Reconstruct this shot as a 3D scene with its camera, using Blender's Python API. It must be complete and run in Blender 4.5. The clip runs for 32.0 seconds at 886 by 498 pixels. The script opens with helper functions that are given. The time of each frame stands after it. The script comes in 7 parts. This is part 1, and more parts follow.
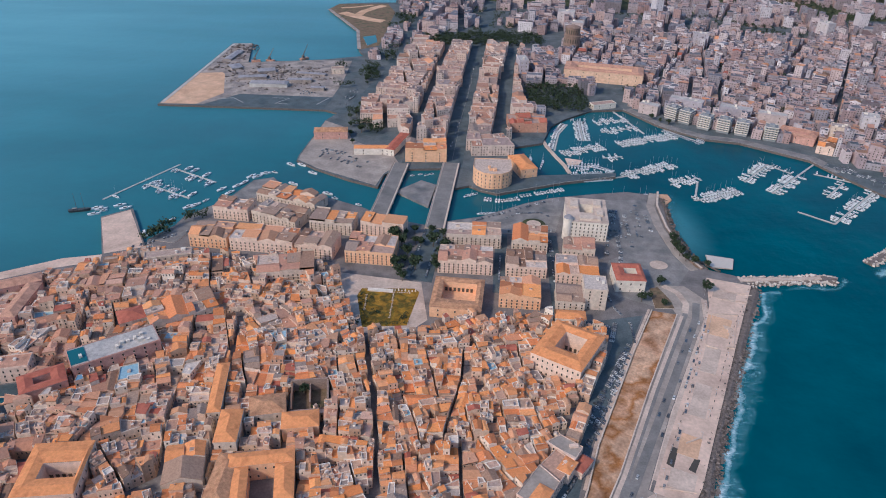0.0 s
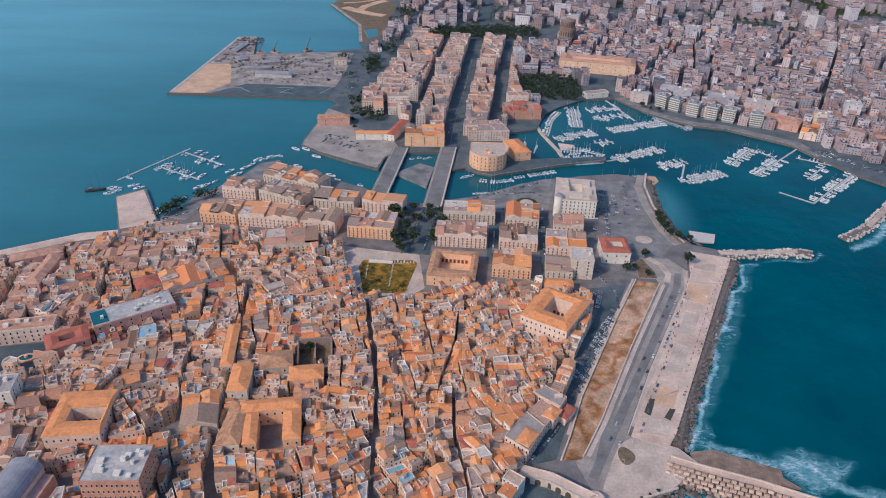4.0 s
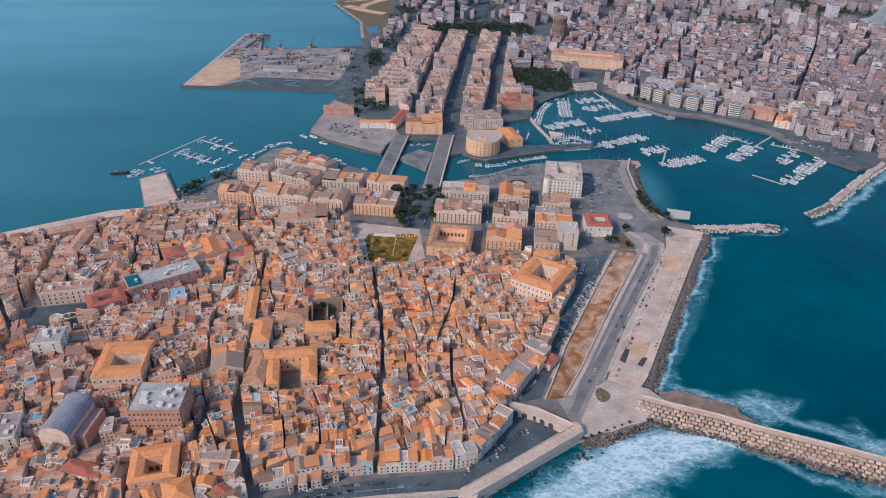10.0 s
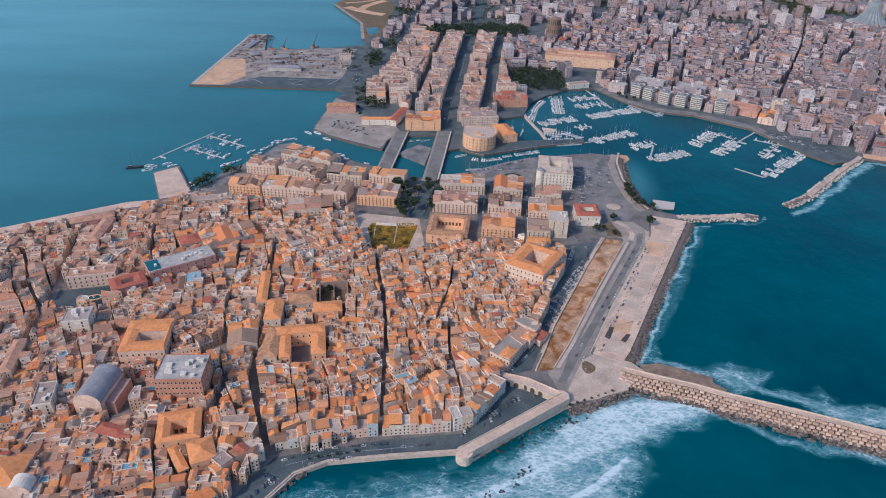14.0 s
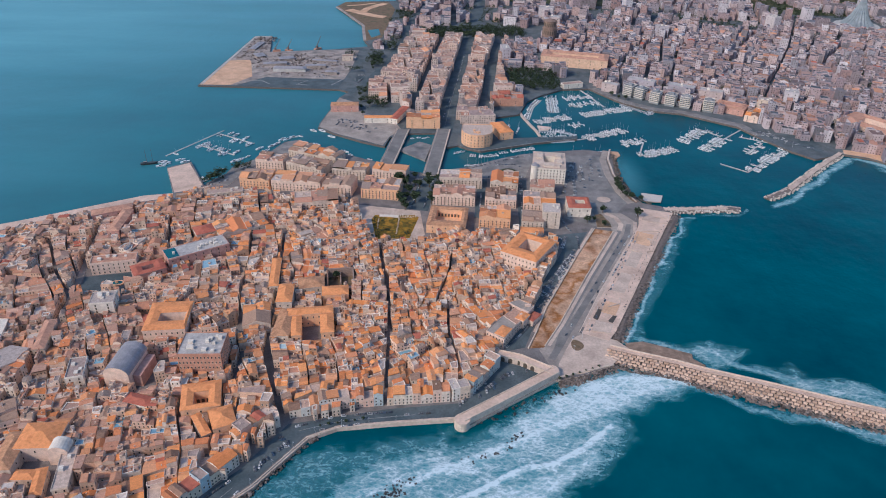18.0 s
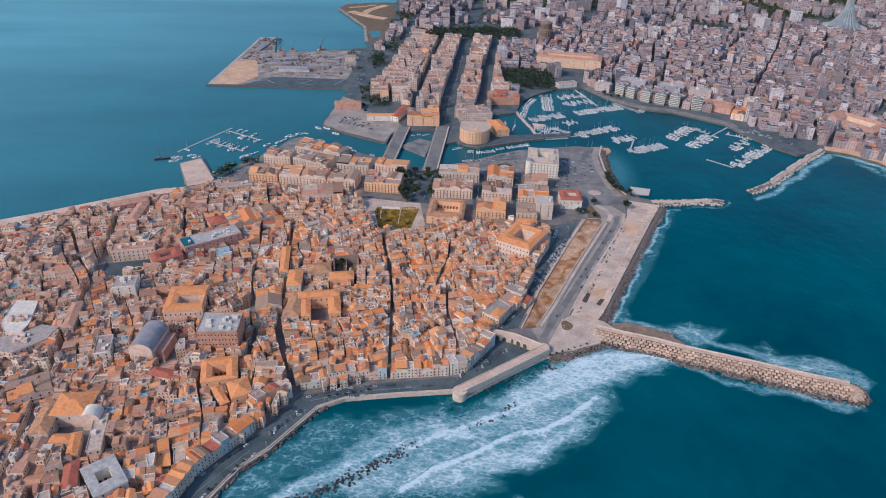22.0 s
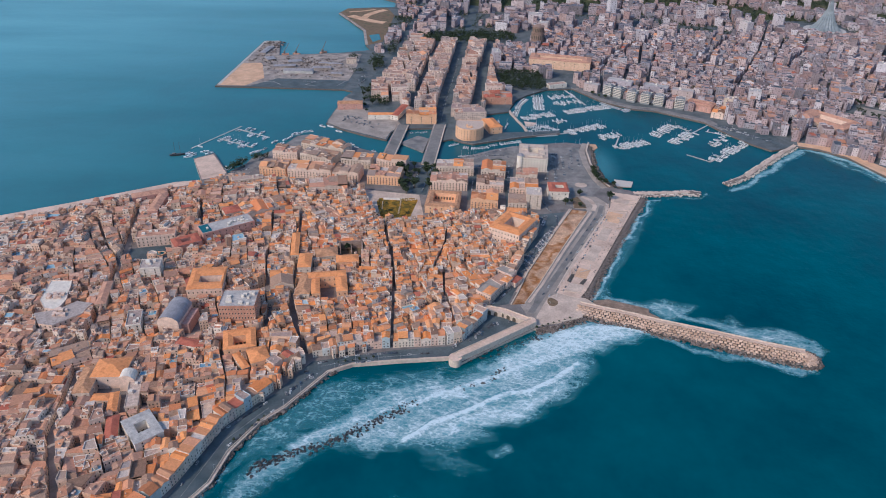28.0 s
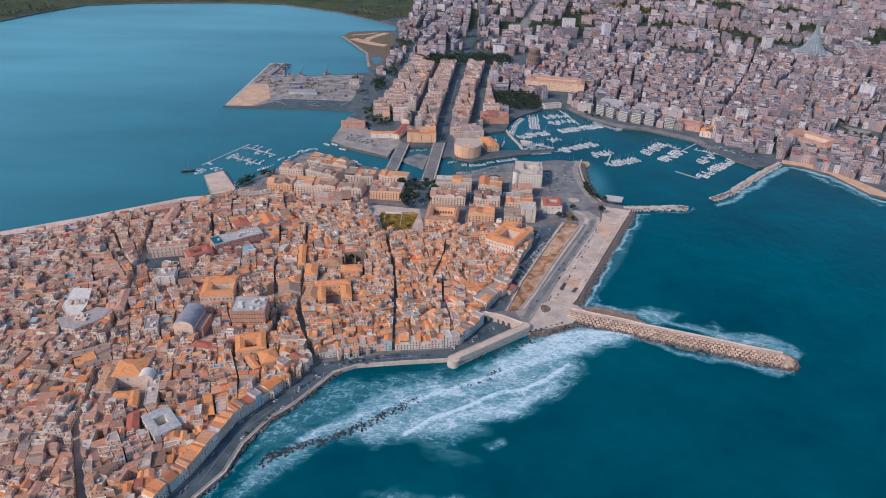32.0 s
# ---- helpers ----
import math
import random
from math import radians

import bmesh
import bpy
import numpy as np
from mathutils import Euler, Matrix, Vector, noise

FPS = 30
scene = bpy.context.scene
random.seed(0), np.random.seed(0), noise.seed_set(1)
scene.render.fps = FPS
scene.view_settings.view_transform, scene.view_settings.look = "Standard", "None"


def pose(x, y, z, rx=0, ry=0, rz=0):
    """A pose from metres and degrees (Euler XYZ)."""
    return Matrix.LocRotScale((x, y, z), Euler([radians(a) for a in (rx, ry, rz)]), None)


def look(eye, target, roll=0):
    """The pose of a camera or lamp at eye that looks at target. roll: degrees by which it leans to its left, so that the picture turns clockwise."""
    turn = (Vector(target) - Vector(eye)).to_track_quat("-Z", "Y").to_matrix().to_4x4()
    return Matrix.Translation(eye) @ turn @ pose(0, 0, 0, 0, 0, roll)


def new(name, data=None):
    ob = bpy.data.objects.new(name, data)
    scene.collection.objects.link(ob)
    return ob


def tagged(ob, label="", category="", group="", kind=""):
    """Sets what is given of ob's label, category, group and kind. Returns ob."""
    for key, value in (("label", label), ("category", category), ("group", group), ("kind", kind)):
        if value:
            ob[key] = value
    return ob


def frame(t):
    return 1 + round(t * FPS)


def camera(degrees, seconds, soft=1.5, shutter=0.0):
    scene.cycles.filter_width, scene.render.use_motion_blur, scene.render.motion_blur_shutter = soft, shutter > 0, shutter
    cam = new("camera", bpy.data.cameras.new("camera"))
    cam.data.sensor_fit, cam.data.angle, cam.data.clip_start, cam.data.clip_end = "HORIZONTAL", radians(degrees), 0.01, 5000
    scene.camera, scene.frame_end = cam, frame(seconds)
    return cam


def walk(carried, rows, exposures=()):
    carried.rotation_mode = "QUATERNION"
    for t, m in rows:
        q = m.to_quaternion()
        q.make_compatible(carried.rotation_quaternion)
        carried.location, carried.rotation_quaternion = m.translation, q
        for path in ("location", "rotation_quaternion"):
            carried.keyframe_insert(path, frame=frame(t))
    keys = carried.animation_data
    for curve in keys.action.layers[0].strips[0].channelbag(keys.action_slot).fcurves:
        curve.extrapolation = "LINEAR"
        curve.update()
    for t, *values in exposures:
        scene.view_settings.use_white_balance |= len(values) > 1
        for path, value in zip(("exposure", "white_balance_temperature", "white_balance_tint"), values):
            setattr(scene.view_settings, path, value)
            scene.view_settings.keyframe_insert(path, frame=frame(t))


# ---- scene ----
cam = camera(64.3, 32.0, soft=1.0)
# seconds, eye x y z, heading, pitch, lean
PATH = [
    (0, -7.9, 233.6, 382.7, 0.20, -31.07, 1.52), (1, -5.4, 221.6, 382.5, 0.27, -31.10, 1.51),
    (2, -3.6, 209.1, 382.2, 0.33, -31.11, 1.49), (3, -2.5, 196.7, 381.8, 0.36, -31.09, 1.45),
    (4.5, -1.3, 178.4, 382.2, 0.39, -31.09, 1.40), (6, -0.2, 159.8, 383.6, 0.41, -31.10, 1.36),
    (8, -0.1, 135.2, 387.7, 0.37, -31.11, 1.35), (10, -0.8, 110.6, 393.6, 0.21, -31.08, 1.40),
    (12, -0.8, 85.8, 400.2, 0.10, -31.06, 1.41), (14, -0.3, 61.4, 407.3, 0.05, -31.08, 1.38),
    (16, -0.1, 37.0, 414.2, 0.03, -31.05, 1.36), (18, 0.0, 12.3, 421.1, 0.00, -30.99, 1.33),
    (20, 0.3, -12.6, 428.4, 0.00, -30.97, 1.33), (22, 0.6, -37.8, 435.5, -0.06, -30.96, 1.36),
    (24, 1.0, -62.3, 442.1, -0.14, -30.95, 1.36), (26, 1.3, -86.5, 448.6, -0.22, -30.95, 1.35),
    (27.4, 1.3, -104.0, 453.2, -0.28, -30.94, 1.36), (28, 1.4, -111.3, 455.2, -0.30, -30.74, 1.36),
    (28.5, 1.5, -117.3, 456.9, -0.30, -30.50, 1.36), (29, 1.6, -123.2, 458.6, -0.30, -30.26, 1.37),
    (30, 1.9, -135.1, 462.1, -0.28, -29.82, 1.38), (31, 2.1, -146.7, 465.4, -0.28, -29.45, 1.37),
    (32, 2.5, -158.6, 468.7, -0.27, -29.11, 1.35)]
ROWS = []
for sec, ex, ey, ez, head, pitch, lean in PATH:
    h, p = radians(head), radians(pitch)
    aim = (ex - math.sin(h) * math.cos(p) * 100, ey + math.cos(h) * math.cos(p) * 100, ez + math.sin(p) * 100)
    ROWS.append((sec, look((ex, ey, ez), aim, lean)))
walk(cam, ROWS, [(0, -0.08, 5350, 4), (32, -0.08, 5350, 4)])

# ---- light ----
SUN_DIR = Vector((-0.60, -0.50, 0.62)).normalized()
world = bpy.data.worlds.new("sky")
scene.world = world
world.use_nodes = True
wn = world.node_tree
sky = wn.nodes.new("ShaderNodeTexSky")
sky.sky_type, sky.sun_disc = "NISHITA", False
sky.sun_elevation = math.asin(SUN_DIR.z)
sky.sun_rotation = math.atan2(SUN_DIR.x, SUN_DIR.y)
sky.air_density, sky.dust_density, sky.ozone_density = 1.05, 1.6, 2.4
wn.links.new(sky.outputs[0], wn.nodes["Background"].inputs[0])
wn.nodes["Background"].inputs[1].default_value = 0.15
sun = new("sun", bpy.data.lights.new("sun", "SUN"))
sun.data.energy, sun.data.angle, sun.data.color = 2.85, radians(5.0), (1.0, 0.72, 0.50)
sun.matrix_world = look(SUN_DIR * 3000, (0, 0, 0))


# ---- materials ----
def paint(name, colours, rough=0.8, by="island", grain=0.25, size=6.0, bump=0.0, metal=0.0, spec=0.3):
    """A surface whose tone is picked per piece from colours and broken up by noise at two scales."""
    m = bpy.data.materials.new(name)
    m.use_nodes = True
    n, ln = m.node_tree.nodes, m.node_tree.links
    b = n["Principled BSDF"]
    b.inputs["Roughness"].default_value = rough
    b.inputs["Metallic"].default_value = metal
    b.inputs["Specular IOR Level"].default_value = spec
    geo = n.new("ShaderNodeNewGeometry")
    ramp = n.new("ShaderNodeValToRGB")
    while len(ramp.color_ramp.elements) < len(colours):
        ramp.color_ramp.elements.new(0.5)
    for k, c in enumerate(colours):
        ramp.color_ramp.elements[k].position = k / max(1, len(colours) - 1)
        ramp.color_ramp.elements[k].color = (*c, 1)
    if by == "island":
        ln.new(geo.outputs["Random Per Island"], ramp.inputs[0])
    elif by == "tone":
        att = n.new("ShaderNodeAttribute")
        att.attribute_name = "tone"
        ln.new(att.outputs["Fac"], ramp.inputs[0])
    elif by == "object":
        ln.new(n.new("ShaderNodeObjectInfo").outputs["Random"], ramp.inputs[0])
    else:
        big = n.new("ShaderNodeTexNoise")
        big.inputs["Scale"].default_value = 0.35 / size
        big.inputs["Detail"].default_value = 6
        ln.new(geo.outputs["Position"], big.inputs["Vector"])
        st = n.new("ShaderNodeMapRange")
        st.inputs[1].default_value, st.inputs[2].default_value = 0.3, 0.7
        ln.new(big.outputs[0], st.inputs[0])
        ln.new(st.outputs[0], ramp.inputs[0])
    tone = None
    for sc, amt in ((1 / size, grain), (7 / size, grain * 0.8)):
        noi = n.new("ShaderNodeTexNoise")
        noi.inputs["Scale"].default_value = sc
        noi.inputs["Detail"].default_value = 4
        ln.new(geo.outputs["Position"], noi.inputs["Vector"])
        mr = n.new("ShaderNodeMapRange")
        mr.inputs[1].default_value, mr.inputs[2].default_value = 0.3, 0.7
        mr.inputs[3].default_value, mr.inputs[4].default_value = 1 - amt, 1 + amt
        ln.new(noi.outputs[0], mr.inputs[0])
        if tone is None:
            tone = mr.outputs[0]
        else:
            mu = n.new("ShaderNodeMath")
            mu.operation = "MULTIPLY"
            ln.new(tone, mu.inputs[0]), ln.new(mr.outputs[0], mu.inputs[1])
            tone = mu.outputs[0]
    mix = n.new("ShaderNodeVectorMath")
    mix.operation = "SCALE"
    ln.new(ramp.outputs[0], mix.inputs[0])
    ln.new(tone, mix.inputs["Scale"])
    ln.new(mix.outputs[0], b.inputs["Base Color"])
    if bump:
        bp = n.new("ShaderNodeBump")
        bp.inputs["Strength"].default_value, bp.inputs["Distance"].default_value = 0.6, bump
        ln.new(noi.outputs[0], bp.inputs["Height"])
        ln.new(bp.outputs[0], b.inputs["Normal"])
    return m


TILE = [(0.36, 0.15, 0.075), (0.62, 0.22, 0.075), (0.80, 0.33, 0.12), (0.55, 0.25, 0.125), (0.72, 0.27, 0.085), (0.42, 0.25, 0.165), (0.84, 0.36, 0.13), (0.60, 0.31, 0.19), (0.70, 0.24, 0.09), (0.48, 0.19, 0.09)]
WALL = [(0.42, 0.27, 0.185), (0.62, 0.43, 0.315), (0.76, 0.61, 0.49), (0.58, 0.34, 0.23), (0.70, 0.49, 0.355), (0.80, 0.71, 0.62), (0.50, 0.36, 0.27), (0.74, 0.57, 0.44), (0.66, 0.42, 0.30), (0.78, 0.66, 0.55), (0.55, 0.40, 0.31)]
FLATR = [(0.36, 0.26, 0.21), (0.52, 0.41, 0.345), (0.48, 0.27, 0.18), (0.26, 0.21, 0.195), (0.66, 0.58, 0.52), (0.42, 0.33, 0.285), (0.54, 0.35, 0.25), (0.32, 0.235, 0.19), (0.56, 0.45, 0.385), (0.52, 0.24, 0.15), (0.40, 0.29, 0.23)]
roof_tile = paint("roof_tile", TILE, 0.85, "tone", 0.13, 1.6, 0.05)
house_wall = paint("house_wall", WALL, 0.85, "tone", 0.15, 2.2)
roof_flat = paint("roof_flat", FLATR, 0.9, "tone", 0.16, 1.8)
rim_white = paint("rim_white", [(0.66, 0.55, 0.46), (0.82, 0.76, 0.69), (0.74, 0.63, 0.54)], 0.85, "tone", 0.1, 2.0)
awning_blue = paint("awning_blue", [(0.20, 0.36, 0.45), (0.34, 0.50, 0.58), (0.16, 0.30, 0.42), (0.46, 0.58, 0.62)], 0.7, "tone", 0.1, 2.0)
old_roof = paint("old_roof", [(0.20, 0.125, 0.09), (0.31, 0.185, 0.125), (0.38, 0.26, 0.19), (0.26, 0.205, 0.18)], 0.9, "tone", 0.2, 1.6, 0.05)
red_roof = paint("red_roof", [(0.36, 0.105, 0.07), (0.47, 0.155, 0.10)], 0.85, "noise", 0.14, 3.0)
wall_any = paint("wall_any", WALL, 0.85, "object", 0.16, 3.0)
FRONT_WALL = [(0.66, 0.55, 0.45), (0.60, 0.45, 0.34), (0.76, 0.69, 0.60), (0.64, 0.42, 0.33), (0.72, 0.61, 0.50), (0.40, 0.50, 0.55), (0.70, 0.56, 0.40), (0.78, 0.71, 0.63), (0.60, 0.45, 0.37), (0.68, 0.52, 0.40), (0.74, 0.65, 0.55)]
wall_front = paint("wall_front", FRONT_WALL, 0.85, "object", 0.14, 3.0)
tile_any = paint("tile_any", TILE, 0.85, "object", 0.13, 1.6, 0.05)
flat_any = paint("flat_any", [(0.42, 0.31, 0.26), (0.54, 0.42, 0.35), (0.47, 0.28, 0.20), (0.34, 0.28, 0.26), (0.60, 0.51, 0.45), (0.52, 0.34, 0.25)], 0.9, "object", 0.22, 2.5)
flats_grey = paint("flats_grey", [(0.221, 0.237, 0.252), (0.312, 0.312, 0.318)], 0.7, "object", 0.12, 3.0)
old_any = paint("old_any", [(0.22, 0.13, 0.09), (0.32, 0.19, 0.13), (0.38, 0.25, 0.18), (0.28, 0.21, 0.18)], 0.9, "object", 0.18, 1.6, 0.05)
roof_faded = paint("roof_faded", [(0.478, 0.252, 0.176), (0.589, 0.322, 0.223), (0.35, 0.196, 0.139), (0.57, 0.261, 0.151), (0.423, 0.27, 0.206), (0.644, 0.313, 0.176), (0.313, 0.178, 0.13), (0.607, 0.374, 0.281)], 0.9, "tone", 0.14, 1.8, 0.05)
roof_orange = paint("roof_orange", [(0.66, 0.265, 0.10), (0.74, 0.31, 0.125), (0.57, 0.22, 0.085)], 0.85, "noise", 0.10, 2.0, 0.05)
roof_brown = paint("roof_brown", [(0.40, 0.20, 0.11), (0.50, 0.27, 0.15), (0.32, 0.17, 0.10)], 0.85, "noise", 0.25, 3.0, 0.05)
school_roof = paint("school_roof", [(0.44, 0.24, 0.17), (0.52, 0.29, 0.20), (0.38, 0.20, 0.14)], 0.85, "noise", 0.2, 4.0)
school_wall = paint("school_wall", [(0.68, 0.45, 0.31), (0.75, 0.52, 0.37)], 0.85, "noise", 0.14, 4.0)
plaster_pink = paint("plaster_pink", [(0.66, 0.48, 0.385), (0.74, 0.56, 0.455)], 0.85, "noise", 0.14, 3.0)
drum_stone = paint("drum_stone", [(0.22, 0.15, 0.12), (0.29, 0.20, 0.16)], 0.85, "noise", 0.16, 4.0)
# cool tones put distant haze and blue-grey shade into the mainland's colours
town_wall_hazy = paint("town_wall_hazy", [(0.158, 0.151, 0.169), (0.305, 0.244, 0.256), (0.42, 0.354, 0.371), (0.325, 0.218, 0.213), (0.442, 0.322, 0.295), (0.557, 0.499, 0.518), (0.242, 0.229, 0.262), (0.389, 0.296, 0.306), (0.494, 0.374, 0.36), (0.652, 0.603, 0.622)], 0.85, "tone", 0.15, 4.0)
town_any_hazy = paint("town_any_hazy", [(0.301, 0.275, 0.31), (0.422, 0.377, 0.407), (0.563, 0.52, 0.546), (0.462, 0.367, 0.342), (0.663, 0.643, 0.674)], 0.85, "object", 0.15, 4.0)
town_roof_hazy = paint("town_roof_hazy", [(0.07, 0.09, 0.113), (0.127, 0.135, 0.163), (0.196, 0.126, 0.113), (0.057, 0.081, 0.103), (0.221, 0.216, 0.241), (0.139, 0.14, 0.163), (0.172, 0.176, 0.207), (0.311, 0.31, 0.335), (0.238, 0.153, 0.128), (0.099, 0.108, 0.132)], 0.9, "tone", 0.22, 4.0)
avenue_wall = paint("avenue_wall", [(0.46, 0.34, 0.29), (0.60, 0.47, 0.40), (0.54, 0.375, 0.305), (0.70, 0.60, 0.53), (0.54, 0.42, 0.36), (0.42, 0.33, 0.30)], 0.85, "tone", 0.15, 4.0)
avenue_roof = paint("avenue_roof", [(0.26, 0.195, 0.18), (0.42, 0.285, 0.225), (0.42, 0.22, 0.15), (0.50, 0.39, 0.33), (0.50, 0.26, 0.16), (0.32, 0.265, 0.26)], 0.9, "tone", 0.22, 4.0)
cone_grey = paint("cone_grey", [(0.19, 0.225, 0.245), (0.27, 0.30, 0.32)], 0.8, "noise", 0.15, 8.0)
earth_dark = paint("earth_dark", [(0.13, 0.09, 0.06), (0.20, 0.14, 0.09), (0.09, 0.09, 0.05)], 0.95, "noise", 0.25, 4.0)
dock_grey = paint("dock_grey", [(0.16, 0.15, 0.15), (0.38, 0.32, 0.28), (0.24, 0.21, 0.20), (0.44, 0.37, 0.32)], 0.9, "noise", 0.25, 18.0)
stone_pale = paint("stone_pale", [(0.54, 0.43, 0.35), (0.62, 0.51, 0.42), (0.50, 0.39, 0.32)], 0.85, "noise", 0.14, 3.0)
stone_white = paint("stone_white", [(0.67, 0.59, 0.505), (0.75, 0.675, 0.59)], 0.8, "noise", 0.12, 3.0)
stone_ochre = paint("stone_ochre", [(0.70, 0.40, 0.235), (0.78, 0.48, 0.30)], 0.85, "noise", 0.12, 3.0)
brick_red = paint("brick_red", [(0.46, 0.24, 0.165), (0.53, 0.29, 0.205)], 0.85, "noise", 0.15, 3.0)
pink_wall = paint("pink_wall", [(0.50, 0.27, 0.22), (0.56, 0.33, 0.27)], 0.85, "noise", 0.15, 3.0)
grey_flat = paint("grey_flat", [(0.36, 0.34, 0.33), (0.44, 0.41, 0.39), (0.50, 0.46, 0.43)], 0.9, "noise", 0.2, 3.0)
pane_dark = paint("pane_dark", [(0.03, 0.035, 0.04), (0.06, 0.055, 0.05)], 0.25, "object", 0.1, 1.0, spec=0.5)
# near-black stands in for the shade inside windows, arches and pits
dark_recess = paint("dark_recess", [(0.045, 0.045, 0.045), (0.10, 0.08, 0.06), (0.07, 0.06, 0.06)], 0.5, "island", 0.1, 1.0)
asphalt = paint("asphalt", [(0.048, 0.074, 0.088), (0.10, 0.122, 0.135), (0.07, 0.093, 0.105)], 0.9, "noise", 0.18, 12.0)
asphalt_mid = paint("asphalt_mid", [(0.15, 0.145, 0.142), (0.22, 0.205, 0.195), (0.18, 0.17, 0.165)], 0.9, "noise", 0.14, 9.0)
rock_wet = paint("rock_wet", [(0.03, 0.034, 0.04), (0.055, 0.058, 0.062), (0.085, 0.08, 0.08)], 0.5, "island", 0.25, 1.5)
asphalt_worn = paint("asphalt_worn", [(0.27, 0.23, 0.205), (0.37, 0.315, 0.275), (0.22, 0.195, 0.18)], 0.9, "noise", 0.16, 16.0)
quay_grey = paint("quay_grey", [(0.13, 0.132, 0.138), (0.25, 0.232, 0.222), (0.175, 0.17, 0.17)], 0.9, "noise", 0.18, 10.0)
shelf_brown = paint("shelf_brown", [(0.17, 0.12, 0.09), (0.28, 0.20, 0.15), (0.22, 0.155, 0.12)], 0.9, "noise", 0.28, 6.0)
ground_main = paint("ground_main", [(0.06, 0.086, 0.098), (0.125, 0.138, 0.146), (0.088, 0.108, 0.118)], 0.9, "noise", 0.2, 16.0)
ground_town = paint("ground_town", [(0.13, 0.12, 0.12), (0.20, 0.18, 0.175), (0.16, 0.145, 0.14)], 0.9, "noise", 0.2, 10.0)
pave_pale = paint("pave_pale", [(0.44, 0.335, 0.275), (0.57, 0.45, 0.37), (0.50, 0.385, 0.315)], 0.85, "noise", 0.16, 14.0)
pave_pink = paint("pave_pink", [(0.56, 0.40, 0.315), (0.66, 0.49, 0.39), (0.50, 0.36, 0.285)], 0.85, "noise", 0.14, 16.0)
dirt = paint("dirt", [(0.22, 0.09, 0.03), (0.46, 0.27, 0.17), (0.54, 0.35, 0.23), (0.28, 0.115, 0.035), (0.49, 0.29, 0.18), (0.22, 0.095, 0.03)], 0.95, "noise", 0.28, 13.0)
sand = paint("sand", [(0.55, 0.34, 0.215), (0.66, 0.43, 0.285)], 0.95, "noise", 0.15, 14.0)
grass_dry = paint("grass_dry", [(0.055, 0.05, 0.012), (0.27, 0.15, 0.015), (0.09, 0.075, 0.015), (0.34, 0.18, 0.02), (0.20, 0.115, 0.015)], 0.95, "noise", 0.35, 5.0)
grass_far = paint("grass_far", [(0.03, 0.05, 0.02), (0.07, 0.08, 0.03), (0.05, 0.06, 0.03), (0.12, 0.10, 0.05)], 0.95, "noise", 0.3, 60.0)
rock_dark = paint("rock_dark", [(0.07, 0.06, 0.055), (0.16, 0.13, 0.115), (0.24, 0.2, 0.18)], 0.9, "island", 0.3, 2.0)
rubble_pale = paint("rubble_pale", [(0.50, 0.43, 0.375), (0.62, 0.55, 0.49), (0.42, 0.36, 0.315)], 0.9, "island", 0.2, 2.0)
rock_pale = paint("rock_pale", [(0.42, 0.29, 0.22), (0.58, 0.43, 0.34), (0.50, 0.37, 0.29), (0.36, 0.25, 0.195)], 0.9, "island", 0.2, 2.0)
block_stone = paint("block_stone", [(0.40, 0.275, 0.20), (0.60, 0.44, 0.34), (0.50, 0.35, 0.265), (0.66, 0.49, 0.38)], 0.9, "object", 0.22, 2.0, 0.05)
leaf = paint("leaf", [(0.015, 0.028, 0.014), (0.03, 0.048, 0.022), (0.045, 0.062, 0.028), (0.025, 0.038, 0.018)], 0.8, "island", 0.2, 2.0)
bark = paint("bark", [(0.10, 0.07, 0.05), (0.14, 0.10, 0.07)], 0.9, "noise", 0.2, 1.0)
white_gel = paint("white_gel", [(0.72, 0.72, 0.72), (0.80, 0.79, 0.77), (0.62, 0.64, 0.66)], 0.4, "object", 0.06, 2.0, spec=0.5)
boat_deck = paint("boat_deck", [(0.40, 0.32, 0.25), (0.55, 0.5, 0.45), (0.18, 0.22, 0.3)], 0.7, "object", 0.1, 1.0)
boat_glass = paint("boat_glass", [(0.04, 0.05, 0.07), (0.09, 0.1, 0.12)], 0.2, "object", 0.05, 1.0, spec=0.5)
alu = paint("alu", [(0.55, 0.55, 0.56), (0.65, 0.65, 0.66)], 0.4, "object", 0.05, 1.0, metal=0.7)
CARS = [(0.45, 0.46, 0.48), (0.03, 0.03, 0.035), (0.70, 0.70, 0.70), (0.07, 0.08, 0.10), (0.16, 0.17, 0.19), (0.03, 0.04, 0.06), (0.05, 0.09, 0.15), (0.10, 0.10, 0.11), (0.62, 0.62, 0.62), (0.04, 0.045, 0.05)]
car_paint = paint("car_paint", CARS, 0.35, "object", 0.04, 1.0, spec=0.5)
car_far = paint("car_far", CARS, 0.35, "island", 0.04, 1.0, spec=0.5)
timber = paint("timber", [(0.34, 0.29, 0.25), (0.44, 0.38, 0.33)], 0.85, "noise", 0.2, 2.0)
lead = paint("lead", [(0.25, 0.24, 0.26), (0.34, 0.325, 0.345)], 0.6, "noise", 0.15, 4.0)
concrete = paint("concrete", [(0.42, 0.40, 0.38), (0.52, 0.50, 0.47)], 0.85, "noise", 0.15, 6.0)
line_white = paint("line_white", [(0.34, 0.33, 0.32), (0.44, 0.43, 0.42)], 0.8, "noise", 0.2, 1.0)


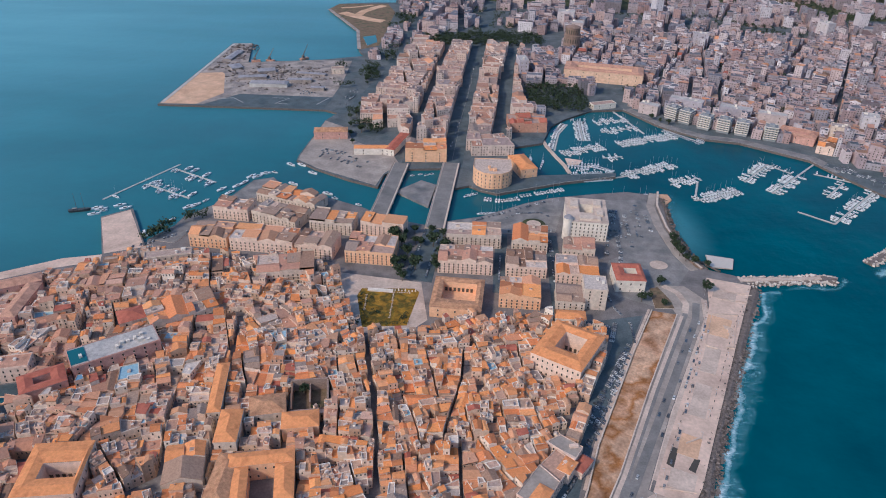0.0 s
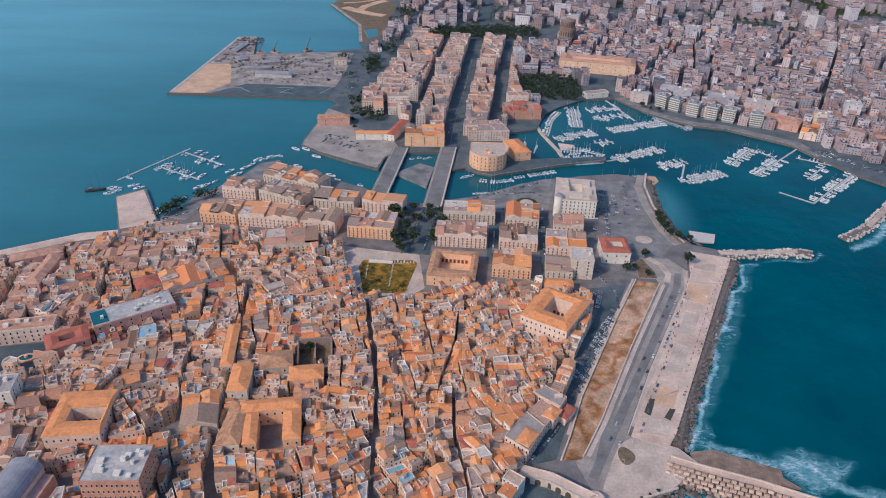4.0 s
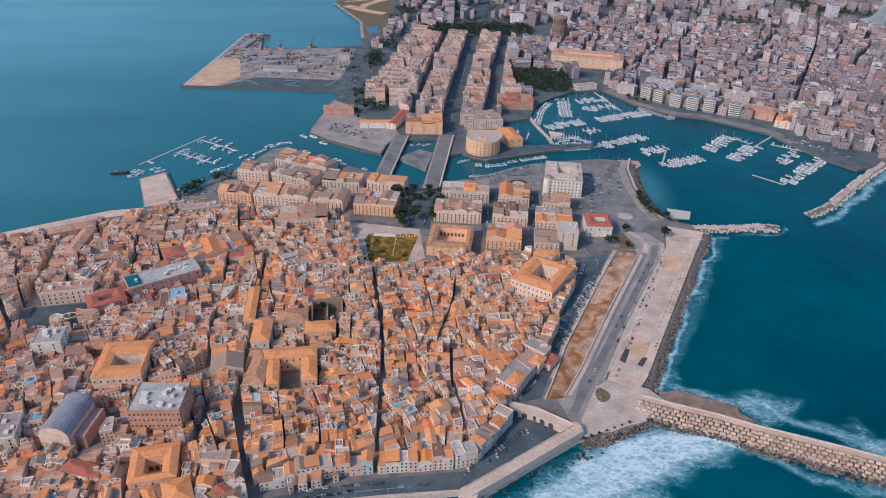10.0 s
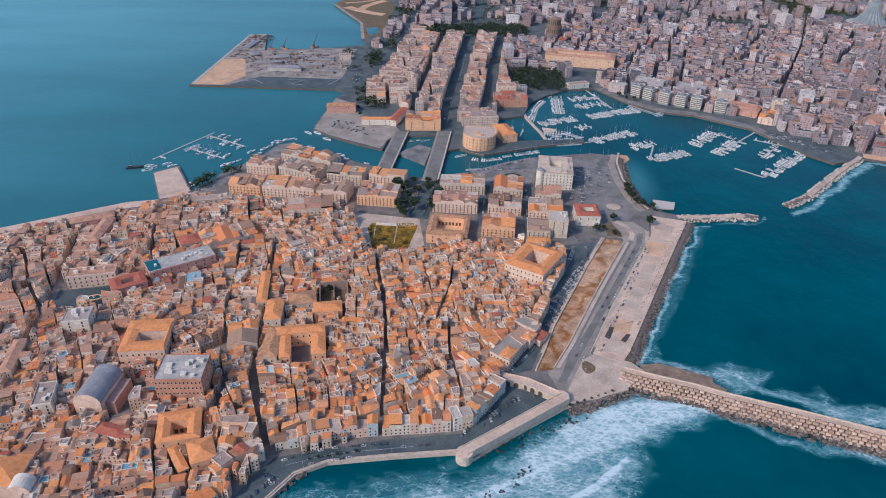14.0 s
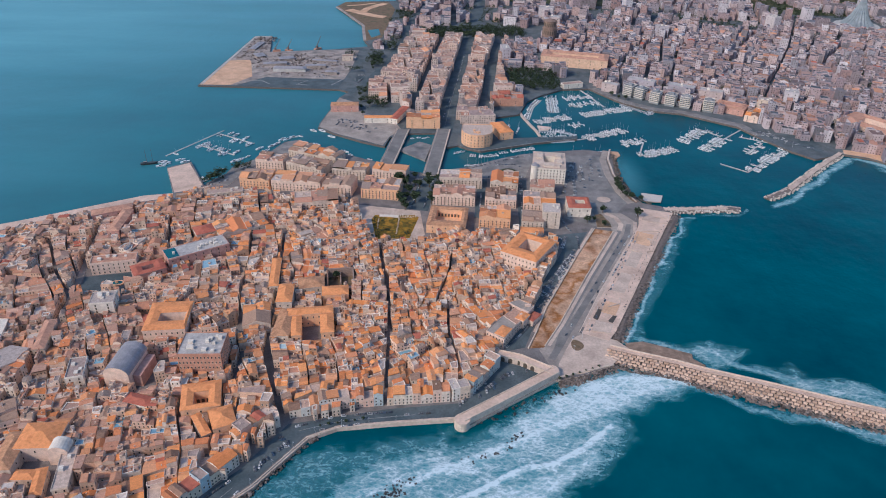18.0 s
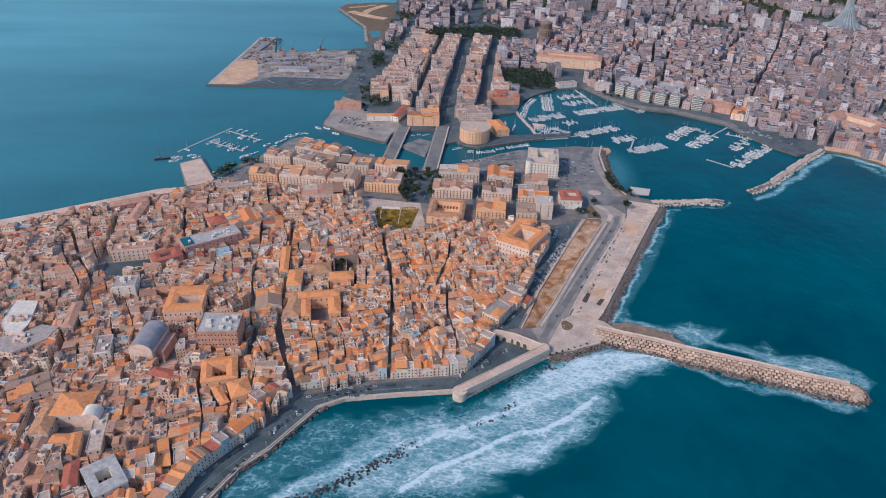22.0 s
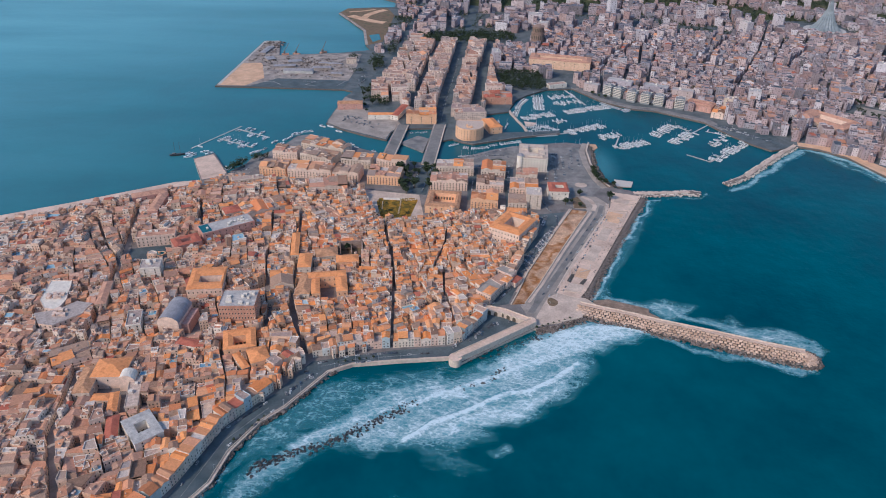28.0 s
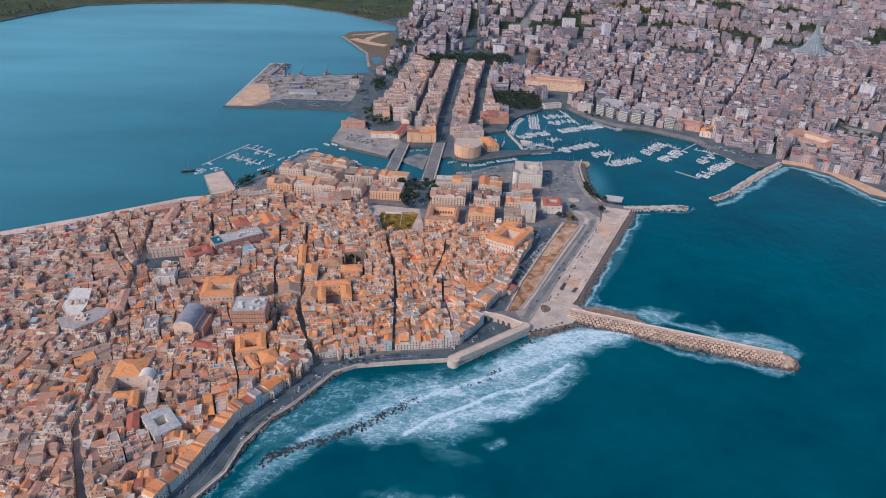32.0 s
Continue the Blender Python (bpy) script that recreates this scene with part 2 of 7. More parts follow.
def water_material():
    m = bpy.data.materials.new("sea_water")
    m.use_nodes = True
    n, ln = m.node_tree.nodes, m.node_tree.links
    b = n["Principled BSDF"]
    b.inputs["Roughness"].default_value = 0.22
    b.inputs["IOR"].default_value = 1.33
    b.inputs["Specular IOR Level"].default_value = 0.22
    geo = n.new("ShaderNodeNewGeometry")
    big = n.new("ShaderNodeTexNoise")
    big.inputs["Scale"].default_value, big.inputs["Detail"].default_value = 0.007, 9
    big.inputs["Roughness"].default_value = 0.66
    ln.new(geo.outputs["Position"], big.inputs["Vector"])
    ramp = n.new("ShaderNodeValToRGB")
    ramp.color_ramp.elements[0].position, ramp.color_ramp.elements[1].position = 0.3, 0.75
    ramp.color_ramp.elements[0].color = (0.0, 0.048, 0.072, 1)
    ramp.color_ramp.elements[1].color = (0.0, 0.102, 0.130, 1)
    ln.new(big.outputs[0], ramp.inputs[0])
    # the bay's paler sky reflection, painted into the base colour by position
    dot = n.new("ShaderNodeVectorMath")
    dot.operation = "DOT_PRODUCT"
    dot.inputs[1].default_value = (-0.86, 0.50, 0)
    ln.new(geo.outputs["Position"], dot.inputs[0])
    bay_sheen = n.new("ShaderNodeMapRange")
    bay_sheen.inputs[1].default_value, bay_sheen.inputs[2].default_value = 300, 1650
    bay_sheen.inputs[3].default_value, bay_sheen.inputs[4].default_value = 0.0, 0.85
    ln.new(dot.outputs["Value"], bay_sheen.inputs[0])
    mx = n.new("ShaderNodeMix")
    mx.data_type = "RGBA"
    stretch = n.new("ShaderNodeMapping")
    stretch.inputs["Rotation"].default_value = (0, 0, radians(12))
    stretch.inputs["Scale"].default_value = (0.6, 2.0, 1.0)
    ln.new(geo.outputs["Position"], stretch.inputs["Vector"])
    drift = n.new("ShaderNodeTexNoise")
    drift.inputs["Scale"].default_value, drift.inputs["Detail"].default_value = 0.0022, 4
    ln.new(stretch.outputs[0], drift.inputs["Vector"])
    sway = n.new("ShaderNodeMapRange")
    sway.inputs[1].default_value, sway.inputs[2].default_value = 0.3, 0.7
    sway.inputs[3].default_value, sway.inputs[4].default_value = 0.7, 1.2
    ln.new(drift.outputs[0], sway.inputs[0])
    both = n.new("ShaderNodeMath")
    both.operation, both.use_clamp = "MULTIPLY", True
    ln.new(bay_sheen.outputs[0], both.inputs[0]), ln.new(sway.outputs[0], both.inputs[1])
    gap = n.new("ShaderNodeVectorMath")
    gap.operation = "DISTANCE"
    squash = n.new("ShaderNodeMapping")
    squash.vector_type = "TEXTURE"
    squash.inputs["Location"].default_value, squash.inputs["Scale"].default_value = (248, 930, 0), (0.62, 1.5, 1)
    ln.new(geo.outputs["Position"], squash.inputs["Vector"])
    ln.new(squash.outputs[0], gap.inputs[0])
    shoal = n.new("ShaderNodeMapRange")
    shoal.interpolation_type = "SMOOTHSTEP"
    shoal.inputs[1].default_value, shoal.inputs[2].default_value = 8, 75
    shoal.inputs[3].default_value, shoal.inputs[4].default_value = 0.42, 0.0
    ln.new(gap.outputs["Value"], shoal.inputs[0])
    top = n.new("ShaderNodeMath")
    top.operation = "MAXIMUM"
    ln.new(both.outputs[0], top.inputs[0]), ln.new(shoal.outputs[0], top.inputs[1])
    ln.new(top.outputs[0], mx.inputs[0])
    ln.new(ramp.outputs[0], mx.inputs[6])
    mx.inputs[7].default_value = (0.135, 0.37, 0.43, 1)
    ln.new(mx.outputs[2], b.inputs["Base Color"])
    last = None
    for sc, st, dist in ((0.05, 0.5, 1.4), (0.22, 0.5, 0.4)):
        w = n.new("ShaderNodeTexNoise")
        w.inputs["Scale"].default_value, w.inputs["Detail"].default_value = sc, 5
        ln.new(geo.outputs["Position"], w.inputs["Vector"])
        bp = n.new("ShaderNodeBump")
        bp.inputs["Strength"].default_value, bp.inputs["Distance"].default_value = st, dist
        ln.new(w.outputs[0], bp.inputs["Height"])
        if last:
            ln.new(last.outputs[0], bp.inputs["Normal"])
        last = bp
    ln.new(last.outputs[0], b.inputs["Normal"])
    return m


def foam_material():
    """White water: cover grows with the stored density, torn up by stretched noise."""
    m = bpy.data.materials.new("foam")
    m.use_nodes = True
    n, ln = m.node_tree.nodes, m.node_tree.links
    b = n["Principled BSDF"]
    b.inputs["Roughness"].default_value = 0.8
    geo = n.new("ShaderNodeNewGeometry")
    mp = n.new("ShaderNodeMapping")
    mp.inputs["Rotation"].default_value = (0, 0, radians(-32))
    mp.inputs["Scale"].default_value = (0.55, 1.0, 1.0)
    ln.new(geo.outputs["Position"], mp.inputs["Vector"])

    def calc(op, a, c, d=None):
        q = n.new("ShaderNodeMath")
        q.operation = op
        for k, v in enumerate((a, c) if d is None else (a, c, d)):
            if isinstance(v, (int, float)):
                q.inputs[k].default_value = v
            else:
                ln.new(v, q.inputs[k])
        return q.outputs[0]

    def cloud(sc, dt, warp, rough=0.62):
        w = n.new("ShaderNodeTexNoise")
        w.inputs["Scale"].default_value, w.inputs["Detail"].default_value = sc, dt
        w.inputs["Roughness"].default_value, w.inputs["Distortion"].default_value = rough, warp
        ln.new(mp.outputs[0], w.inputs["Vector"])
        return w

    def lace(sc, thick):
        """Foam drawn out into a net: 1 on the strands, 0 in the holes."""
        off = n.new("ShaderNodeVectorMath")
        off.operation = "MULTIPLY_ADD"
        ln.new(cloud(sc * 1.3, 3, 0.0).outputs["Color"], off.inputs[0])
        off.inputs[1].default_value = (0.9 / sc, 0.9 / sc, 0)
        ln.new(mp.outputs[0], off.inputs[2])
        vo = n.new("ShaderNodeTexVoronoi")
        vo.feature = "DISTANCE_TO_EDGE"
        vo.inputs["Scale"].default_value = sc
        ln.new(off.outputs[0], vo.inputs["Vector"])
        q = n.new("ShaderNodeMapRange")
        q.interpolation_type = "SMOOTHSTEP"
        q.inputs[1].default_value, q.inputs[2].default_value = 0.0, thick
        q.inputs[3].default_value, q.inputs[4].default_value = 1.0, 0.0
        ln.new(vo.outputs["Distance"], q.inputs[0])
        return q.outputs[0]

    att = n.new("ShaderNodeAttribute")
    att.attribute_name = "cover"
    total = calc("MULTIPLY_ADD", lace(0.11, 0.34), 0.16, att.outputs["Fac"])
    total = calc("MULTIPLY_ADD", lace(0.30, 0.40), 0.20, total)
    total = calc("MULTIPLY_ADD", lace(0.75, 0.45), 0.16, total)
    total = calc("MULTIPLY_ADD", cloud(0.045, 4, 0.6).outputs[0], 0.50, total)
    total = calc("MULTIPLY_ADD", cloud(0.16, 9, 1.6, 0.72).outputs[0], 0.95, total)
    mr = n.new("ShaderNodeMapRange")
    mr.inputs[1].default_value, mr.inputs[2].default_value = 1.20, 2.0
    mr.inputs[3].default_value, mr.inputs[4].default_value = 0.0, 1.0
    ln.new(total, mr.inputs[0])
    # aerated water between the foam is paler and greener than the open sea
    ramp = n.new("ShaderNodeValToRGB")
    while len(ramp.color_ramp.elements) < 4:
        ramp.color_ramp.elements.new(0.5)
    for e, (at, c) in zip(ramp.color_ramp.elements, ((0.0, (0.004, 0.14, 0.18)), (0.22, (0.07, 0.29, 0.35)), (0.5, (0.20, 0.44, 0.515)), (0.95, (0.62, 0.73, 0.77)))):
        e.position, e.color = at, (*c, 1)
    ln.new(mr.outputs[0], ramp.inputs[0])
    ln.new(ramp.outputs[0], b.inputs["Base Color"])
    haze = calc("MINIMUM", calc("MULTIPLY", att.outputs["Fac"], 1.1), 0.85)
    ln.new(calc("MULTIPLY", calc("MAXIMUM", mr.outputs[0], haze), calc("MINIMUM", calc("MULTIPLY", att.outputs["Fac"], 4.0), 1.0)), b.inputs["Alpha"])
    return m


water_mat, foam_mat = water_material(), foam_material()


# ---- mesh helpers ----
from mathutils import geometry


class Mesh:
    """Collects faces with a material index each."""

    def __init__(self):
        self.v, self.f, self.k, self.t = [], [], [], []
        self.tone = 0.0

    def face(self, pts, k=0):
        s = len(self.v)
        self.v.extend(pts)
        self.f.append(tuple(range(s, s + len(pts))))
        self.k.append(k)
        self.t.append(self.tone)

    def shell(self, verts, faces, ks):
        s = len(self.v)
        self.v.extend(verts)
        for f, k in zip(faces, ks):
            self.f.append(tuple(i + s for i in f))
            self.k.append(k)
            self.t.append(self.tone)

    def prism(self, poly, z0, z1, side=0, top=0, tops=None):
        """A prism over a counter-clockwise outline; tops gives each corner its own height."""
        n = len(poly)
        tz = tops or [z1] * n
        vs = [(x, y, z0) for x, y in poly] + [(p[0], p[1], z) for p, z in zip(poly, tz)]
        fs = [(i, (i + 1) % n, n + (i + 1) % n, n + i) for i in range(n)] + [tuple(range(n, 2 * n))]
        self.shell(vs, fs, [side] * n + [top])

    def box(self, cx, cy, z0, sx, sy, sz, ang=0.0, k=0, top=None):
        self.prism(rect(cx, cy, sx, sy, ang), z0, z0 + sz, k, k if top is None else top)

    def data(self, name, mats, smooth=False):
        me = bpy.data.meshes.new(name)
        me.from_pydata(self.v, [], self.f)
        for m in mats:
            me.materials.append(m)
        me.polygons.foreach_set("material_index", self.k)
        if any(self.t):
            at = me.attributes.new("tone", "FLOAT", "FACE")
            at.data.foreach_set("value", self.t)
        if smooth:
            me.polygons.foreach_set("use_smooth", [True] * len(self.f))
        me.update()
        return me


def rect(cx, cy, sx, sy, deg=0.0):
    c, s = math.cos(radians(deg)), math.sin(radians(deg))
    return [(cx + a * sx / 2 * c - b * sy / 2 * s, cy + a * sx / 2 * s + b * sy / 2 * c) for a, b in ((-1, -1), (1, -1), (1, 1), (-1, 1))]


def part(name, mesh, mats, parent, label="", at=None, turn=0.0):
    """One mesh object under a thing. mesh: a Mesh, or mesh data to share."""
    me = mesh if isinstance(mesh, bpy.types.Mesh) else mesh.data(name, mats if isinstance(mats, (list, tuple)) else [mats])
    ob = new(name, me)
    ob.parent = parent
    if at:
        ob.location = at
    if turn:
        ob.rotation_euler = (0, 0, turn)
    if label:
        ob["label"] = label
    return ob


def thing(name, x, y, z, label, category, group="", turn=0.0, kind=""):
    ob = new(name)
    ob.location, ob.rotation_euler = (x, y, z), (0, 0, radians(turn))
    return tagged(ob, label, category, group, kind)


def solid(name, mesh, mats, label="", category="", group="", kind="", smooth=False):
    ob = new(name, mesh.data(name, mats if isinstance(mats, (list, tuple)) else [mats], smooth))
    return tagged(ob, label, category, group, kind)


def area(p):
    return 0.5 * sum(p[i - 1][0] * p[i][1] - p[i][0] * p[i - 1][1] for i in range(len(p)))


def ccw(p):
    return list(p) if area(p) > 0 else list(reversed(p))


def centre(p):
    return sum(q[0] for q in p) / len(p), sum(q[1] for q in p) / len(p)


def clip(poly, px, py, nx, ny):
    """The part of a convex outline on the side of (px, py) to which (nx, ny) points."""
    out = []
    for i in range(len(poly)):
        a, b = poly[i - 1], poly[i]
        da, db = (a[0] - px) * nx + (a[1] - py) * ny, (b[0] - px) * nx + (b[1] - py) * ny
        if (da > 0) != (db > 0):
            t = da / (da - db)
            out.append((a[0] + (b[0] - a[0]) * t, a[1] + (b[1] - a[1]) * t))
        if db > 0:
            out.append(b)
    return out


def inside(p, x, y):
    hit = False
    for i in range(len(p)):
        (x1, y1), (x2, y2) = p[i - 1], p[i]
        if (y1 > y) != (y2 > y) and x < (x2 - x1) * (y - y1) / (y2 - y1) + x1:
            hit = not hit
    return hit


def seg_dist(x, y, line):
    """Distance from points (arrays or numbers) to a polyline."""
    best = None
    for (x1, y1), (x2, y2) in zip(line, line[1:]):
        dx, dy = x2 - x1, y2 - y1
        t = np.clip(((x - x1) * dx + (y - y1) * dy) / (dx * dx + dy * dy), 0, 1)
        d = np.hypot(x - x1 - t * dx, y - y1 - t * dy)
        best = d if best is None else np.minimum(best, d)
    return best


def along(line, step, start=0.0):
    """Points and headings every step metres along a polyline."""
    out, left = [], start
    for (x1, y1), (x2, y2) in zip(line, line[1:]):
        ln = math.hypot(x2 - x1, y2 - y1)
        while left < ln:
            out.append((x1 + (x2 - x1) * left / ln, y1 + (y2 - y1) * left / ln, math.atan2(y2 - y1, x2 - x1)))
            left += step
        left -= ln
    return out


LAID = []  # pieces of ground so far; each lies a few millimetres above those before it


def slab(name, poly, z0, z1, mats, kind="structure", label="", category=""):
    """A flat piece of ground or quay of any outline."""
    p = ccw(poly)
    n = len(p)
    LAID.append(name)
    z1 += 0.003 * len(LAID)
    m = Mesh()
    tris = geometry.tessellate_polygon([[Vector((x, y, 0)) for x, y in p]])
    vs = [(x, y, z1) for x, y in p] + [(x, y, z0) for x, y in p]
    fs = []
    for a, b, c in tris:
        up = (p[b][0] - p[a][0]) * (p[c][1] - p[a][1]) - (p[c][0] - p[a][0]) * (p[b][1] - p[a][1]) > 0
        fs.append((a, b, c) if up else (a, c, b))
    ks = [0] * len(fs) + [len(mats) - 1] * n
    fs += [(n + i, n + (i + 1) % n, (i + 1) % n, i) for i in range(n)]
    m.shell(vs, fs, ks)
    me = m.data(name, mats)
    return tagged(new(name, me), label, category, kind=kind)


def ribbon(line, w):
    lft, rgt = [], []
    for i, (x, y) in enumerate(line):
        a, b = line[max(0, i - 1)], line[min(len(line) - 1, i + 1)]
        dx, dy = b[0] - a[0], b[1] - a[1]
        d = math.hypot(dx, dy)
        lft.append((x - dy / d * w / 2, y + dx / d * w / 2))
        rgt.append((x + dy / d * w / 2, y - dx / d * w / 2))
    return rgt + lft[::-1]


# ---- plan ----
ISLAND = [(-606, 700), (-568, 717), (-512, 751), (-446, 792), (-389, 825), (-354, 834), (-389, 912), (-362, 934), (-316, 850),
          (-320, 867), (-302, 898), (-299, 918), (-264, 961), (-245, 1015), (-223, 1025), (-207, 1002), (-163, 982), (-105, 952),
          (-71, 927), (-29, 914), (-1, 926), (31, 937), (85, 973), (117, 989), (177, 1004), (212, 1011), (245, 1003), (247, 971),
          (237, 905), (240, 869), (247, 842), (282, 828), (292, 811), (247, 725), (180, 593), (162, 545), (158, 510), (123, 493), (103, 488),
          (59, 456), (20, 426), (13, 437), (-36, 431), (-82, 424), (-104, 412), (-136, 363), (-155, 343), (-172, 309), (-179, 275),
          (-195, 249), (-230, 180), (-290, 60), (-420, -60), (-700, 40), (-840, 300), (-800, 520), (-700, 640)]
MAIN = [(-6000, 1300), (-2000, 1750), (-1352, 2047), (-1298, 2196), (-1219, 2324), (-1052, 2387), (-771, 2432), (-570, 2424), (-355, 2305), (-191, 2156),
        (-147, 2110), (-147, 2036), (-198, 2030), (-281, 2006), (-298, 1944), (-207, 1749), (-187, 1606), (-171, 1565), (-249, 1532),
        (-376, 1505), (-400, 1632), (-438, 1628), (-458, 1273), (-198, 1268), (-178, 1255), (-191, 1222), (-205, 1096), (-205, 1078),
        (-175, 1053), (-128, 1023), (-92, 1006), (-87, 1042), (-67, 1060), (-9, 1066), (2, 1040), (2, 1008), (19, 1017), (33, 1005),
        (53, 996), (74, 1005), (139, 1033), (207, 1054), (209, 1066), (142, 1056), (100, 1050)]
MAIN += [(92, 1090), (67, 1135), (124, 1159), (144, 1225), (169, 1257), (215, 1297), (267, 1305), (303, 1244), (318, 1225), (362, 1190),
         (406, 1180), (483, 1123), (500, 1082), (530, 1025), (556, 995), (593, 1011), (610, 1016), (641, 1003), (673, 971), (700, 891),
         (718, 877), (900, 760), (1400, 420), (3000, 100), (6000, 0), (6000, 7000), (-6000, 7000)]
GZ = 3.0

sea = Mesh()
for i in range(60):
    for j in range(44):
        x, y = -9000 + i * 300, -4000 + j * 300
        sea.face([(x, y, 0), (x + 300, y, 0), (x + 300, y + 300, 0), (x, y + 300, 0)])
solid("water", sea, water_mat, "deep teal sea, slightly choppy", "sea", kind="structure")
bed = Mesh()
bed.face([(-9000, -4000, -9), (9000, -4000, -9), (9000, 9000, -9), (-9000, 9000, -9)])
solid("ground", bed, rock_dark, "dark sea bed under the water", "ground", kind="structure")
slab("ground_island", ISLAND, -8, GZ, [ground_town, stone_pale], label="paved ground of the walled island town", category="ground")
slab("ground_mainland", MAIN, -8, GZ, [ground_main, rock_dark], label="built-up ground of the mainland", category="ground")

# streets, squares and strips laid on the ground
PLAZA = [(252, 822), (292, 810), (250, 725), (170, 560), (160, 545), (136, 556), (150, 586), (198, 684), (240, 774)]
DIRT = [(184, 764), (206, 759), (157, 658), (117, 571), (97, 533), (82, 531), (92, 556), (106, 596), (153, 700)]
ROADE = [(196, 806), (226, 806), (238, 786), (228, 752), (167, 632), (133, 558), (160, 536), (158, 512), (104, 492), (92, 530), (117, 571), (157, 658), (206, 759)]
slab("plaza", PLAZA, GZ, GZ + 0.5, [pave_pink, stone_pale], label="pinkish paved seaside esplanade", category="plaza")
slab("dirt_strip", DIRT, GZ, GZ + 0.12, [dirt, dirt], label="bare earth strip with dry brown weeds", category="dirt")
slab("road", ROADE, GZ, GZ + 0.10, [asphalt_worn, asphalt_worn], label="grey asphalt shore road", category="road")
SEAROAD = [(14, 440), (-36, 434), (-82, 427), (-106, 415), (-138, 366), (-157, 346), (-174, 312), (-181, 278), (-197, 250), (-225, 190),
           (-240, 195), (-217, 247), (-206, 263), (-189, 331), (-149, 380), (-122, 427), (-43, 447), (18, 456), (50, 500), (56, 512), (100, 494)]
slab("sea_road", SEAROAD, GZ, GZ + 0.10, [asphalt, asphalt], kind="structure", label="asphalt sea-front road with parking", category="road")
slab("car_park", [(150, 985), (230, 990), (226, 900), (232, 860), (240, 838), (216, 800), (190, 770), (150, 790), (160, 850), (175, 860)], GZ, GZ + 0.08, [quay_grey, quay_grey],
     label="grey asphalt car park by the harbour", category="car park")
slab("street_market", [(128, 745), (174, 756), (149, 701), (102, 598), (88, 558), (79, 532), (60, 526), (64, 545), (76, 560), (82, 600), (100, 640), (125, 680), (138, 712)], GZ, GZ + 0.08, [asphalt, asphalt],
     label="asphalt street with rows of parked cars", category="road")
slab("pavement_west", [(-606, 700), (-512, 751), (-389, 825), (-354, 834), (-350, 822), (-392, 806), (-470, 762), (-560, 702), (-610, 686)], GZ, GZ + 0.1, [pave_pink, stone_pale],
     label="pale paved waterside promenade", category="pavement")
slab("pier_top", [(-353, 836), (-387, 909), (-363, 930), (-318, 851)], GZ, GZ + 0.1, [pave_pink, concrete], label="pale concrete pier top", category="pier")
slab("square_temple", [(-118, 815), (-30, 800), (-22, 740), (-38, 722), (-86, 718), (-100, 775)], GZ, GZ + 0.06, [pave_pale, pave_pale], label="pale paved square round the ruin", category="square")
slab("lawn", [(-89, 775), (-86, 787), (-36, 789), (-31, 783), (-40, 731), (-79, 727)], GZ, GZ + 0.15, [grass_dry, stone_pale], label="yellow-green lawn round the temple ruin", category="lawn")
slab("avenue", [(-30, 908), (-8, 908), (-20, 800), (-48, 806)], GZ, GZ + 0.08, [asphalt, asphalt], label="tree-lined asphalt avenue", category="road")
slab("main_street", ribbon([(-404, 725), (-377, 602), (-354, 470), (-335, 377), (-327, 323), (-286, 244), (-270, 180)], 6.5), GZ, GZ + 0.08, [asphalt_worn, asphalt_worn], label="pale paved main street of the old town", category="road")
# the shadow lying on the square is put into its dark paving
slab("square_main", rect(-350, 622, 52, 36, 13), GZ, GZ + 0.08, [asphalt, asphalt], label="town square with its shadow painted as dark paving", category="square")
slab("quay_north", [(-190, 1222), (-203, 1096), (-203, 1080), (-175, 1056), (-95, 1010), (-88, 1045), (-70, 1075), (-80, 1100), (-140, 1150), (-160, 1200)], GZ, GZ + 0.1, [asphalt_worn, stone_pale],
     label="pale paved quay", category="quay")
slab("dock_yard", [(-250, 1530), (-376, 1503), (-400, 1630), (-436, 1626), (-456, 1276), (-200, 1271), (-190, 1400), (-190, 1530)], GZ, GZ + 0.1, [dock_grey, asphalt],
     label="dusty grey dock works yard", category="dock")
slab("dock_sand", [(-455, 1277), (-400, 1278), (-372, 1332), (-398, 1430), (-404, 1440), (-447, 1432)], GZ + 0.1, GZ + 0.2, [sand, sand], label="flat patch of tan sand on the dock", category="sand")
slab("dock_wall", ribbon([(-453, 1280), (-434, 1622), (-402, 1626)], 5), GZ + 0.1, GZ + 0.6, [concrete, concrete], label="pale concrete wall along the dock", category="wall")
slab("dock_quay", [(-456, 1275), (-200, 1270), (-195, 1325), (-345, 1330), (-388, 1278)], GZ + 0.1, GZ + 0.24, [asphalt, asphalt], label="dark asphalt quay of the dock", category="quay")
slab("cape_scrub", [(-281, 2004), (-298, 1944), (-207, 1752), (-186, 1606), (-150, 1640), (-145, 1800), (-140, 1930), (-165, 2020)], GZ, GZ + 0.1, [earth_dark, dock_grey], label="dark scrubby ground of the cape", category="ground")
for line, w in (([(-262, 1915), (-225, 1880), (-185, 1850), (-160, 1840)], 26), ([(-225, 1880), (-215, 1930), (-190, 1975), (-170, 2000)], 20), ([(-270, 1960), (-235, 1975), (-200, 2000)], 9)):
    slab("cape_track", ribbon(line, w), GZ, GZ + 0.2, [sand, sand], label="bare tan track on the cape", category="dirt")
slab("cape_edge", ribbon([(-296, 1944), (-206, 1752), (-187, 1612)], 7), GZ, GZ + 0.5, [dock_grey, stone_pale], label="pale stone edge of the cape", category="quay")
slab("beach", [(610, 1018), (641, 1005), (673, 973), (700, 893), (720, 879), (735, 890), (700, 960), (660, 1020), (615, 1035)], GZ - 2.5, GZ + 0.1, [sand, sand], label="narrow tan beach", category="beach")
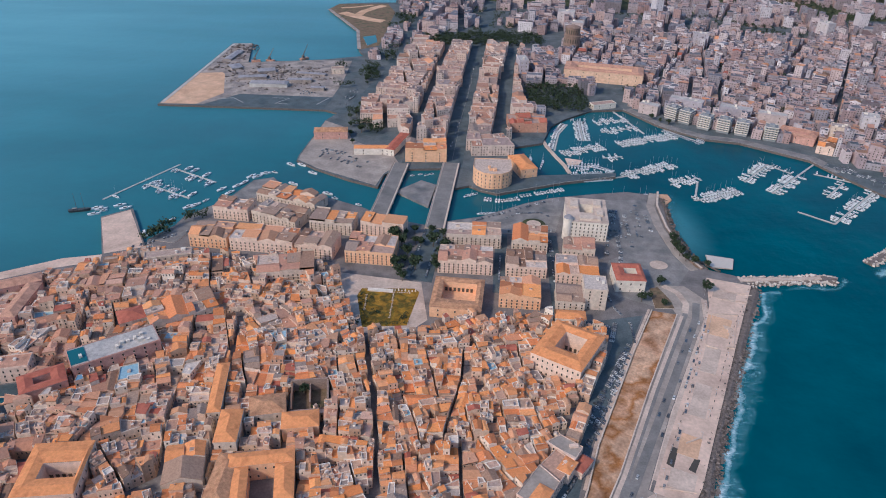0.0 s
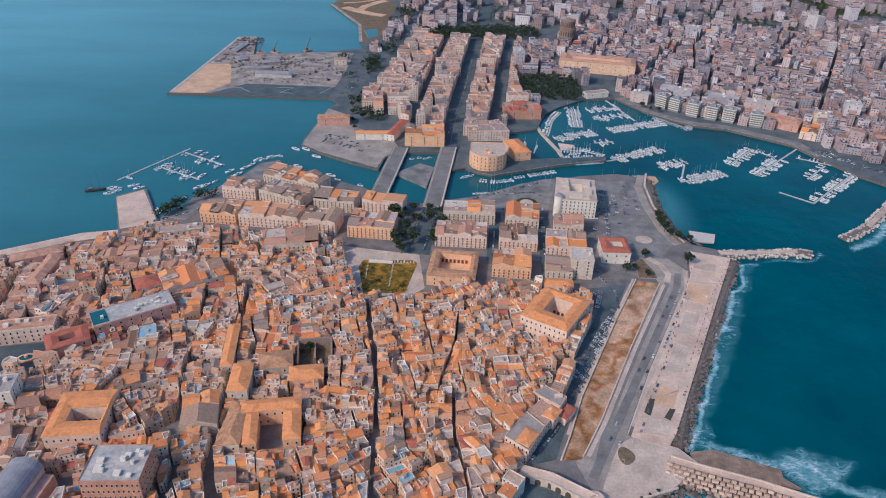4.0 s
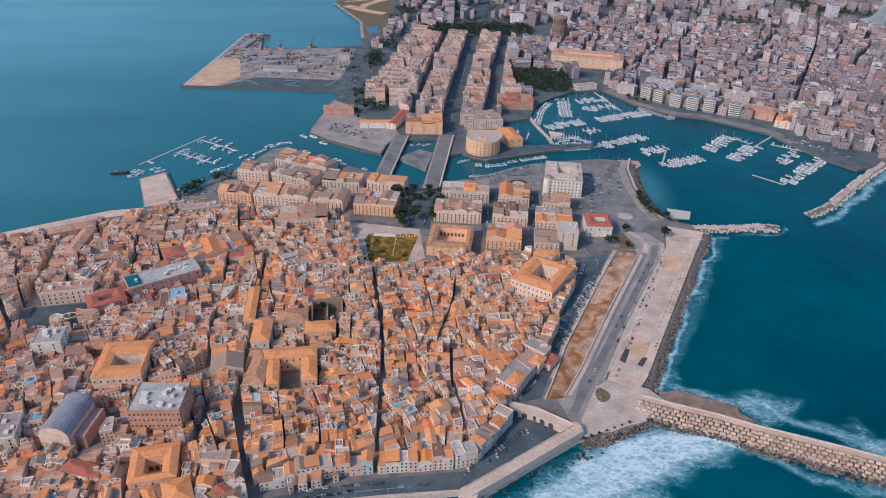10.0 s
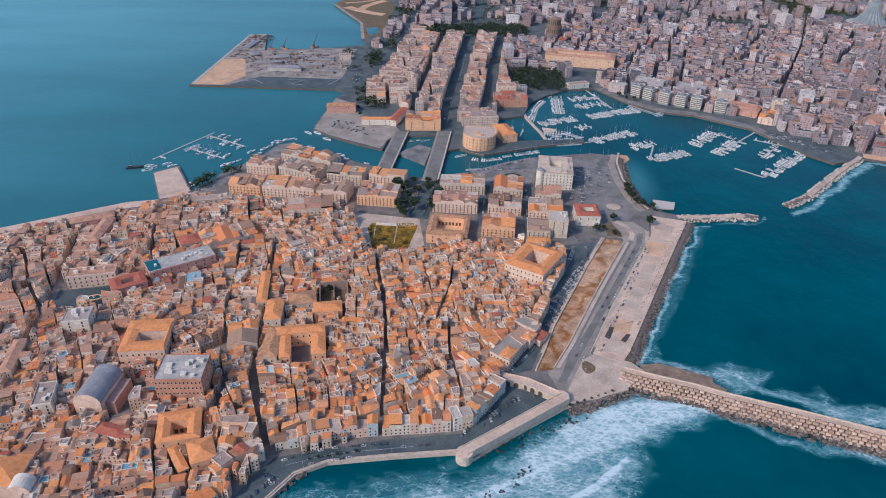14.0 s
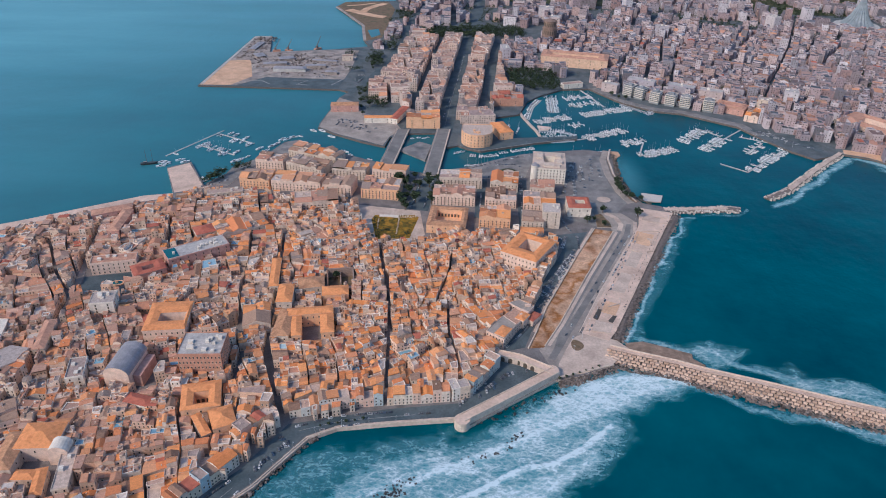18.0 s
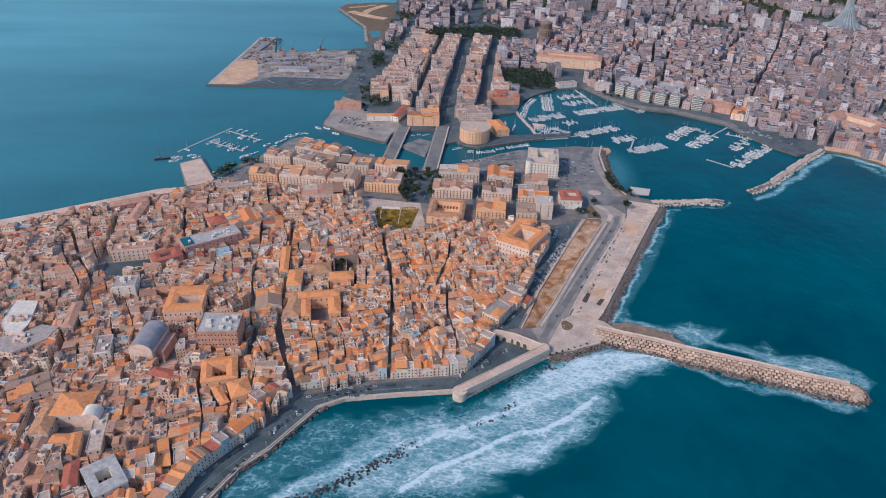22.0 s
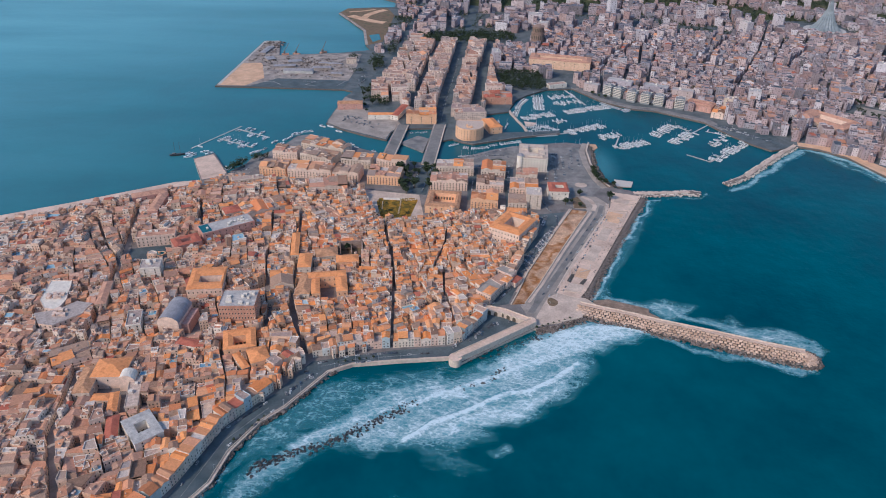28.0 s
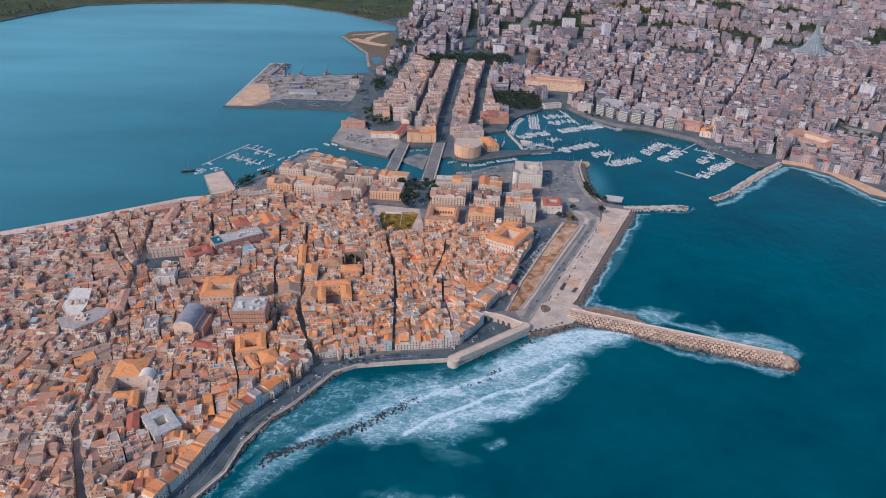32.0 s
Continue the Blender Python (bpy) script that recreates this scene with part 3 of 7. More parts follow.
slab("promenade", [(267, 1307), (303, 1246), (318, 1227), (362, 1192), (406, 1182), (483, 1125), (500, 1084), (516, 1092), (496, 1136), (412, 1196), (368, 1206), (314, 1250), (280, 1312)], GZ, GZ + 0.1, [quay_grey, stone_pale],
     label="pale curved harbour promenade", category="promenade")
AVE = [(-3, 1066), (10, 1245), (27, 1422), (49, 1645), (75, 1872), (89, 2066), (110, 2400)]
AVE2 = [(62, 1160), (75, 1266), (96, 1488), (116, 1626)]
AVE0 = [(-178, 1255), (-155, 1290), (-119, 1450), (-100, 1632), (-89, 1796), (-60, 2000)]
AVEM = [(-62, 1075), (-50, 1250), (-35, 1420), (-12, 1640)]

for line, w in ((AVE, 27), (AVE2, 20), (AVE0, 18), (AVEM, 12)):
    slab("road_avenue", ribbon(line, w), GZ, GZ + 0.08, [asphalt, asphalt], label="straight asphalt town avenue", category="road")

for line, w in (([(98, 752), (106, 898)], 13), ([(44, 786), (53, 898)], 12), ([(-30, 720), (150, 745)], 7), ([(500, 1112), (548, 1058), (580, 1026)], 12)):
    slab("street", ribbon(line, w), GZ, GZ + 0.08, [asphalt, asphalt], label="narrow asphalt street between the blocks", category="road")
# bridges
for bx, by, ex, ey, w in ((-85, 925, -68, 1075, 21), (-20, 905, -3, 1080, 22)):
    g = Mesh()
    for zz0, zz1, ww, k in ((3.2, 4.6, w, 1), (4.6, 4.64, w - 4.5, 0)):
        g.prism(ccw(ribbon([(bx, by), (ex, ey)], ww)), zz0, zz1, 1, k)
    br = solid("bridge", g, [asphalt_mid, stone_pale], "stone road bridge over the canal", "bridge")
    for side in (-1, 1):
        dx, dy = ex - bx, ey - by
        d = math.hypot(dx, dy)
        ox, oy = -dy / d * side * (w / 2 - 0.4), dx / d * side * (w / 2 - 0.4)
        q = Mesh()
        q.prism(ccw(ribbon([(bx + ox, by + oy), (ex + ox, ey + oy)], 0.5)), 4.6, 5.6, 0, 0)
        part("parapet", q, stone_pale, br)
    for t in (0.12, 0.3, 0.5, 0.7, 0.88):
        q = Mesh()
        q.box(bx + (ex - bx) * t, by + (ey - by) * t, -6, w - 1, 3.0, 9.2, math.degrees(math.atan2(ey - by, ex - bx)) - 90)
        part("pier", q, stone_pale, br)

# ---- houses ----
LOTS = {}  # occupancy, 2 m cells: height


def mark(poly, h):
    xs, ys = [p[0] for p in poly], [p[1] for p in poly]
    for i in range(int(min(xs) // 2), int(max(xs) // 2) + 1):
        for j in range(int(min(ys) // 2), int(max(ys) // 2) + 1):
            if inside(poly, i * 2 + 1, j * 2 + 1):
                LOTS[i, j] = h


def parcels(poly, rng, lot, block, street, out):
    """Cuts an outline into building lots; cuts of large pieces leave a street open."""
    a = abs(area(poly))
    if len(poly) < 3 or a < 14:
        return
    if a < lot * (rng.uniform(0.55, 1.5) if rng.random() < 0.85 else rng.uniform(1.5, 3.0)):
        out.append(ccw(poly))
        return
    i = max(range(len(poly)), key=lambda q: math.dist(poly[q - 1], poly[q]))
    ux, uy = poly[i][0] - poly[i - 1][0], poly[i][1] - poly[i - 1][1]
    d = math.hypot(ux, uy)
    ux, uy = ux / d, uy / d
    e = [p[0] * ux + p[1] * uy for p in poly]
    g = [-p[0] * uy + p[1] * ux for p in poly]
    if max(g) - min(g) > max(e) - min(e):
        ux, uy, e = -uy, ux, g
    cut = min(e) + (max(e) - min(e)) * rng.uniform(0.36, 0.64)
    tw = rng.uniform(-0.09, 0.09) if a < 2500 else rng.uniform(-0.3, 0.3)
    nx, ny = ux * math.cos(tw) - uy * math.sin(tw), ux * math.sin(tw) + uy * math.cos(tw)
    cx, cy = centre(poly)
    off = cut - (cx * ux + cy * uy)
    qx, qy = cx + ux * off, cy + uy * off
    gap = street * rng.uniform(0.3, 0.6) * (1.3 if a > 12000 else 1.0) if a > block else 0.0
    parcels(clip(poly, qx + nx * gap, qy + ny * gap, nx, ny), rng, lot, block, street, out)
    parcels(clip(poly, qx - nx * gap, qy - ny * gap, -nx, -ny), rng, lot, block, street, out)


def tidy(poly, least=0.8):
    """Drops corners that lie close together or on a straight edge."""
    out = [q for i, q in enumerate(poly) if math.dist(q, poly[i - 1]) > least]
    keep = []
    for i, q in enumerate(out):
        a, b = out[i - 1], out[(i + 1) % len(out)]
        turn = (q[0] - a[0]) * (b[1] - q[1]) - (q[1] - a[1]) * (b[0] - q[0])
        if abs(turn) > 0.06 * math.dist(a, q) * math.dist(q, b):
            keep.append(q)
    return keep


def split_lot(poly, rng):
    """Two halves of a lot, cut across its longest edge."""
    i = max(range(len(poly)), key=lambda q: math.dist(poly[q - 1], poly[q]))
    a, b = poly[i - 1], poly[i]
    d = math.dist(a, b)
    ux, uy, u = (b[0] - a[0]) / d, (b[1] - a[1]) / d, rng.uniform(0.34, 0.66)
    px, py = a[0] + (b[0] - a[0]) * u, a[1] + (b[1] - a[1]) * u
    halves = [tidy(clip(poly, px, py, ux * s, uy * s)) for s in (1, -1)]
    return [ccw(q) for q in halves if len(q) > 2 and abs(area(q)) > 8]


def shrink(poly, d):
    out = poly
    for i in range(len(poly)):
        a, b = poly[i - 1], poly[i]
        ln = math.dist(a, b)
        if ln > 0.01:
            nx, ny = -(b[1] - a[1]) / ln, (b[0] - a[0]) / ln
            out = clip(out, a[0] + nx * d, a[1] + ny * d, nx, ny)
    if len(out) == len(poly):
        k = min(range(len(out)), key=lambda q: sum(math.dist(out[(q + i) % len(out)], poly[i]) for i in range(len(poly))))
        out = out[k:] + out[:k]
    return out


def ridge_halves(poly, rng):
    i = max(range(len(poly)), key=lambda q: math.dist(poly[q - 1], poly[q]))
    ux, uy = poly[i][0] - poly[i - 1][0], poly[i][1] - poly[i - 1][1]
    d = math.hypot(ux, uy)
    ux, uy = ux / d, uy / d
    if rng.random() < 0.3:
        ux, uy = -uy, ux
    cx, cy = centre(poly)
    g = [-(p[0] - cx) * uy + (p[1] - cy) * ux for p in poly]
    mid = (max(g) + min(g)) / 2
    cx, cy = cx - uy * mid, cy + ux * mid
    return cx, cy, -uy, ux, (max(g) - min(g)) / 2


def build_roof(walls, roof, poly, z0, h, kind, rng, rk, rim=0):
    """Walls up to the eaves and the roof over one lot. rk: the roof's material index, rim: the parapet's."""
    if kind == "flat":
        inner = shrink(poly, 0.42 if rim else 0.3)
        if len(inner) != len(poly):
            walls.prism(poly, z0, h, 0, 1)
            return
        n = len(poly)
        lo, par = h, h + rng.uniform(0.4, 1.0)
        vs = [(x, y, z0) for x, y in poly] + [(x, y, par) for x, y in poly] + [(x, y, par) for x, y in inner] + [(x, y, lo) for x, y in inner]
        fs = []
        for i in range(n):
            j = (i + 1) % n
            fs += [(i, j, n + j, n + i), (n + i, n + j, 2 * n + j, 2 * n + i), (2 * n + i, 2 * n + j, 3 * n + j, 3 * n + i)]
        walls.shell(vs, fs, [0, rim, rim] * n)
        roof.face([(x, y, lo) for x, y in inner], rk)
        return
    cx, cy, nx, ny, half = ridge_halves(poly, rng)
    rise = half * rng.uniform(0.30, 0.42)
    if kind == "shed":
        s = rng.choice((-1, 1))
        hz = lambda p: h + rise * 0.8 * (1 + s * ((p[0] - cx) * nx + (p[1] - cy) * ny) / max(half, 0.1)) * 0.5
        pieces = [poly]
    else:
        hz = lambda p: h + rise * (1 - abs((p[0] - cx) * nx + (p[1] - cy) * ny) / max(half, 0.1))
        pieces = [clip(poly, cx, cy, nx, ny), clip(poly, cx, cy, -nx, -ny)]
    full = []
    if kind == "shed":
        full = poly
    else:
        for i in range(len(poly)):
            a, b = poly[i - 1], poly[i]
            da, db = (a[0] - cx) * nx + (a[1] - cy) * ny, (b[0] - cx) * nx + (b[1] - cy) * ny
            if da * db < 0:
                t = da / (da - db)
                full.append((a[0] + (b[0] - a[0]) * t, a[1] + (b[1] - a[1]) * t))
            full.append(b)
    n = len(full)
    walls.shell([(x, y, z0) for x, y in full] + [(p[0], p[1], hz(p)) for p in full], [(i, (i + 1) % n, n + (i + 1) % n, n + i) for i in range(n)], [0] * n)
    vs, fs = [], []
    for pc in pieces:
        m = len(pc)
        if m < 3:
            continue
        s = len(vs)
        vs += [(p[0], p[1], hz(p) + 0.3) for p in pc] + [(p[0], p[1], hz(p) - 0.05) for p in pc]
        fs += [tuple(range(s, s + m))] + [(s + m + i, s + m + (i + 1) % m, s + (i + 1) % m, s + i) for i in range(m)]
    roof.shell(vs, fs, [rk] * len(fs))


def window_spots(poly, z0, h, rng, floor=3.4, pitch=2.7, chance=0.85):
    """Window centres and headings on the faces that stand free of their neighbours."""
    out = []
    for i in range(len(poly)):
        a, b = poly[i - 1], poly[i]
        ln = math.dist(a, b)
        if ln < 2.6:
            continue
        dx, dy = (b[0] - a[0]) / ln, (b[1] - a[1]) / ln
        mx, my = (a[0] + b[0]) / 2 + dy * 1.5, (a[1] + b[1]) / 2 - dx * 1.5
        low = max(z0, LOTS.get((int(mx // 2), int(my // 2)), 0) + 0.4)
        n = max(1, int(ln / pitch))
        z = z0 + 2.0
        while z + 0.9 < h:
            if z - 0.9 > low or low == z0:
                for k in range(n):
                    if rng.random() < chance:
                        t = (k + 0.5) / n
                        out.append((a[0] + (b[0] - a[0]) * t, a[1] + (b[1] - a[1]) * t, z, math.atan2(dy, dx)))
            z += floor
    return out


def window_piece(m, x, y, z, a, w=1.0, h=1.7, k=0):
    """A shallow proud panel on a wall, on the outer side, dark like a shaded recess."""
    c, s = math.cos(a), math.sin(a)
    ox, oy = s * 0.07, -c * 0.07
    p = [(x - c * w / 2, y - s * w / 2), (x + c * w / 2, y + s * w / 2)]
    o = [(q[0] + ox, q[1] + oy) for q in p]
    vs = [(o[0][0], o[0][1], z - h / 2), (o[1][0], o[1][1], z - h / 2), (o[1][0], o[1][1], z + h / 2), (o[0][0], o[0][1], z + h / 2),
          (p[0][0], p[0][1], z - h / 2), (p[1][0], p[1][1], z - h / 2), (p[1][0], p[1][1], z + h / 2), (p[0][0], p[0][1], z + h / 2)]
    m.shell(vs, [(0, 1, 2, 3), (3, 2, 6, 7), (0, 3, 7, 4), (2, 1, 5, 6)], [k] * 4)


def frame_window(w, h):
    """A window with a pale surround, a sill and a dark pane set back in it; faces -y."""
    m = Mesh()
    for cx, cz, sx, sz in ((-w / 2 + 0.04, 0, 0.08, h), (w / 2 - 0.04, 0, 0.08, h), (0, h / 2 - 0.05, w, 0.10), (0, -h / 2 - 0.02, w + 0.3, 0.16)):
        m.box(cx, -0.06, cz - sz / 2, sx, 0.16, sz, 0, 0)
    m.face([(-w / 2 + 0.1, -0.03, -h / 2), (w / 2 - 0.1, -0.03, -h / 2), (w / 2 - 0.1, -0.03, h / 2), (-w / 2 + 0.1, -0.03, h / 2)], 1)
    return m


WINDOW = frame_window(1.3, 2.0).data("window", [stone_white, pane_dark])
WINDOW_TALL = frame_window(1.35, 2.2).data("window", [stone_pale, pane_dark])
DOORWAY = frame_window(1.5, 2.7).data("door", [stone_pale, timber])

# ---- landmark buildings ----
TAKEN = []  # outlines that the house rows keep clear of


def hip_top(m, sx, sy, z, rise, k, over=0.5):
    """A hipped roof over a rectangle about the origin."""
    a, b = sx / 2 + over, sy / 2 + over
    r = min(a, b)
    if sx >= sy:
        e0, e1 = (-a + r, 0, z + rise), (a - r, 0, z + rise)
        fs = [(0, 1, 5, 4), (1, 2, 5), (2, 3, 4, 5), (3, 0, 4)]
    else:
        e0, e1 = (0, -b + r, z + rise), (0, b - r, z + rise)
        fs = [(0, 1, 4), (1, 2, 5, 4), (2, 3, 5), (3, 0, 4, 5)]
    vs = [(-a, -b, z), (a, -b, z), (a, b, z), (-a, b, z), e0, e1]
    m.shell(vs, fs + [(3, 2, 1, 0)], [k] * 5)


def ring_roof(m, sx, sy, hx, hy, z, rise, k, ox=0.0, oy=0.0):
    """A roof round a court: up from the eaves to a ridge and down to the court's edge."""
    o = [(-sx / 2 - .5, -sy / 2 - .5), (sx / 2 + .5, -sy / 2 - .5), (sx / 2 + .5, sy / 2 + .5), (-sx / 2 - .5, sy / 2 + .5)]
    i = [(ox - hx / 2, oy - hy / 2), (ox + hx / 2, oy - hy / 2), (ox + hx / 2, oy + hy / 2), (ox - hx / 2, oy + hy / 2)]
    mid = [((p[0] + q[0]) / 2, (p[1] + q[1]) / 2) for p, q in zip(o, i)]
    vs = [(*p, z) for p in o] + [(*p, z + rise) for p in mid] + [(*p, z) for p in i]
    fs = []
    for a in range(4):
        b = (a + 1) % 4
        fs += [(a, b, 4 + b, 4 + a), (4 + a, 4 + b, 8 + b, 8 + a)]
    m.shell(vs, fs, [k] * 8)


def palazzo(x, y, sx, sy, turn, h, roof="hip", wall=None, tiles=None, label="", name="palazzo", floors=3, court=None, tall=True, clutter=0, group="", step=3.6):
    """A block with cornice, rows of framed windows and a roof: hip, flat, court (hx, hy, ox, oy) or u."""
    wall, tiles = wall or stone_pale, tiles or roof_tile
    step *= 2.7 if y > 1000 else 1.3 if roof == "mixed" else 1.65
    rng = random.Random(int(x * 7 + y * 13))
    t = thing(name, x, y, GZ, label, "building", group, turn)
    poly = rect(x, y, sx + 2, sy + 2, turn)
    TAKEN.append(poly)
    mark(poly, GZ + h)
    w, r, huts = Mesh(), Mesh(), []
    faces = [(-sx / 2, -sy / 2, sx / 2, -sy / 2), (sx / 2, -sy / 2, sx / 2, sy / 2), (sx / 2, sy / 2, -sx / 2, sy / 2), (-sx / 2, sy / 2, -sx / 2, -sy / 2)]
    if court:
        hx, hy, ox, oy = court
        vs = [(*p, z) for z in (0, h) for p in rect(0, 0, sx, sy)]
        w.shell(vs, [(i, (i + 1) % 4, 4 + (i + 1) % 4, 4 + i) for i in range(4)], [0] * 4)
        vs = [(*p, z) for z in (0.1, h) for p in rect(ox, oy, hx, hy)]
        w.shell(vs, [((i + 1) % 4, i, 4 + i, 4 + (i + 1) % 4) for i in range(4)], [0] * 4)
        w.face([(*p, 0.1) for p in rect(ox, oy, hx, hy)], 0)
        ring_roof(r, sx, sy, hx, hy, h + 0.2, 0.25 if tiles in (grey_flat, pave_pale) else min(sx - hx, sy - hy) * 0.09, 0, ox, oy)
        cy0, cy1 = oy - hy / 2, oy + hy / 2
        for k in range(int(hx / 4)):
            ar = Mesh()
            window_piece(ar, ox - hx / 2 + 2 + k * 4, cy1, 3.0, 0.0, 2.4, 4.0)
            part("arch", ar, dark_recess, t)
    elif roof == "mixed":
        bits = []
        parcels(rect(0, 0, sx, sy), rng, 250, 1e9, 0, bits)
        for q in bits:
            kind = rng.choice(("gable", "shed", "flat", "gable", "shed"))
            hh = h + rng.uniform(-1.8, 1.2)
            rr, ww = Mesh(), Mesh()
            build_roof(ww, rr, q, 0, hh, kind, rng, 0)
            part("wall", ww, [wall, flat_any], t)
            part("roof", rr, flat_any if kind == "flat" else rng.choice((tiles, tiles, old_any)), t)
            if rng.random() < 0.7:
                cx, cy = centre(q)
                rr = Mesh()
                rr.box(cx + rng.uniform(-2, 2), cy + rng.uniform(-2, 2), hh - 0.3, rng.uniform(1.2, 4), rng.uniform(1.2, 3.5), rng.uniform(1.8, 3.4), 0, 0, 1)
                part("roof_hut", rr, [wall, roof_flat], t)
    elif roof == "flat":
        build_roof(w, r, rect(0, 0, sx, sy), 0, h, "flat", rng, 0)
        for _ in range(clutter):
            bx, by = rng.uniform(-.38, .38) * sx, rng.uniform(-.36, .36) * sy
            q = Mesh()
            q.box(bx, by, h, rng.uniform(2, 5), rng.uniform(2, 4), rng.uniform(1.2, 3), 0)
            huts.append((q, stone_white))
    else:
        w.prism(rect(0, 0, sx, sy), 0, h, 0, 0)
        hip_top(r, sx, sy, h + 0.15, min(sx, sy) * 0.17, 0)
        for _ in range(clutter):
            bx, by = rng.uniform(-.3, .3) * sx, rng.uniform(-.3, .3) * sy
            q = Mesh()
            q.box(bx, by, h, rng.uniform(3, 7), rng.uniform(3, 6), rng.uniform(2.6, 4.5), 0)
            huts.append((q, wall))
    if r.f:
        top = part("roof", r, [tiles], t)
        for q, mt in huts:
            part("roof_hut", q, mt, top)
    if w.f:
        part("wall", w, [wall, flat_any], t)
    c = Mesh()
    for (x1, y1, x2, y2), (nx, ny) in zip(faces, ((0, -1), (1, 0), (0, 1), (-1, 0))):
        c.box((x1 + x2) / 2 + nx * 0.2, (y1 + y2) / 2 + ny * 0.2, h - 0.7, abs(x2 - x1) + 0.8 if nx == 0 else 0.4, abs(y2 - y1) if ny == 0 else 0.4, 0.7)
    fh = (h - (3.0 if roof == "mixed" else 1.2)) / floors
    if roof != "mixed":
        part("cornice", c, wall, t)
    elif y < 1000:
        for f in range(1, floors):
            q = Mesh()
            q.box(0, -sy / 2 - 0.25, f * fh - 0.1, sx, 0.5, 0.3)
            part("string_course", q, wall, t)
    for fi, (x1, y1, x2, y2) in enumerate(faces):
        if fi == 2:
            continue
        ln = math.hypot(x2 - x1, y2 - y1)
        n = max(2, int(ln / step / (1.0 if fi == 0 else 3.0 if roof == "mixed" else 1.3)))
        for f in range(floors):
            for k in range(n):
                tt = (k + 0.5) / n
                ground = f == 0 and k == n // 2
                me = DOORWAY if ground else (WINDOW_TALL if tall else WINDOW)
                part("door" if ground else "window", me, None, t, at=(x1 + (x2 - x1) * tt, y1 + (y2 - y1) * tt, 1.5 if ground else f * fh + fh * 0.55), turn=math.atan2(y2 - y1, x2 - x1))
    return t


def outline_block(poly, h, label, wall, top, floors=4, step=4.5, clutter=3):
    """A flat-roofed building over any convex outline, windows on every face."""
    cx, cy = centre(poly)
    p = ccw([(x - cx, y - cy) for x, y in poly])
    rng = random.Random(int(cx * 3 + cy))
    t = thing("palazzo", cx, cy, GZ, label, "building")
    TAKEN.append([(x * 1.04 + cx, y * 1.04 + cy) for x, y in p])
    mark(TAKEN[-1], GZ + h)
    w, r = Mesh(), Mesh()
    build_roof(w, r, p, 0, h, "flat", rng, 0)
    part("wall", w, [wall, top], t)
    if r.f:
        part("roof", r, [top], t)
    for _ in range(clutter):
        q = Mesh()
        q.box(rng.uniform(-8, 8), rng.uniform(-6, 6), h, rng.uniform(2, 6), rng.uniform(2, 5), rng.uniform(1.5, 3.2), rng.uniform(0, 40))
        part("roof_hut", q, wall, t)
    fh = (h - 1.0) / floors
    for i in range(len(p)):
        a, b = p[i - 1], p[i]
        ln = math.dist(a, b)
        if (b[0] - a[0]) < -0.5 * ln:
            continue
        n = max(1, int(ln / step))
        for f in range(floors):
            for k in range(n):
                u = (k + 0.5) / n
                part("window", WINDOW_TALL, None, t, at=(a[0] + (b[0] - a[0]) * u, a[1] + (b[1] - a[1]) * u, f * fh + fh * 0.55), turn=math.atan2(b[1] - a[1], b[0] - a[0]))


palazzo(95, 687, 43, 52, -31, 19, court=(19, 23, 1, 3), wall=plaster_pink, tiles=roof_orange, label="pale stone palace with orange tiled roof round a courtyard", step=2.5)
post = palazzo(145, 918, 44, 56, -6, 22, court=(15, 20, 0, 4), wall=stone_white, tiles=pave_pale, label="large white stone post office palace with tan roof round a court", floors=5, step=2.6)
for name, rr, z0, z1, r2, mt in (("turret", 5.0, 0, 25, 5.0, stone_white), ("dome", 5.2, 25, 28, 1.5, lead)):
    q = Mesh()
    vs = [(-20 + r * math.cos(a), -25 + r * math.sin(a), z) for r, z in ((rr, z0), (r2, z1)) for a in np.linspace(0, 2 * math.pi, 17)[:-1]]
    q.shell(vs, [(k, (k + 1) % 16, 16 + (k + 1) % 16, 16 + k) for k in range(16)] + [tuple(range(16, 32))], [0] * 17)
    part(name, q, mt, post)
for bx, by, sx, sy, h in ((-13, 12, 9, 20, 2.6), (12, 14, 8, 14, 3.0), (3, -20, 22, 8, 2.2), (14, -8, 7, 10, 2.4)):
    q = Mesh()
    q.box(bx, by, 22.2, sx, sy, h)
    part("roof_hut", q, stone_pale, post)
palazzo(170, 809, 28, 31, -1, 13, court=(12, 10, 2, 2), wall=stone_white, tiles=red_roof, label="pale building with bright red tiled roof", floors=2, step=5)
palazzo(5, 768, 46, 50, -6, 11, court=(31, 28, 1, 3), wall=stone_ochre, tiles=roof_brown, label="brown-roofed old market hall with arcaded court", floors=2, step=7)
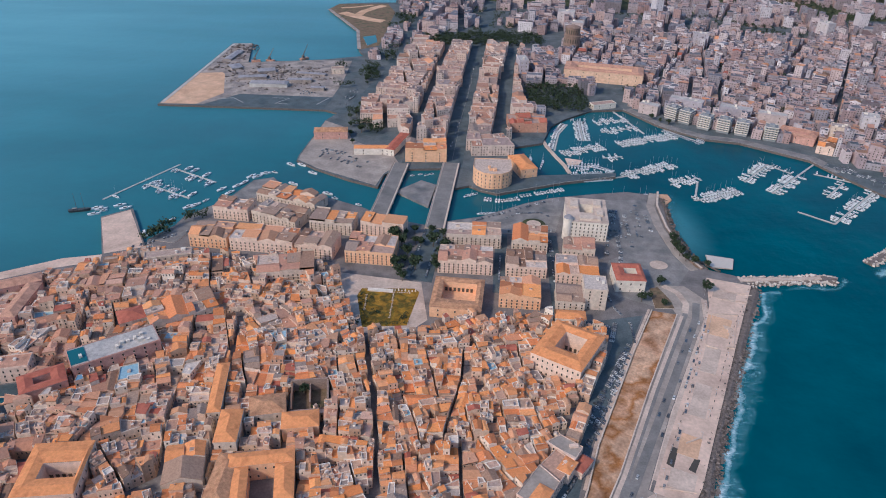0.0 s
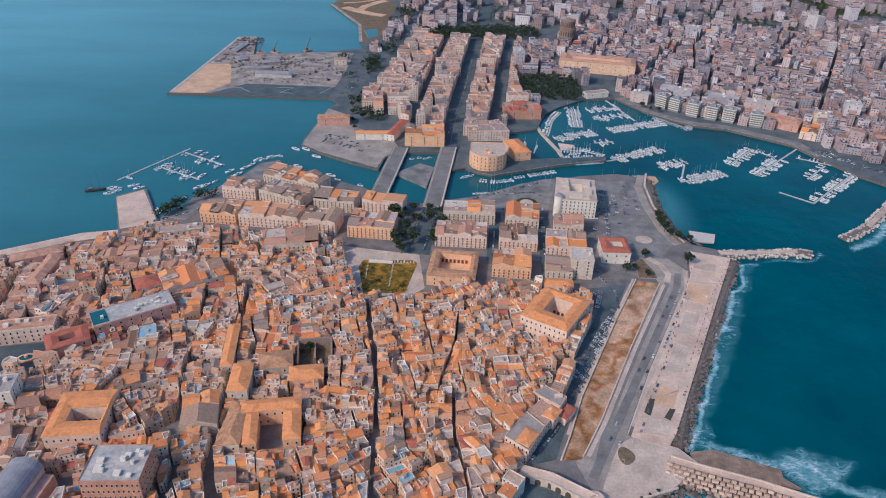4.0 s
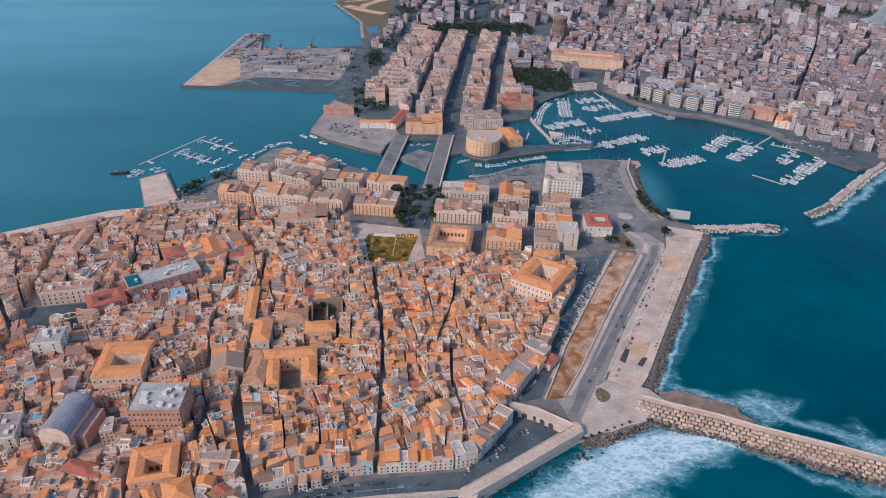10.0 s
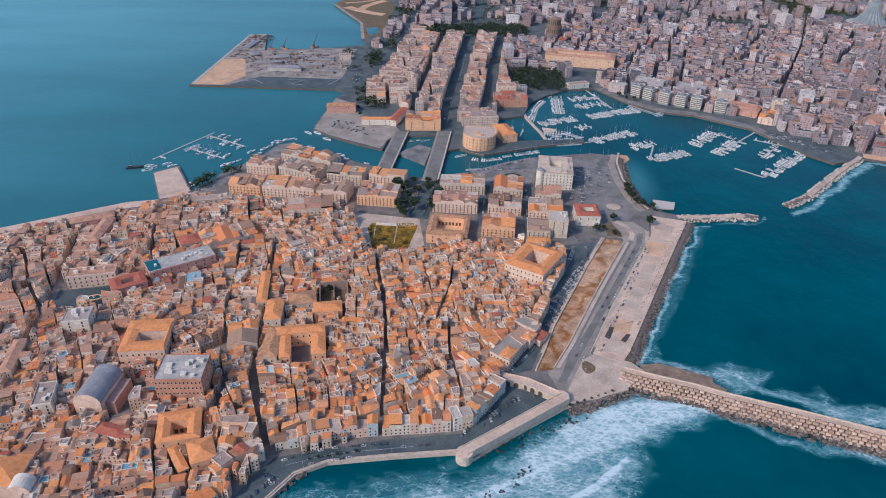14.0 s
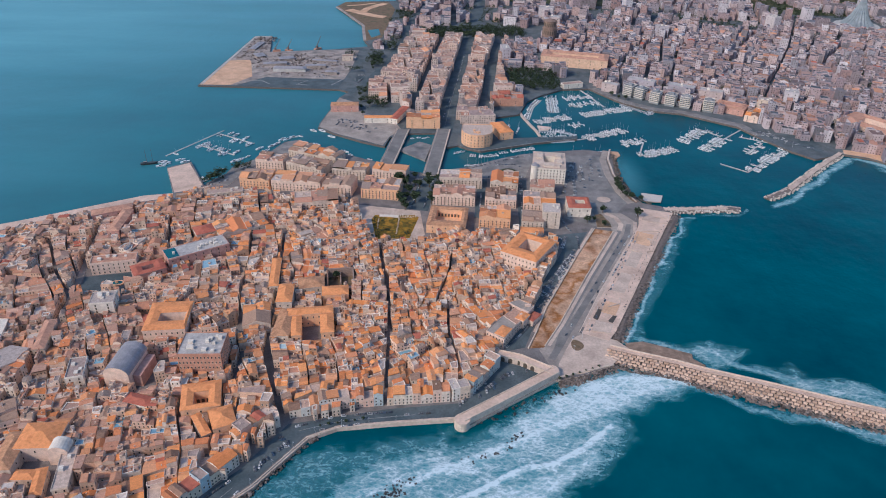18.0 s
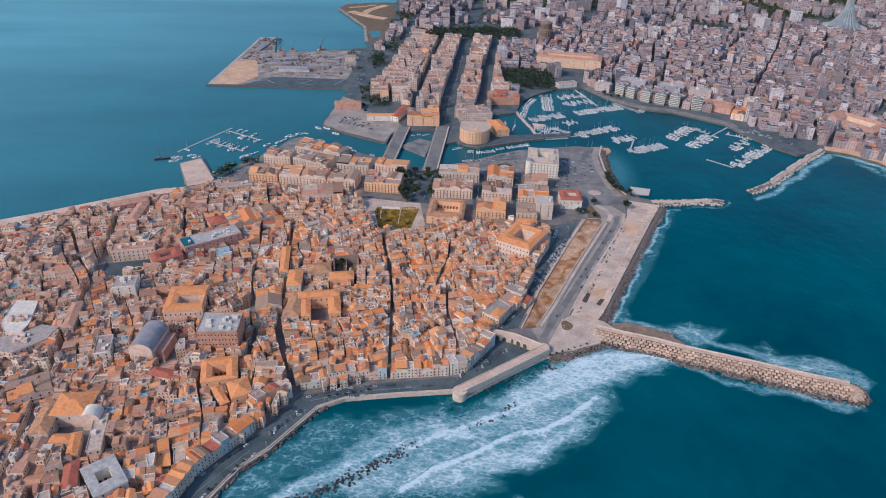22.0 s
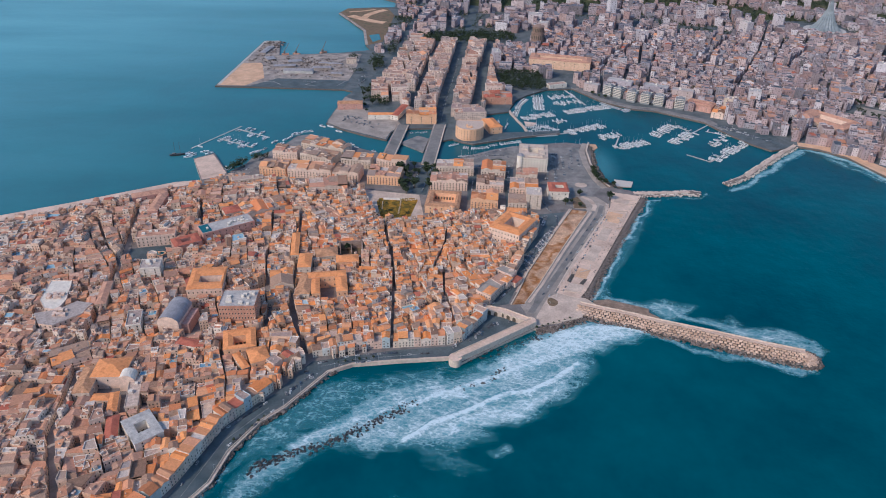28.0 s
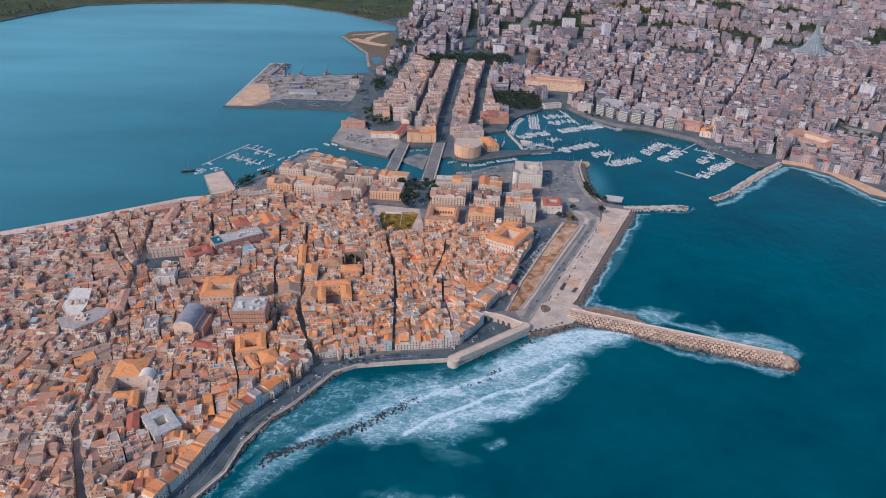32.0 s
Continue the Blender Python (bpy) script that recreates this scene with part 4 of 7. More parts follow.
for k, (x, y, sx, sy, turn, h) in enumerate([
        (22, 882, 57, 28, -2, 15), (13, 833, 54, 32, -3, 15), (81, 878, 37, 34, -6, 13), (73, 830, 40, 32, -4, 13),
        (63, 778, 38, 34, -5, 13), (130, 861, 32, 26, -8, 13), (122, 820, 41, 33, -5, 13), (109, 774, 26, 30, -5, 12),
        (-74, 897, 47, 22, -10, 15), (-82, 847, 49, 34, -6, 15), (-129, 901, 47, 25, -9, 15), (-138, 853, 39, 31, -9, 15),
        (-186, 958, 78, 28, -22, 12), (-243, 926, 40, 26, -8, 14), (-250, 868, 40, 30, -6, 14), (-189, 916, 56, 32, -22, 13),
        (-194, 862, 66, 30, -6, 14), (-161, 806, 54, 30, 10, 14)]):
    palazzo(x, y, sx, sy, turn, h, "mixed", (stone_pale, plaster_pink, stone_pale, plaster_pink, stone_ochre)[k % 5], (tile_any, roof_faded, tile_any, old_any)[k % 4],
            "block of beige stone flats with patchwork of tiled roofs and terraces", floors=4 if h > 14 else 3, group="town blocks by the canal", step=3.4)
palazzo(105, 742, 27, 13, -3, 9, "hip", stone_white, roof_orange, "low pale row with orange hipped roof", floors=2, step=5)
palazzo(131, 775, 21, 24, -4, 22, "flat", stone_pale, flat_any, "tall beige modern block of flats", floors=6, clutter=2, step=5)
palazzo(-207, 493, 37, 30, 3, 28, "flat", brick_red, grey_flat, "five-storey reddish stone building with white roof terraces", floors=5, clutter=12, step=1.8)
palazzo(-258, 548, 38, 44, 7, 16, court=(24, 13, 4, -2), wall=plaster_pink, tiles=roof_orange, label="pale palace with brown-orange roof round a long court", floors=2, step=2.6)
for lx, ly, sx, sy, h, lab in ((0, 15, 43, 11, 15, "back wing"), (15.6, -5.3, 12, 30, 14.2, "side wing"), (-13, -5.3, 9, 30, 13.6, "narrow wing")):
    c, d = math.cos(radians(10)), math.sin(radians(10))
    palazzo(-124 + lx * c - ly * d, 548 + lx * d + ly * c, sx, sy, 10, h, "hip", stone_ochre, roof_orange, "convent " + lab + " with orange tiled roof beside a court", floors=2, step=3)
TAKEN.append(rect(-123, 546, 24, 32, 10))
palazzo(-120, 527, 19, 4, 10, 5, "hip", stone_ochre, roof_brown, "low gallery closing the convent court", floors=1, step=3)
palazzo(-148, 546, 16, 42, -1, 13, "hip", stone_pale, roof_brown, "long brown-roofed convent wing", floors=2, step=8)
palazzo(-108, 601, 26, 16, 9, 13, "hip", stone_ochre, roof_orange, "plain ochre hall with orange roof", floors=2, step=6)
palazzo(-156, 590, 15, 31, 5, 16, "hip", stone_pale, roof_orange, "church nave with orange tiled roof", floors=2, step=8)
palazzo(-175, 631, 9, 54, 8, 14, "hip", stone_pale, roof_orange, "long narrow orange-roofed wing", floors=3, step=8)
palazzo(-135, 616, 26, 20, 12, 12, "hip", stone_pale, roof_brown, "brown-roofed hall beside the dark ruin", floors=2, step=8)
palazzo(-178, 560, 26, 34, 12, 12, "mixed", stone_pale, roof_orange, "cluster of orange-roofed convent houses", floors=3, step=7)
palazzo(-196, 445, 31, 31, 14, 13, court=(12, 14, 0, -3), wall=stone_ochre, tiles=roof_orange, label="orange-roofed house round a square court", floors=2, step=5)
palazzo(-172, 421, 18, 22, 26, 13, "hip", stone_ochre, roof_orange, "ochre chapel with orange roof near the sea", floors=2, step=5)
palazzo(-188, 416, 7, 26, 36, 9, "hip", stone_pale, roof_orange, "low pale wing with orange roof", floors=2, step=7)
palazzo(-270, 671, 66, 24, 34, 18, "flat", pink_wall, grey_flat, "long pink town hall with grey terrace roof", floors=4, clutter=8, step=5)
palazzo(-238, 733, 58, 32, 33, 14, "mixed", stone_pale, tile_any, "long beige palace with terraces", floors=4, step=6)
palazzo(-276, 719, 22, 20, 30, 13, "hip", stone_pale, red_roof, "house with a dark red hipped roof", floors=3, step=6)
palazzo(-352, 650, 46, 16, 14, 14, "flat", plaster_pink, school_roof, "pink palace with flat reddish roof along the dark square", floors=3, clutter=4, step=3)
palazzo(-402, 764, 46, 15, 27, 12, "hip", pink_wall, school_roof, "long pink convent wing with faded red roof by the shore", floors=2, step=6)
palazzo(-380, 736, 13, 52, 3, 13, "hip", pink_wall, school_roof, "long faded red convent roof beside a court", floors=2, step=7)
palazzo(-282, 825, 44, 12, 16, 10, "flat", stone_pale, flat_any, "long arcaded beige building facing the harbour", floors=2, clutter=2, step=3)
palazzo(-309, 633, 32, 22, 33, 15, court=(12, 8, 0, 0), wall=pink_wall, tiles=red_roof, label="pink palace with red roof round a light well", floors=3, step=5)
palazzo(-329, 571, 22, 20, 11, 19, "flat", stone_white, flat_any, "tall white house with roof terraces", floors=5, clutter=4, step=5)
palazzo(-303, 396, 30, 26, 4, 14, "hip", plaster_pink, roof_orange, "wide orange-roofed palace beside a paved court", floors=2, step=6)
palazzo(-320, 382, 15, 38, 6, 12, "hip", stone_pale, roof_brown, "long church nave with dark brown roof", floors=2, step=6)
palazzo(-272, 368, 11, 40, 14, 11, "flat", stone_pale, flat_any, "pale terrace wing along the court", floors=3, clutter=2, step=6)
palazzo(-300, 363, 16, 9, 2, 8, "hip", plaster_pink, roof_orange, "small orange-roofed court wing", floors=2, step=6)
palazzo(-287, 357, 8, 26, 16, 8, "hip", plaster_pink, roof_orange, "narrow orange-roofed court wing", floors=2, step=6)
palazzo(-275, 326, 10, 27, 18, 9, "hip", stone_pale, red_roof, "house with a long bright red roof", floors=2, step=6)
palazzo(-352, 417, 34, 24, 32, 13, "mixed", plaster_pink, roof_orange, "pink convent with two orange ridges", floors=3, step=5)
ap = thing("apse_vault", -284, 386, GZ, "white rounded church vault", "church", turn=4)
m = Mesh()
for k in range(10):
    a0, a1 = math.pi * k / 10, math.pi * (k + 1) / 10
    m.face([(7.5 * math.cos(a0), -6, 12 + 6 * math.sin(a0)), (7.5 * math.cos(a0), 6, 12 + 6 * math.sin(a0)), (7.5 * math.cos(a1), 6, 12 + 6 * math.sin(a1)), (7.5 * math.cos(a1), -6, 12 + 6 * math.sin(a1))])
part("vault", m, stone_white, ap)
m = Mesh()
for s in (-6, 6):
    m.face([(7.5 * math.cos(math.pi * k / 10), s, 12 + 6 * math.sin(math.pi * k / 10)) for k in range(11)][::1 if s < 0 else -1])
m.box(0, 0, 0, 15, 12, 12)
part("wall", m, plaster_pink, ap)
TAKEN.append(rect(-284, 386, 16, 14, 4))
TAKEN.append(rect(-299, 376, 24, 22, 4))
palazzo(-247, 322, 24, 33, 40, 14, court=(10, 12, 0, 0), wall=stone_white, tiles=grey_flat, label="white courtyard building with grey terrace roof", floors=4, step=5)
palazzo(-311, 473, 14, 26, 15, 15, "flat", stone_white, flat_any, "white house with blue-grey terraces", floors=4, clutter=3, step=5)
palazzo(-246, 440, 22, 11, -14, 11, "hip", stone_white, red_roof, "house with a bright red roof", floors=2, step=6)
outline_block([(-429, 541), (-424, 504), (-412, 489), (-397, 486), (-396, 504), (-406, 541)], 13, "curved pale convent with white roof terraces", plaster_pink, stone_white, 3, 5, 12)
outline_block([(-418, 480), (-405, 462), (-390, 460), (-368, 482), (-366, 500), (-384, 503), (-398, 486)], 13, "curved pink convent wing with terrace roof", plaster_pink, flat_any, 3, 5, 9)
palazzo(-362, 520, 10, 44, 12, 13, "hip", stone_pale, school_roof, "long brown-roofed wing along the main street", floors=2, step=8)
outline_block(ccw([(42.5, 542), (58.5, 529), (72, 553), (60, 567)]), 11, "pale three-storey building with beige terrace roof and parapet", plaster_pink, asphalt_worn, 3, 3.4, 0)
outline_block(ccw([(60.5, 567.5), (72.3, 553.5), (84, 571), (73, 582)]), 10, "pale middle wing with a flat terrace", plaster_pink, flat_any, 3, 4, 2)
outline_block(ccw([(66, 588), (73.5, 582.5), (84.5, 571.5), (92, 584), (78, 595)]), 11, "pale end wing with beige flat roof", plaster_pink, asphalt_worn, 3, 4, 1)
palazzo(58.5, 541, 15, 10, 56, 12.2, "hip", plaster_pink, roof_orange, "small pale front wing with orange tile roof", floors=3, step=3)
palazzo(79, 567.5, 13, 9, 56, 10.6, "hip", plaster_pink, roof_orange, "low pale wing with orange tile roof", floors=2, step=4)
palazzo(90.5, 573, 15, 8, 52, 6.5, "hip", plaster_pink, red_roof, "low lean-to building with dull red roof", floors=1, step=5)
outline_block([(26, 1054), (24, 1030), (28, 1018), (36, 1010), (47, 1007), (58, 1009), (67, 1015), (72, 1026), (72, 1054)], 20, "ochre palace with rounded front and flat roof", stone_ochre, flat_any, 4, 5, 4)
palazzo(88, 1066, 22, 46, 18, 12, "hip", stone_ochre, roof_orange, "ochre warehouse with orange roof", floors=2, step=8)
palazzo(-37, 1101, 54, 36, 2, 17, "mixed", stone_ochre, tile_any, "ochre stone palace facing the bridge", floors=4, step=6)
palazzo(-172, 1160, 46, 18, 6, 11, "hip", pink_wall, roof_brown, "pinkish customs house with hipped roof", floors=2, step=7)
palazzo(-108, 1108, 50, 12, 4, 9, "hip", stone_white, roof_orange, "low white market building with orange roof", floors=2, step=7)
palazzo(-77, 1130, 13, 62, -16, 9, "hip", stone_white, red_roof, "low white building with long red roof", floors=2, step=9)
palazzo(106, 1217, 54, 39, 4, 14, "mixed", brick_red, red_roof, "red-brick building with stepped roofs", floors=3, step=8)
palazzo(262, 1462, 135, 50, -13, 19, court=(95, 16, 0, 0), wall=school_wall, tiles=school_roof, label="long pinkish school building with faded tile roof", floors=3, step=8)
palazzo(702, 1118, 92, 62, -52, 13, court=(50, 26, 4, 4), wall=plaster_pink, tiles=school_roof, label="large pink courtyard barracks with faded red roof", floors=2, step=9)
palazzo(235, 1312, 40, 14, 20, 8, "flat", stone_white, flat_any, "low white harbour club building", floors=2, step=8)
for x, y, sx, sy, turn, h in ((605, 1220, 22, 20, -20, 32), (304, 1292, 30, 14, -35, 16), (362, 1300, 50, 16, -28, 22), (425, 1262, 46, 18, -25, 24), (472, 1240, 40, 16, -22, 24), (467, 1930, 18, 26, 10, 55), (498, 1690, 30, 14, -10, 30), (794, 1786, 20, 30, 20, 36), (961, 1414, 30, 18, -40, 36), (382, 2070, 40, 16, -10, 40), (245, 1840, 36, 24, -12, 34), (255, 1740, 24, 24, -12, 34), (118, 1460, 16, 34, 6, 34)):
    palazzo(x, y, sx, sy, turn, h, "flat", town_any_hazy, grey_flat, "tall modern block of flats with flat roof", floors=max(3, int(h / 6)), clutter=2, group="tall modern flats", step=7, name="apartment_tower")

# grey barrel-vaulted church
ch = thing("church", -272, 481, GZ, "pale church with dark grey barrel-vaulted roof", "church", turn=-4)
TAKEN.append(rect(-266, 482, 44, 44, -4))
m = Mesh()
m.prism(rect(0, 0, 22, 36), 0, 16, 0, 0)
part("nave", m, plaster_pink, ch)
m = Mesh()
arc = [(11.3 * math.cos(a), 16 + 8.0 * math.sin(a)) for a in np.linspace(0, math.pi, 15)]
for (x1, z1), (x2, z2) in zip(arc, arc[1:]):
    m.face([(x1, -18.3, z1), (x1, 18.3, z1), (x2, 18.3, z2), (x2, -18.3, z2)])
part("vault", m, lead, ch, "dark grey curved metal roof")
for yy in (-18, 18):
    m = Mesh()
    m.face([(x, yy, z) for x, z in (arc if yy < 0 else arc[::-1])])
    part("gable", m, plaster_pink, ch)
m = Mesh()
m.prism(rect(14.8, 2, 7.5, 28), 0, 12, 0, 0)
part("aisle", m, pink_wall, ch)

# small domed round church on the mainland
ro = thing("rotunda", 230, 1640, GZ, "round brown stone church with arcaded drum", "church")
TAKEN.append(rect(230, 1640, 44, 44))
m = Mesh()


def ring(m, r, z0, z1, n=28, r2=None, k=0, cap=True):
    r2 = r if r2 is None else r2
    vs = [(r * math.cos(2 * math.pi * i / n), r * math.sin(2 * math.pi * i / n), z0) for i in range(n)] + [(r2 * math.cos(2 * math.pi * i / n), r2 * math.sin(2 * math.pi * i / n), z1) for i in range(n)]
    fs = [(i, (i + 1) % n, n + (i + 1) % n, n + i) for i in range(n)]
    if cap:
        fs.append(tuple(range(n, 2 * n)))
    m.shell(vs, fs, [k] * len(fs))


ring(m, 16, 0, 30), ring(m, 17, 30, 31.5), ring(m, 14, 31.5, 46), ring(m, 15, 46, 47), ring(m, 14, 47, 50, r2=6)
part("drum", m, drum_stone, ro)
for z, r, h in ((10, 16, 7), (22, 16, 8), (39, 14, 8)):
    for i in range(20):
        a = 2 * math.pi * i / 20
        if math.sin(a) < 0.3:
            m = Mesh()
            window_piece(m, r * math.cos(a), r * math.sin(a), z, a + math.pi / 2, 2.2, h)
            part("arch", m, dark_recess, ro)

# conical sanctuary
sa = thing("sanctuary", 1040, 1858, GZ, "huge pale concrete cone church with vertical ribs", "church")
TAKEN.append(rect(1040, 1858, 130, 130))
CONE = [(46, 0), (38, 8), (29, 17), (21, 29), (14, 44), (8, 60), (3.5, 76), (1.2, 88)]
m = Mesh()
n = 44
vs, fs = [], []
for r, z in CONE:
    for i in range(n):
        rr = r * (1.0 if i % 2 else 0.9)
        vs.append((rr * math.cos(2 * math.pi * i / n), rr * math.sin(2 * math.pi * i / n), z))
for a in range(len(CONE) - 1):
    fs += [(a * n + i, a * n + (i + 1) % n, (a + 1) * n + (i + 1) % n, (a + 1) * n + i) for i in range(n)]
m.shell(vs, fs, [0] * len(fs))
part("cone", m, cone_grey, sa)
m = Mesh()
ring(m, 54, 0, 4), ring(m, 42, 4, 6)
part("terrace", m, concrete, sa)
m = Mesh()
ring(m, 0.8, 87, 95, 8)
part("finial", m, alu, sa)

palazzo(497, 1200, 50, 34, -33, 11, court=(28, 10, 0, 0), wall=pink_wall, tiles=school_roof, label="pink palace with faded red roof near the marina", floors=2, step=6)
palazzo(552, 1196, 24, 18, -24, 24, "flat", stone_pale, flat_any, "tall beige block of flats", floors=6, clutter=3, step=4)
palazzo(520, 1160, 22, 34, -30, 13, "mixed", plaster_pink, tile_any, "pinkish harbour houses with mixed roofs", floors=3, step=6)
palazzo(575, 1135, 44, 18, -62, 10, "hip", pink_wall, school_roof, "long pink shed with red roof", floors=2, step=8)
# ---- harbour flats ----
def flats(x, y, w, d, turn, floors, label, wall, slabs=True):
    t = thing("apartment_block", x, y, GZ, label, "building", "flats along the harbour", turn)
    TAKEN.append(rect(x, y, w + 3, d + 5, turn))
    h = floors * 3.2 + 0.8
    m = Mesh()
    m.prism(rect(0, 0, w, d), 0, h, 0, 0)
    part("wall", m, wall, t)
    m = Mesh()
    m.box(0, 1, h, w * 0.4, d * 0.4, 2.6)
    part("roof_hut", m, wall, t)
    m = Mesh()
    for sx, sy, px, py in ((w + 0.4, 0.3, 0, -d / 2), (w + 0.4, 0.3, 0, d / 2), (0.3, d, -w / 2, 0), (0.3, d, w / 2, 0)):
        m.box(px, py, h, sx, sy, 0.9)
    part("parapet", m, stone_white, t)
    for f in range(1, floors):
        z = f * 3.2 + 0.6
        if slabs:
            m = Mesh()
            m.box(0, -d / 2 - 0.8, z - 0.15, w + 1.2, 1.8, 0.25)
            m.box(0, -d / 2 - 1.65, z + 0.1, w + 1.2, 0.12, 0.95)
            m.box(-w / 2 - 0.5, 0, z - 0.15, 1.0, d * 0.7, 1.1)
            m.box(w / 2 + 0.5, 0, z - 0.15, 1.0, d * 0.7, 1.1)
            part("balcony", m, stone_white, t)
        n = max(2, int(w / 4))
        for k in range(n):
            part("window", WINDOW_TALL, None, t, at=(-w / 2 + w * (k + 0.5) / n, -d / 2, z + 1.3))
        if not slabs:
            for k in range(max(1, int(d / 6))):
                part("window", WINDOW_TALL, None, t, at=(-w / 2, d / 2 - d * (k + 0.5) / max(1, int(d / 6)), z + 1.3), turn=-math.pi / 2)


for x, y, turn in ((335, 1270, -42), (352, 1256, -42), (374, 1236, -35), (398, 1224, -30), (421, 1215, -24), (456, 1198, -20)):
    flats(x, y, 17, 18, turn, 6, "grey modern flats with white wrap-round balconies", flats_grey)

# ---- old town in rows ----
STREETS = [([(-89, 786), (-78, 735), (-70, 690), (-52, 588), (-47, 492), (-45, 440)], 3.2),
           ([(-187, 736), (-171, 625), (-160, 510), (-143, 467), (-127, 428)], 3.8),
           ([(-404, 725), (-377, 602), (-354, 470), (-335, 377), (-327, 323), (-286, 244), (-270, 180)], 7.5),
           ([(-442, 690), (-406, 630), (-378, 595)], 3.5), ([(-330, 760), (-295, 650), (-310, 600), (-377, 600)], 4),
           ([(-95, 770), (-160, 790), (-230, 830)], 5), ([(-187, 736), (-240, 720), (-330, 700)], 5),
           ([(-180, 515), (-178, 470)], 6)]
TOWN = [(-588, 672), (-506, 720), (-386, 792), (-343, 815), (-310, 842), (-285, 835), (-230, 838), (-160, 828), (-104, 812), (-92, 775), (-80, 716), (-30, 716), (-10, 736),
        (95, 748), (138, 722), (125, 682), (100, 645), (80, 605), (60, 535), (44, 502), (14, 462), (-43, 450), (-122, 430), (-149, 382), (-189, 333), (-206, 265), (-240, 195),
        (-300, 120), (-480, 150), (-640, 420), (-640, 600)]
SQUARES = [rect(-350, 622, 52, 36, 13), [(-118, 815), (-30, 800), (-22, 740), (-38, 722), (-86, 718), (-100, 775)], rect(-107, 631, 28, 32, 9)]


def blocked(poly, streets, width=0.0):
    cx, cy = centre(poly)
    if any(inside(q, cx, cy) for q in TAKEN + SQUARES):
        return True
    for line, w in streets:
        if float(seg_dist(cx, cy, line)) < w / 2 + width:
            return True
    return False


def bend(poly):
    """Old lanes wander: shifts an outline by a slow wave of the ground plan."""
    out = []
    for x, y in poly:
        v = noise.noise_vector((x / 55, y / 55, 4.4))
        out.append((x + 6.5 * v[0], y + 6.5 * v[1]))
    return out


def free_lot(poly, streets):
    """Trims a lot back from the streets that run through it."""
    cx, cy = centre(poly)
    for line, w in streets:
        for (x1, y1), (x2, y2) in zip(line, line[1:]):
            d = math.hypot(x2 - x1, y2 - y1)
            ux, uy = (x2 - x1) / d, (y2 - y1) / d
            t = (cx - x1) * ux + (cy - y1) * uy
            if -4 < t < d + 4:
                s = -(cx - x1) * uy + (cy - y1) * ux
                if abs(s) < w / 2 + 14:
                    sg = 1 if s > 0 else -1
                    poly = clip(poly, x1 - uy * sg * w / 2, y1 + ux * sg * w / 2, -uy * sg, ux * sg)
                    if len(poly) < 3:
                        return []
    for q in TAKEN:
        if any(inside(q, *p) for p in poly):
            n = len(q)
            for i in range(n):
                a, b = q[i - 1], q[i]
                ln = math.dist(a, b)
                nx, ny = (b[1] - a[1]) / ln, -(b[0] - a[0]) / ln
                if (cx - a[0]) * nx + (cy - a[1]) * ny > 0:
                    poly = clip(poly, a[0], a[1], nx, ny)
                    break
            if len(poly) < 3:
                return []
    return poly


def grid_cells(zone, cell, turn):
    """Cuts a large zone of any outline into square-ish cells that lie inside it."""
    c, s = math.cos(radians(turn)), math.sin(radians(turn))
    loc = [(x * c + y * s, -x * s + y * c) for x, y in zone]
    x0, x1 = min(p[0] for p in loc), max(p[0] for p in loc)
    y0, y1 = min(p[1] for p in loc), max(p[1] for p in loc)
    out = []
    for i in range(int((x1 - x0) / cell) + 1):
        for j in range(int((y1 - y0) / cell) + 1):
            q = [(x0 + (i + a) * cell, y0 + (j + b) * cell) for a, b in ((0, 0), (1, 0), (1, 1), (0, 1))]
            out.append([(x * c - y * s, x * s + y * c) for x, y in q])
    return out


FRONTS = [([(54, 503), (26, 463), (9, 457), (-45, 451), (-74, 447), (-122, 433)], 11), ([(-131, 434), (-156, 402)], 10), ([(-150, 384), (-183, 337), (-204, 276), (-217, 250), (-246, 190)], 12),
          ([(104, 622), (90, 590)], 9), ([(128, 690), (106, 640)], 8)]
rng = random.Random(5)
lots = []
for line, depth in FRONTS:
    for (x1, y1), (x2, y2) in zip(line, line[1:]):
        ln = math.hypot(x2 - x1, y2 - y1)
        ux, uy = (x2 - x1) / ln, (y2 - y1) / ln
        at = 0.0
        while at < ln - 3:
            w = min(rng.uniform(6, 11), ln - at)
            d0, d1 = rng.uniform(-0.3, 0.3), depth + rng.uniform(-1, 2)
            q = [(x1 + ux * a + uy * d, y1 + uy * a - ux * d) for a, d in ((at, d0), (at + w, d0), (at + w, d1), (at, d1))]
            q = tidy(free_lot(ccw(q), STREETS[:3]))
            if len(q) > 2 and abs(area(q)) > 20 and not blocked(q, STREETS[:3]):
                lots.append((ccw(q), rng.uniform(8, 14)))
            at += w
front_lots = [q for q, h in lots]


def off_front(p):
    c = centre(p)
    for q in front_lots:
        if abs(c[0] - q[0][0]) < 30 and abs(c[1] - q[0][1]) < 30 and (inside(q, *c) or sum(inside(q, *v) for v in p) > 1 or any(inside(p, *v) for v in [centre(q)])):
            return False
    return True


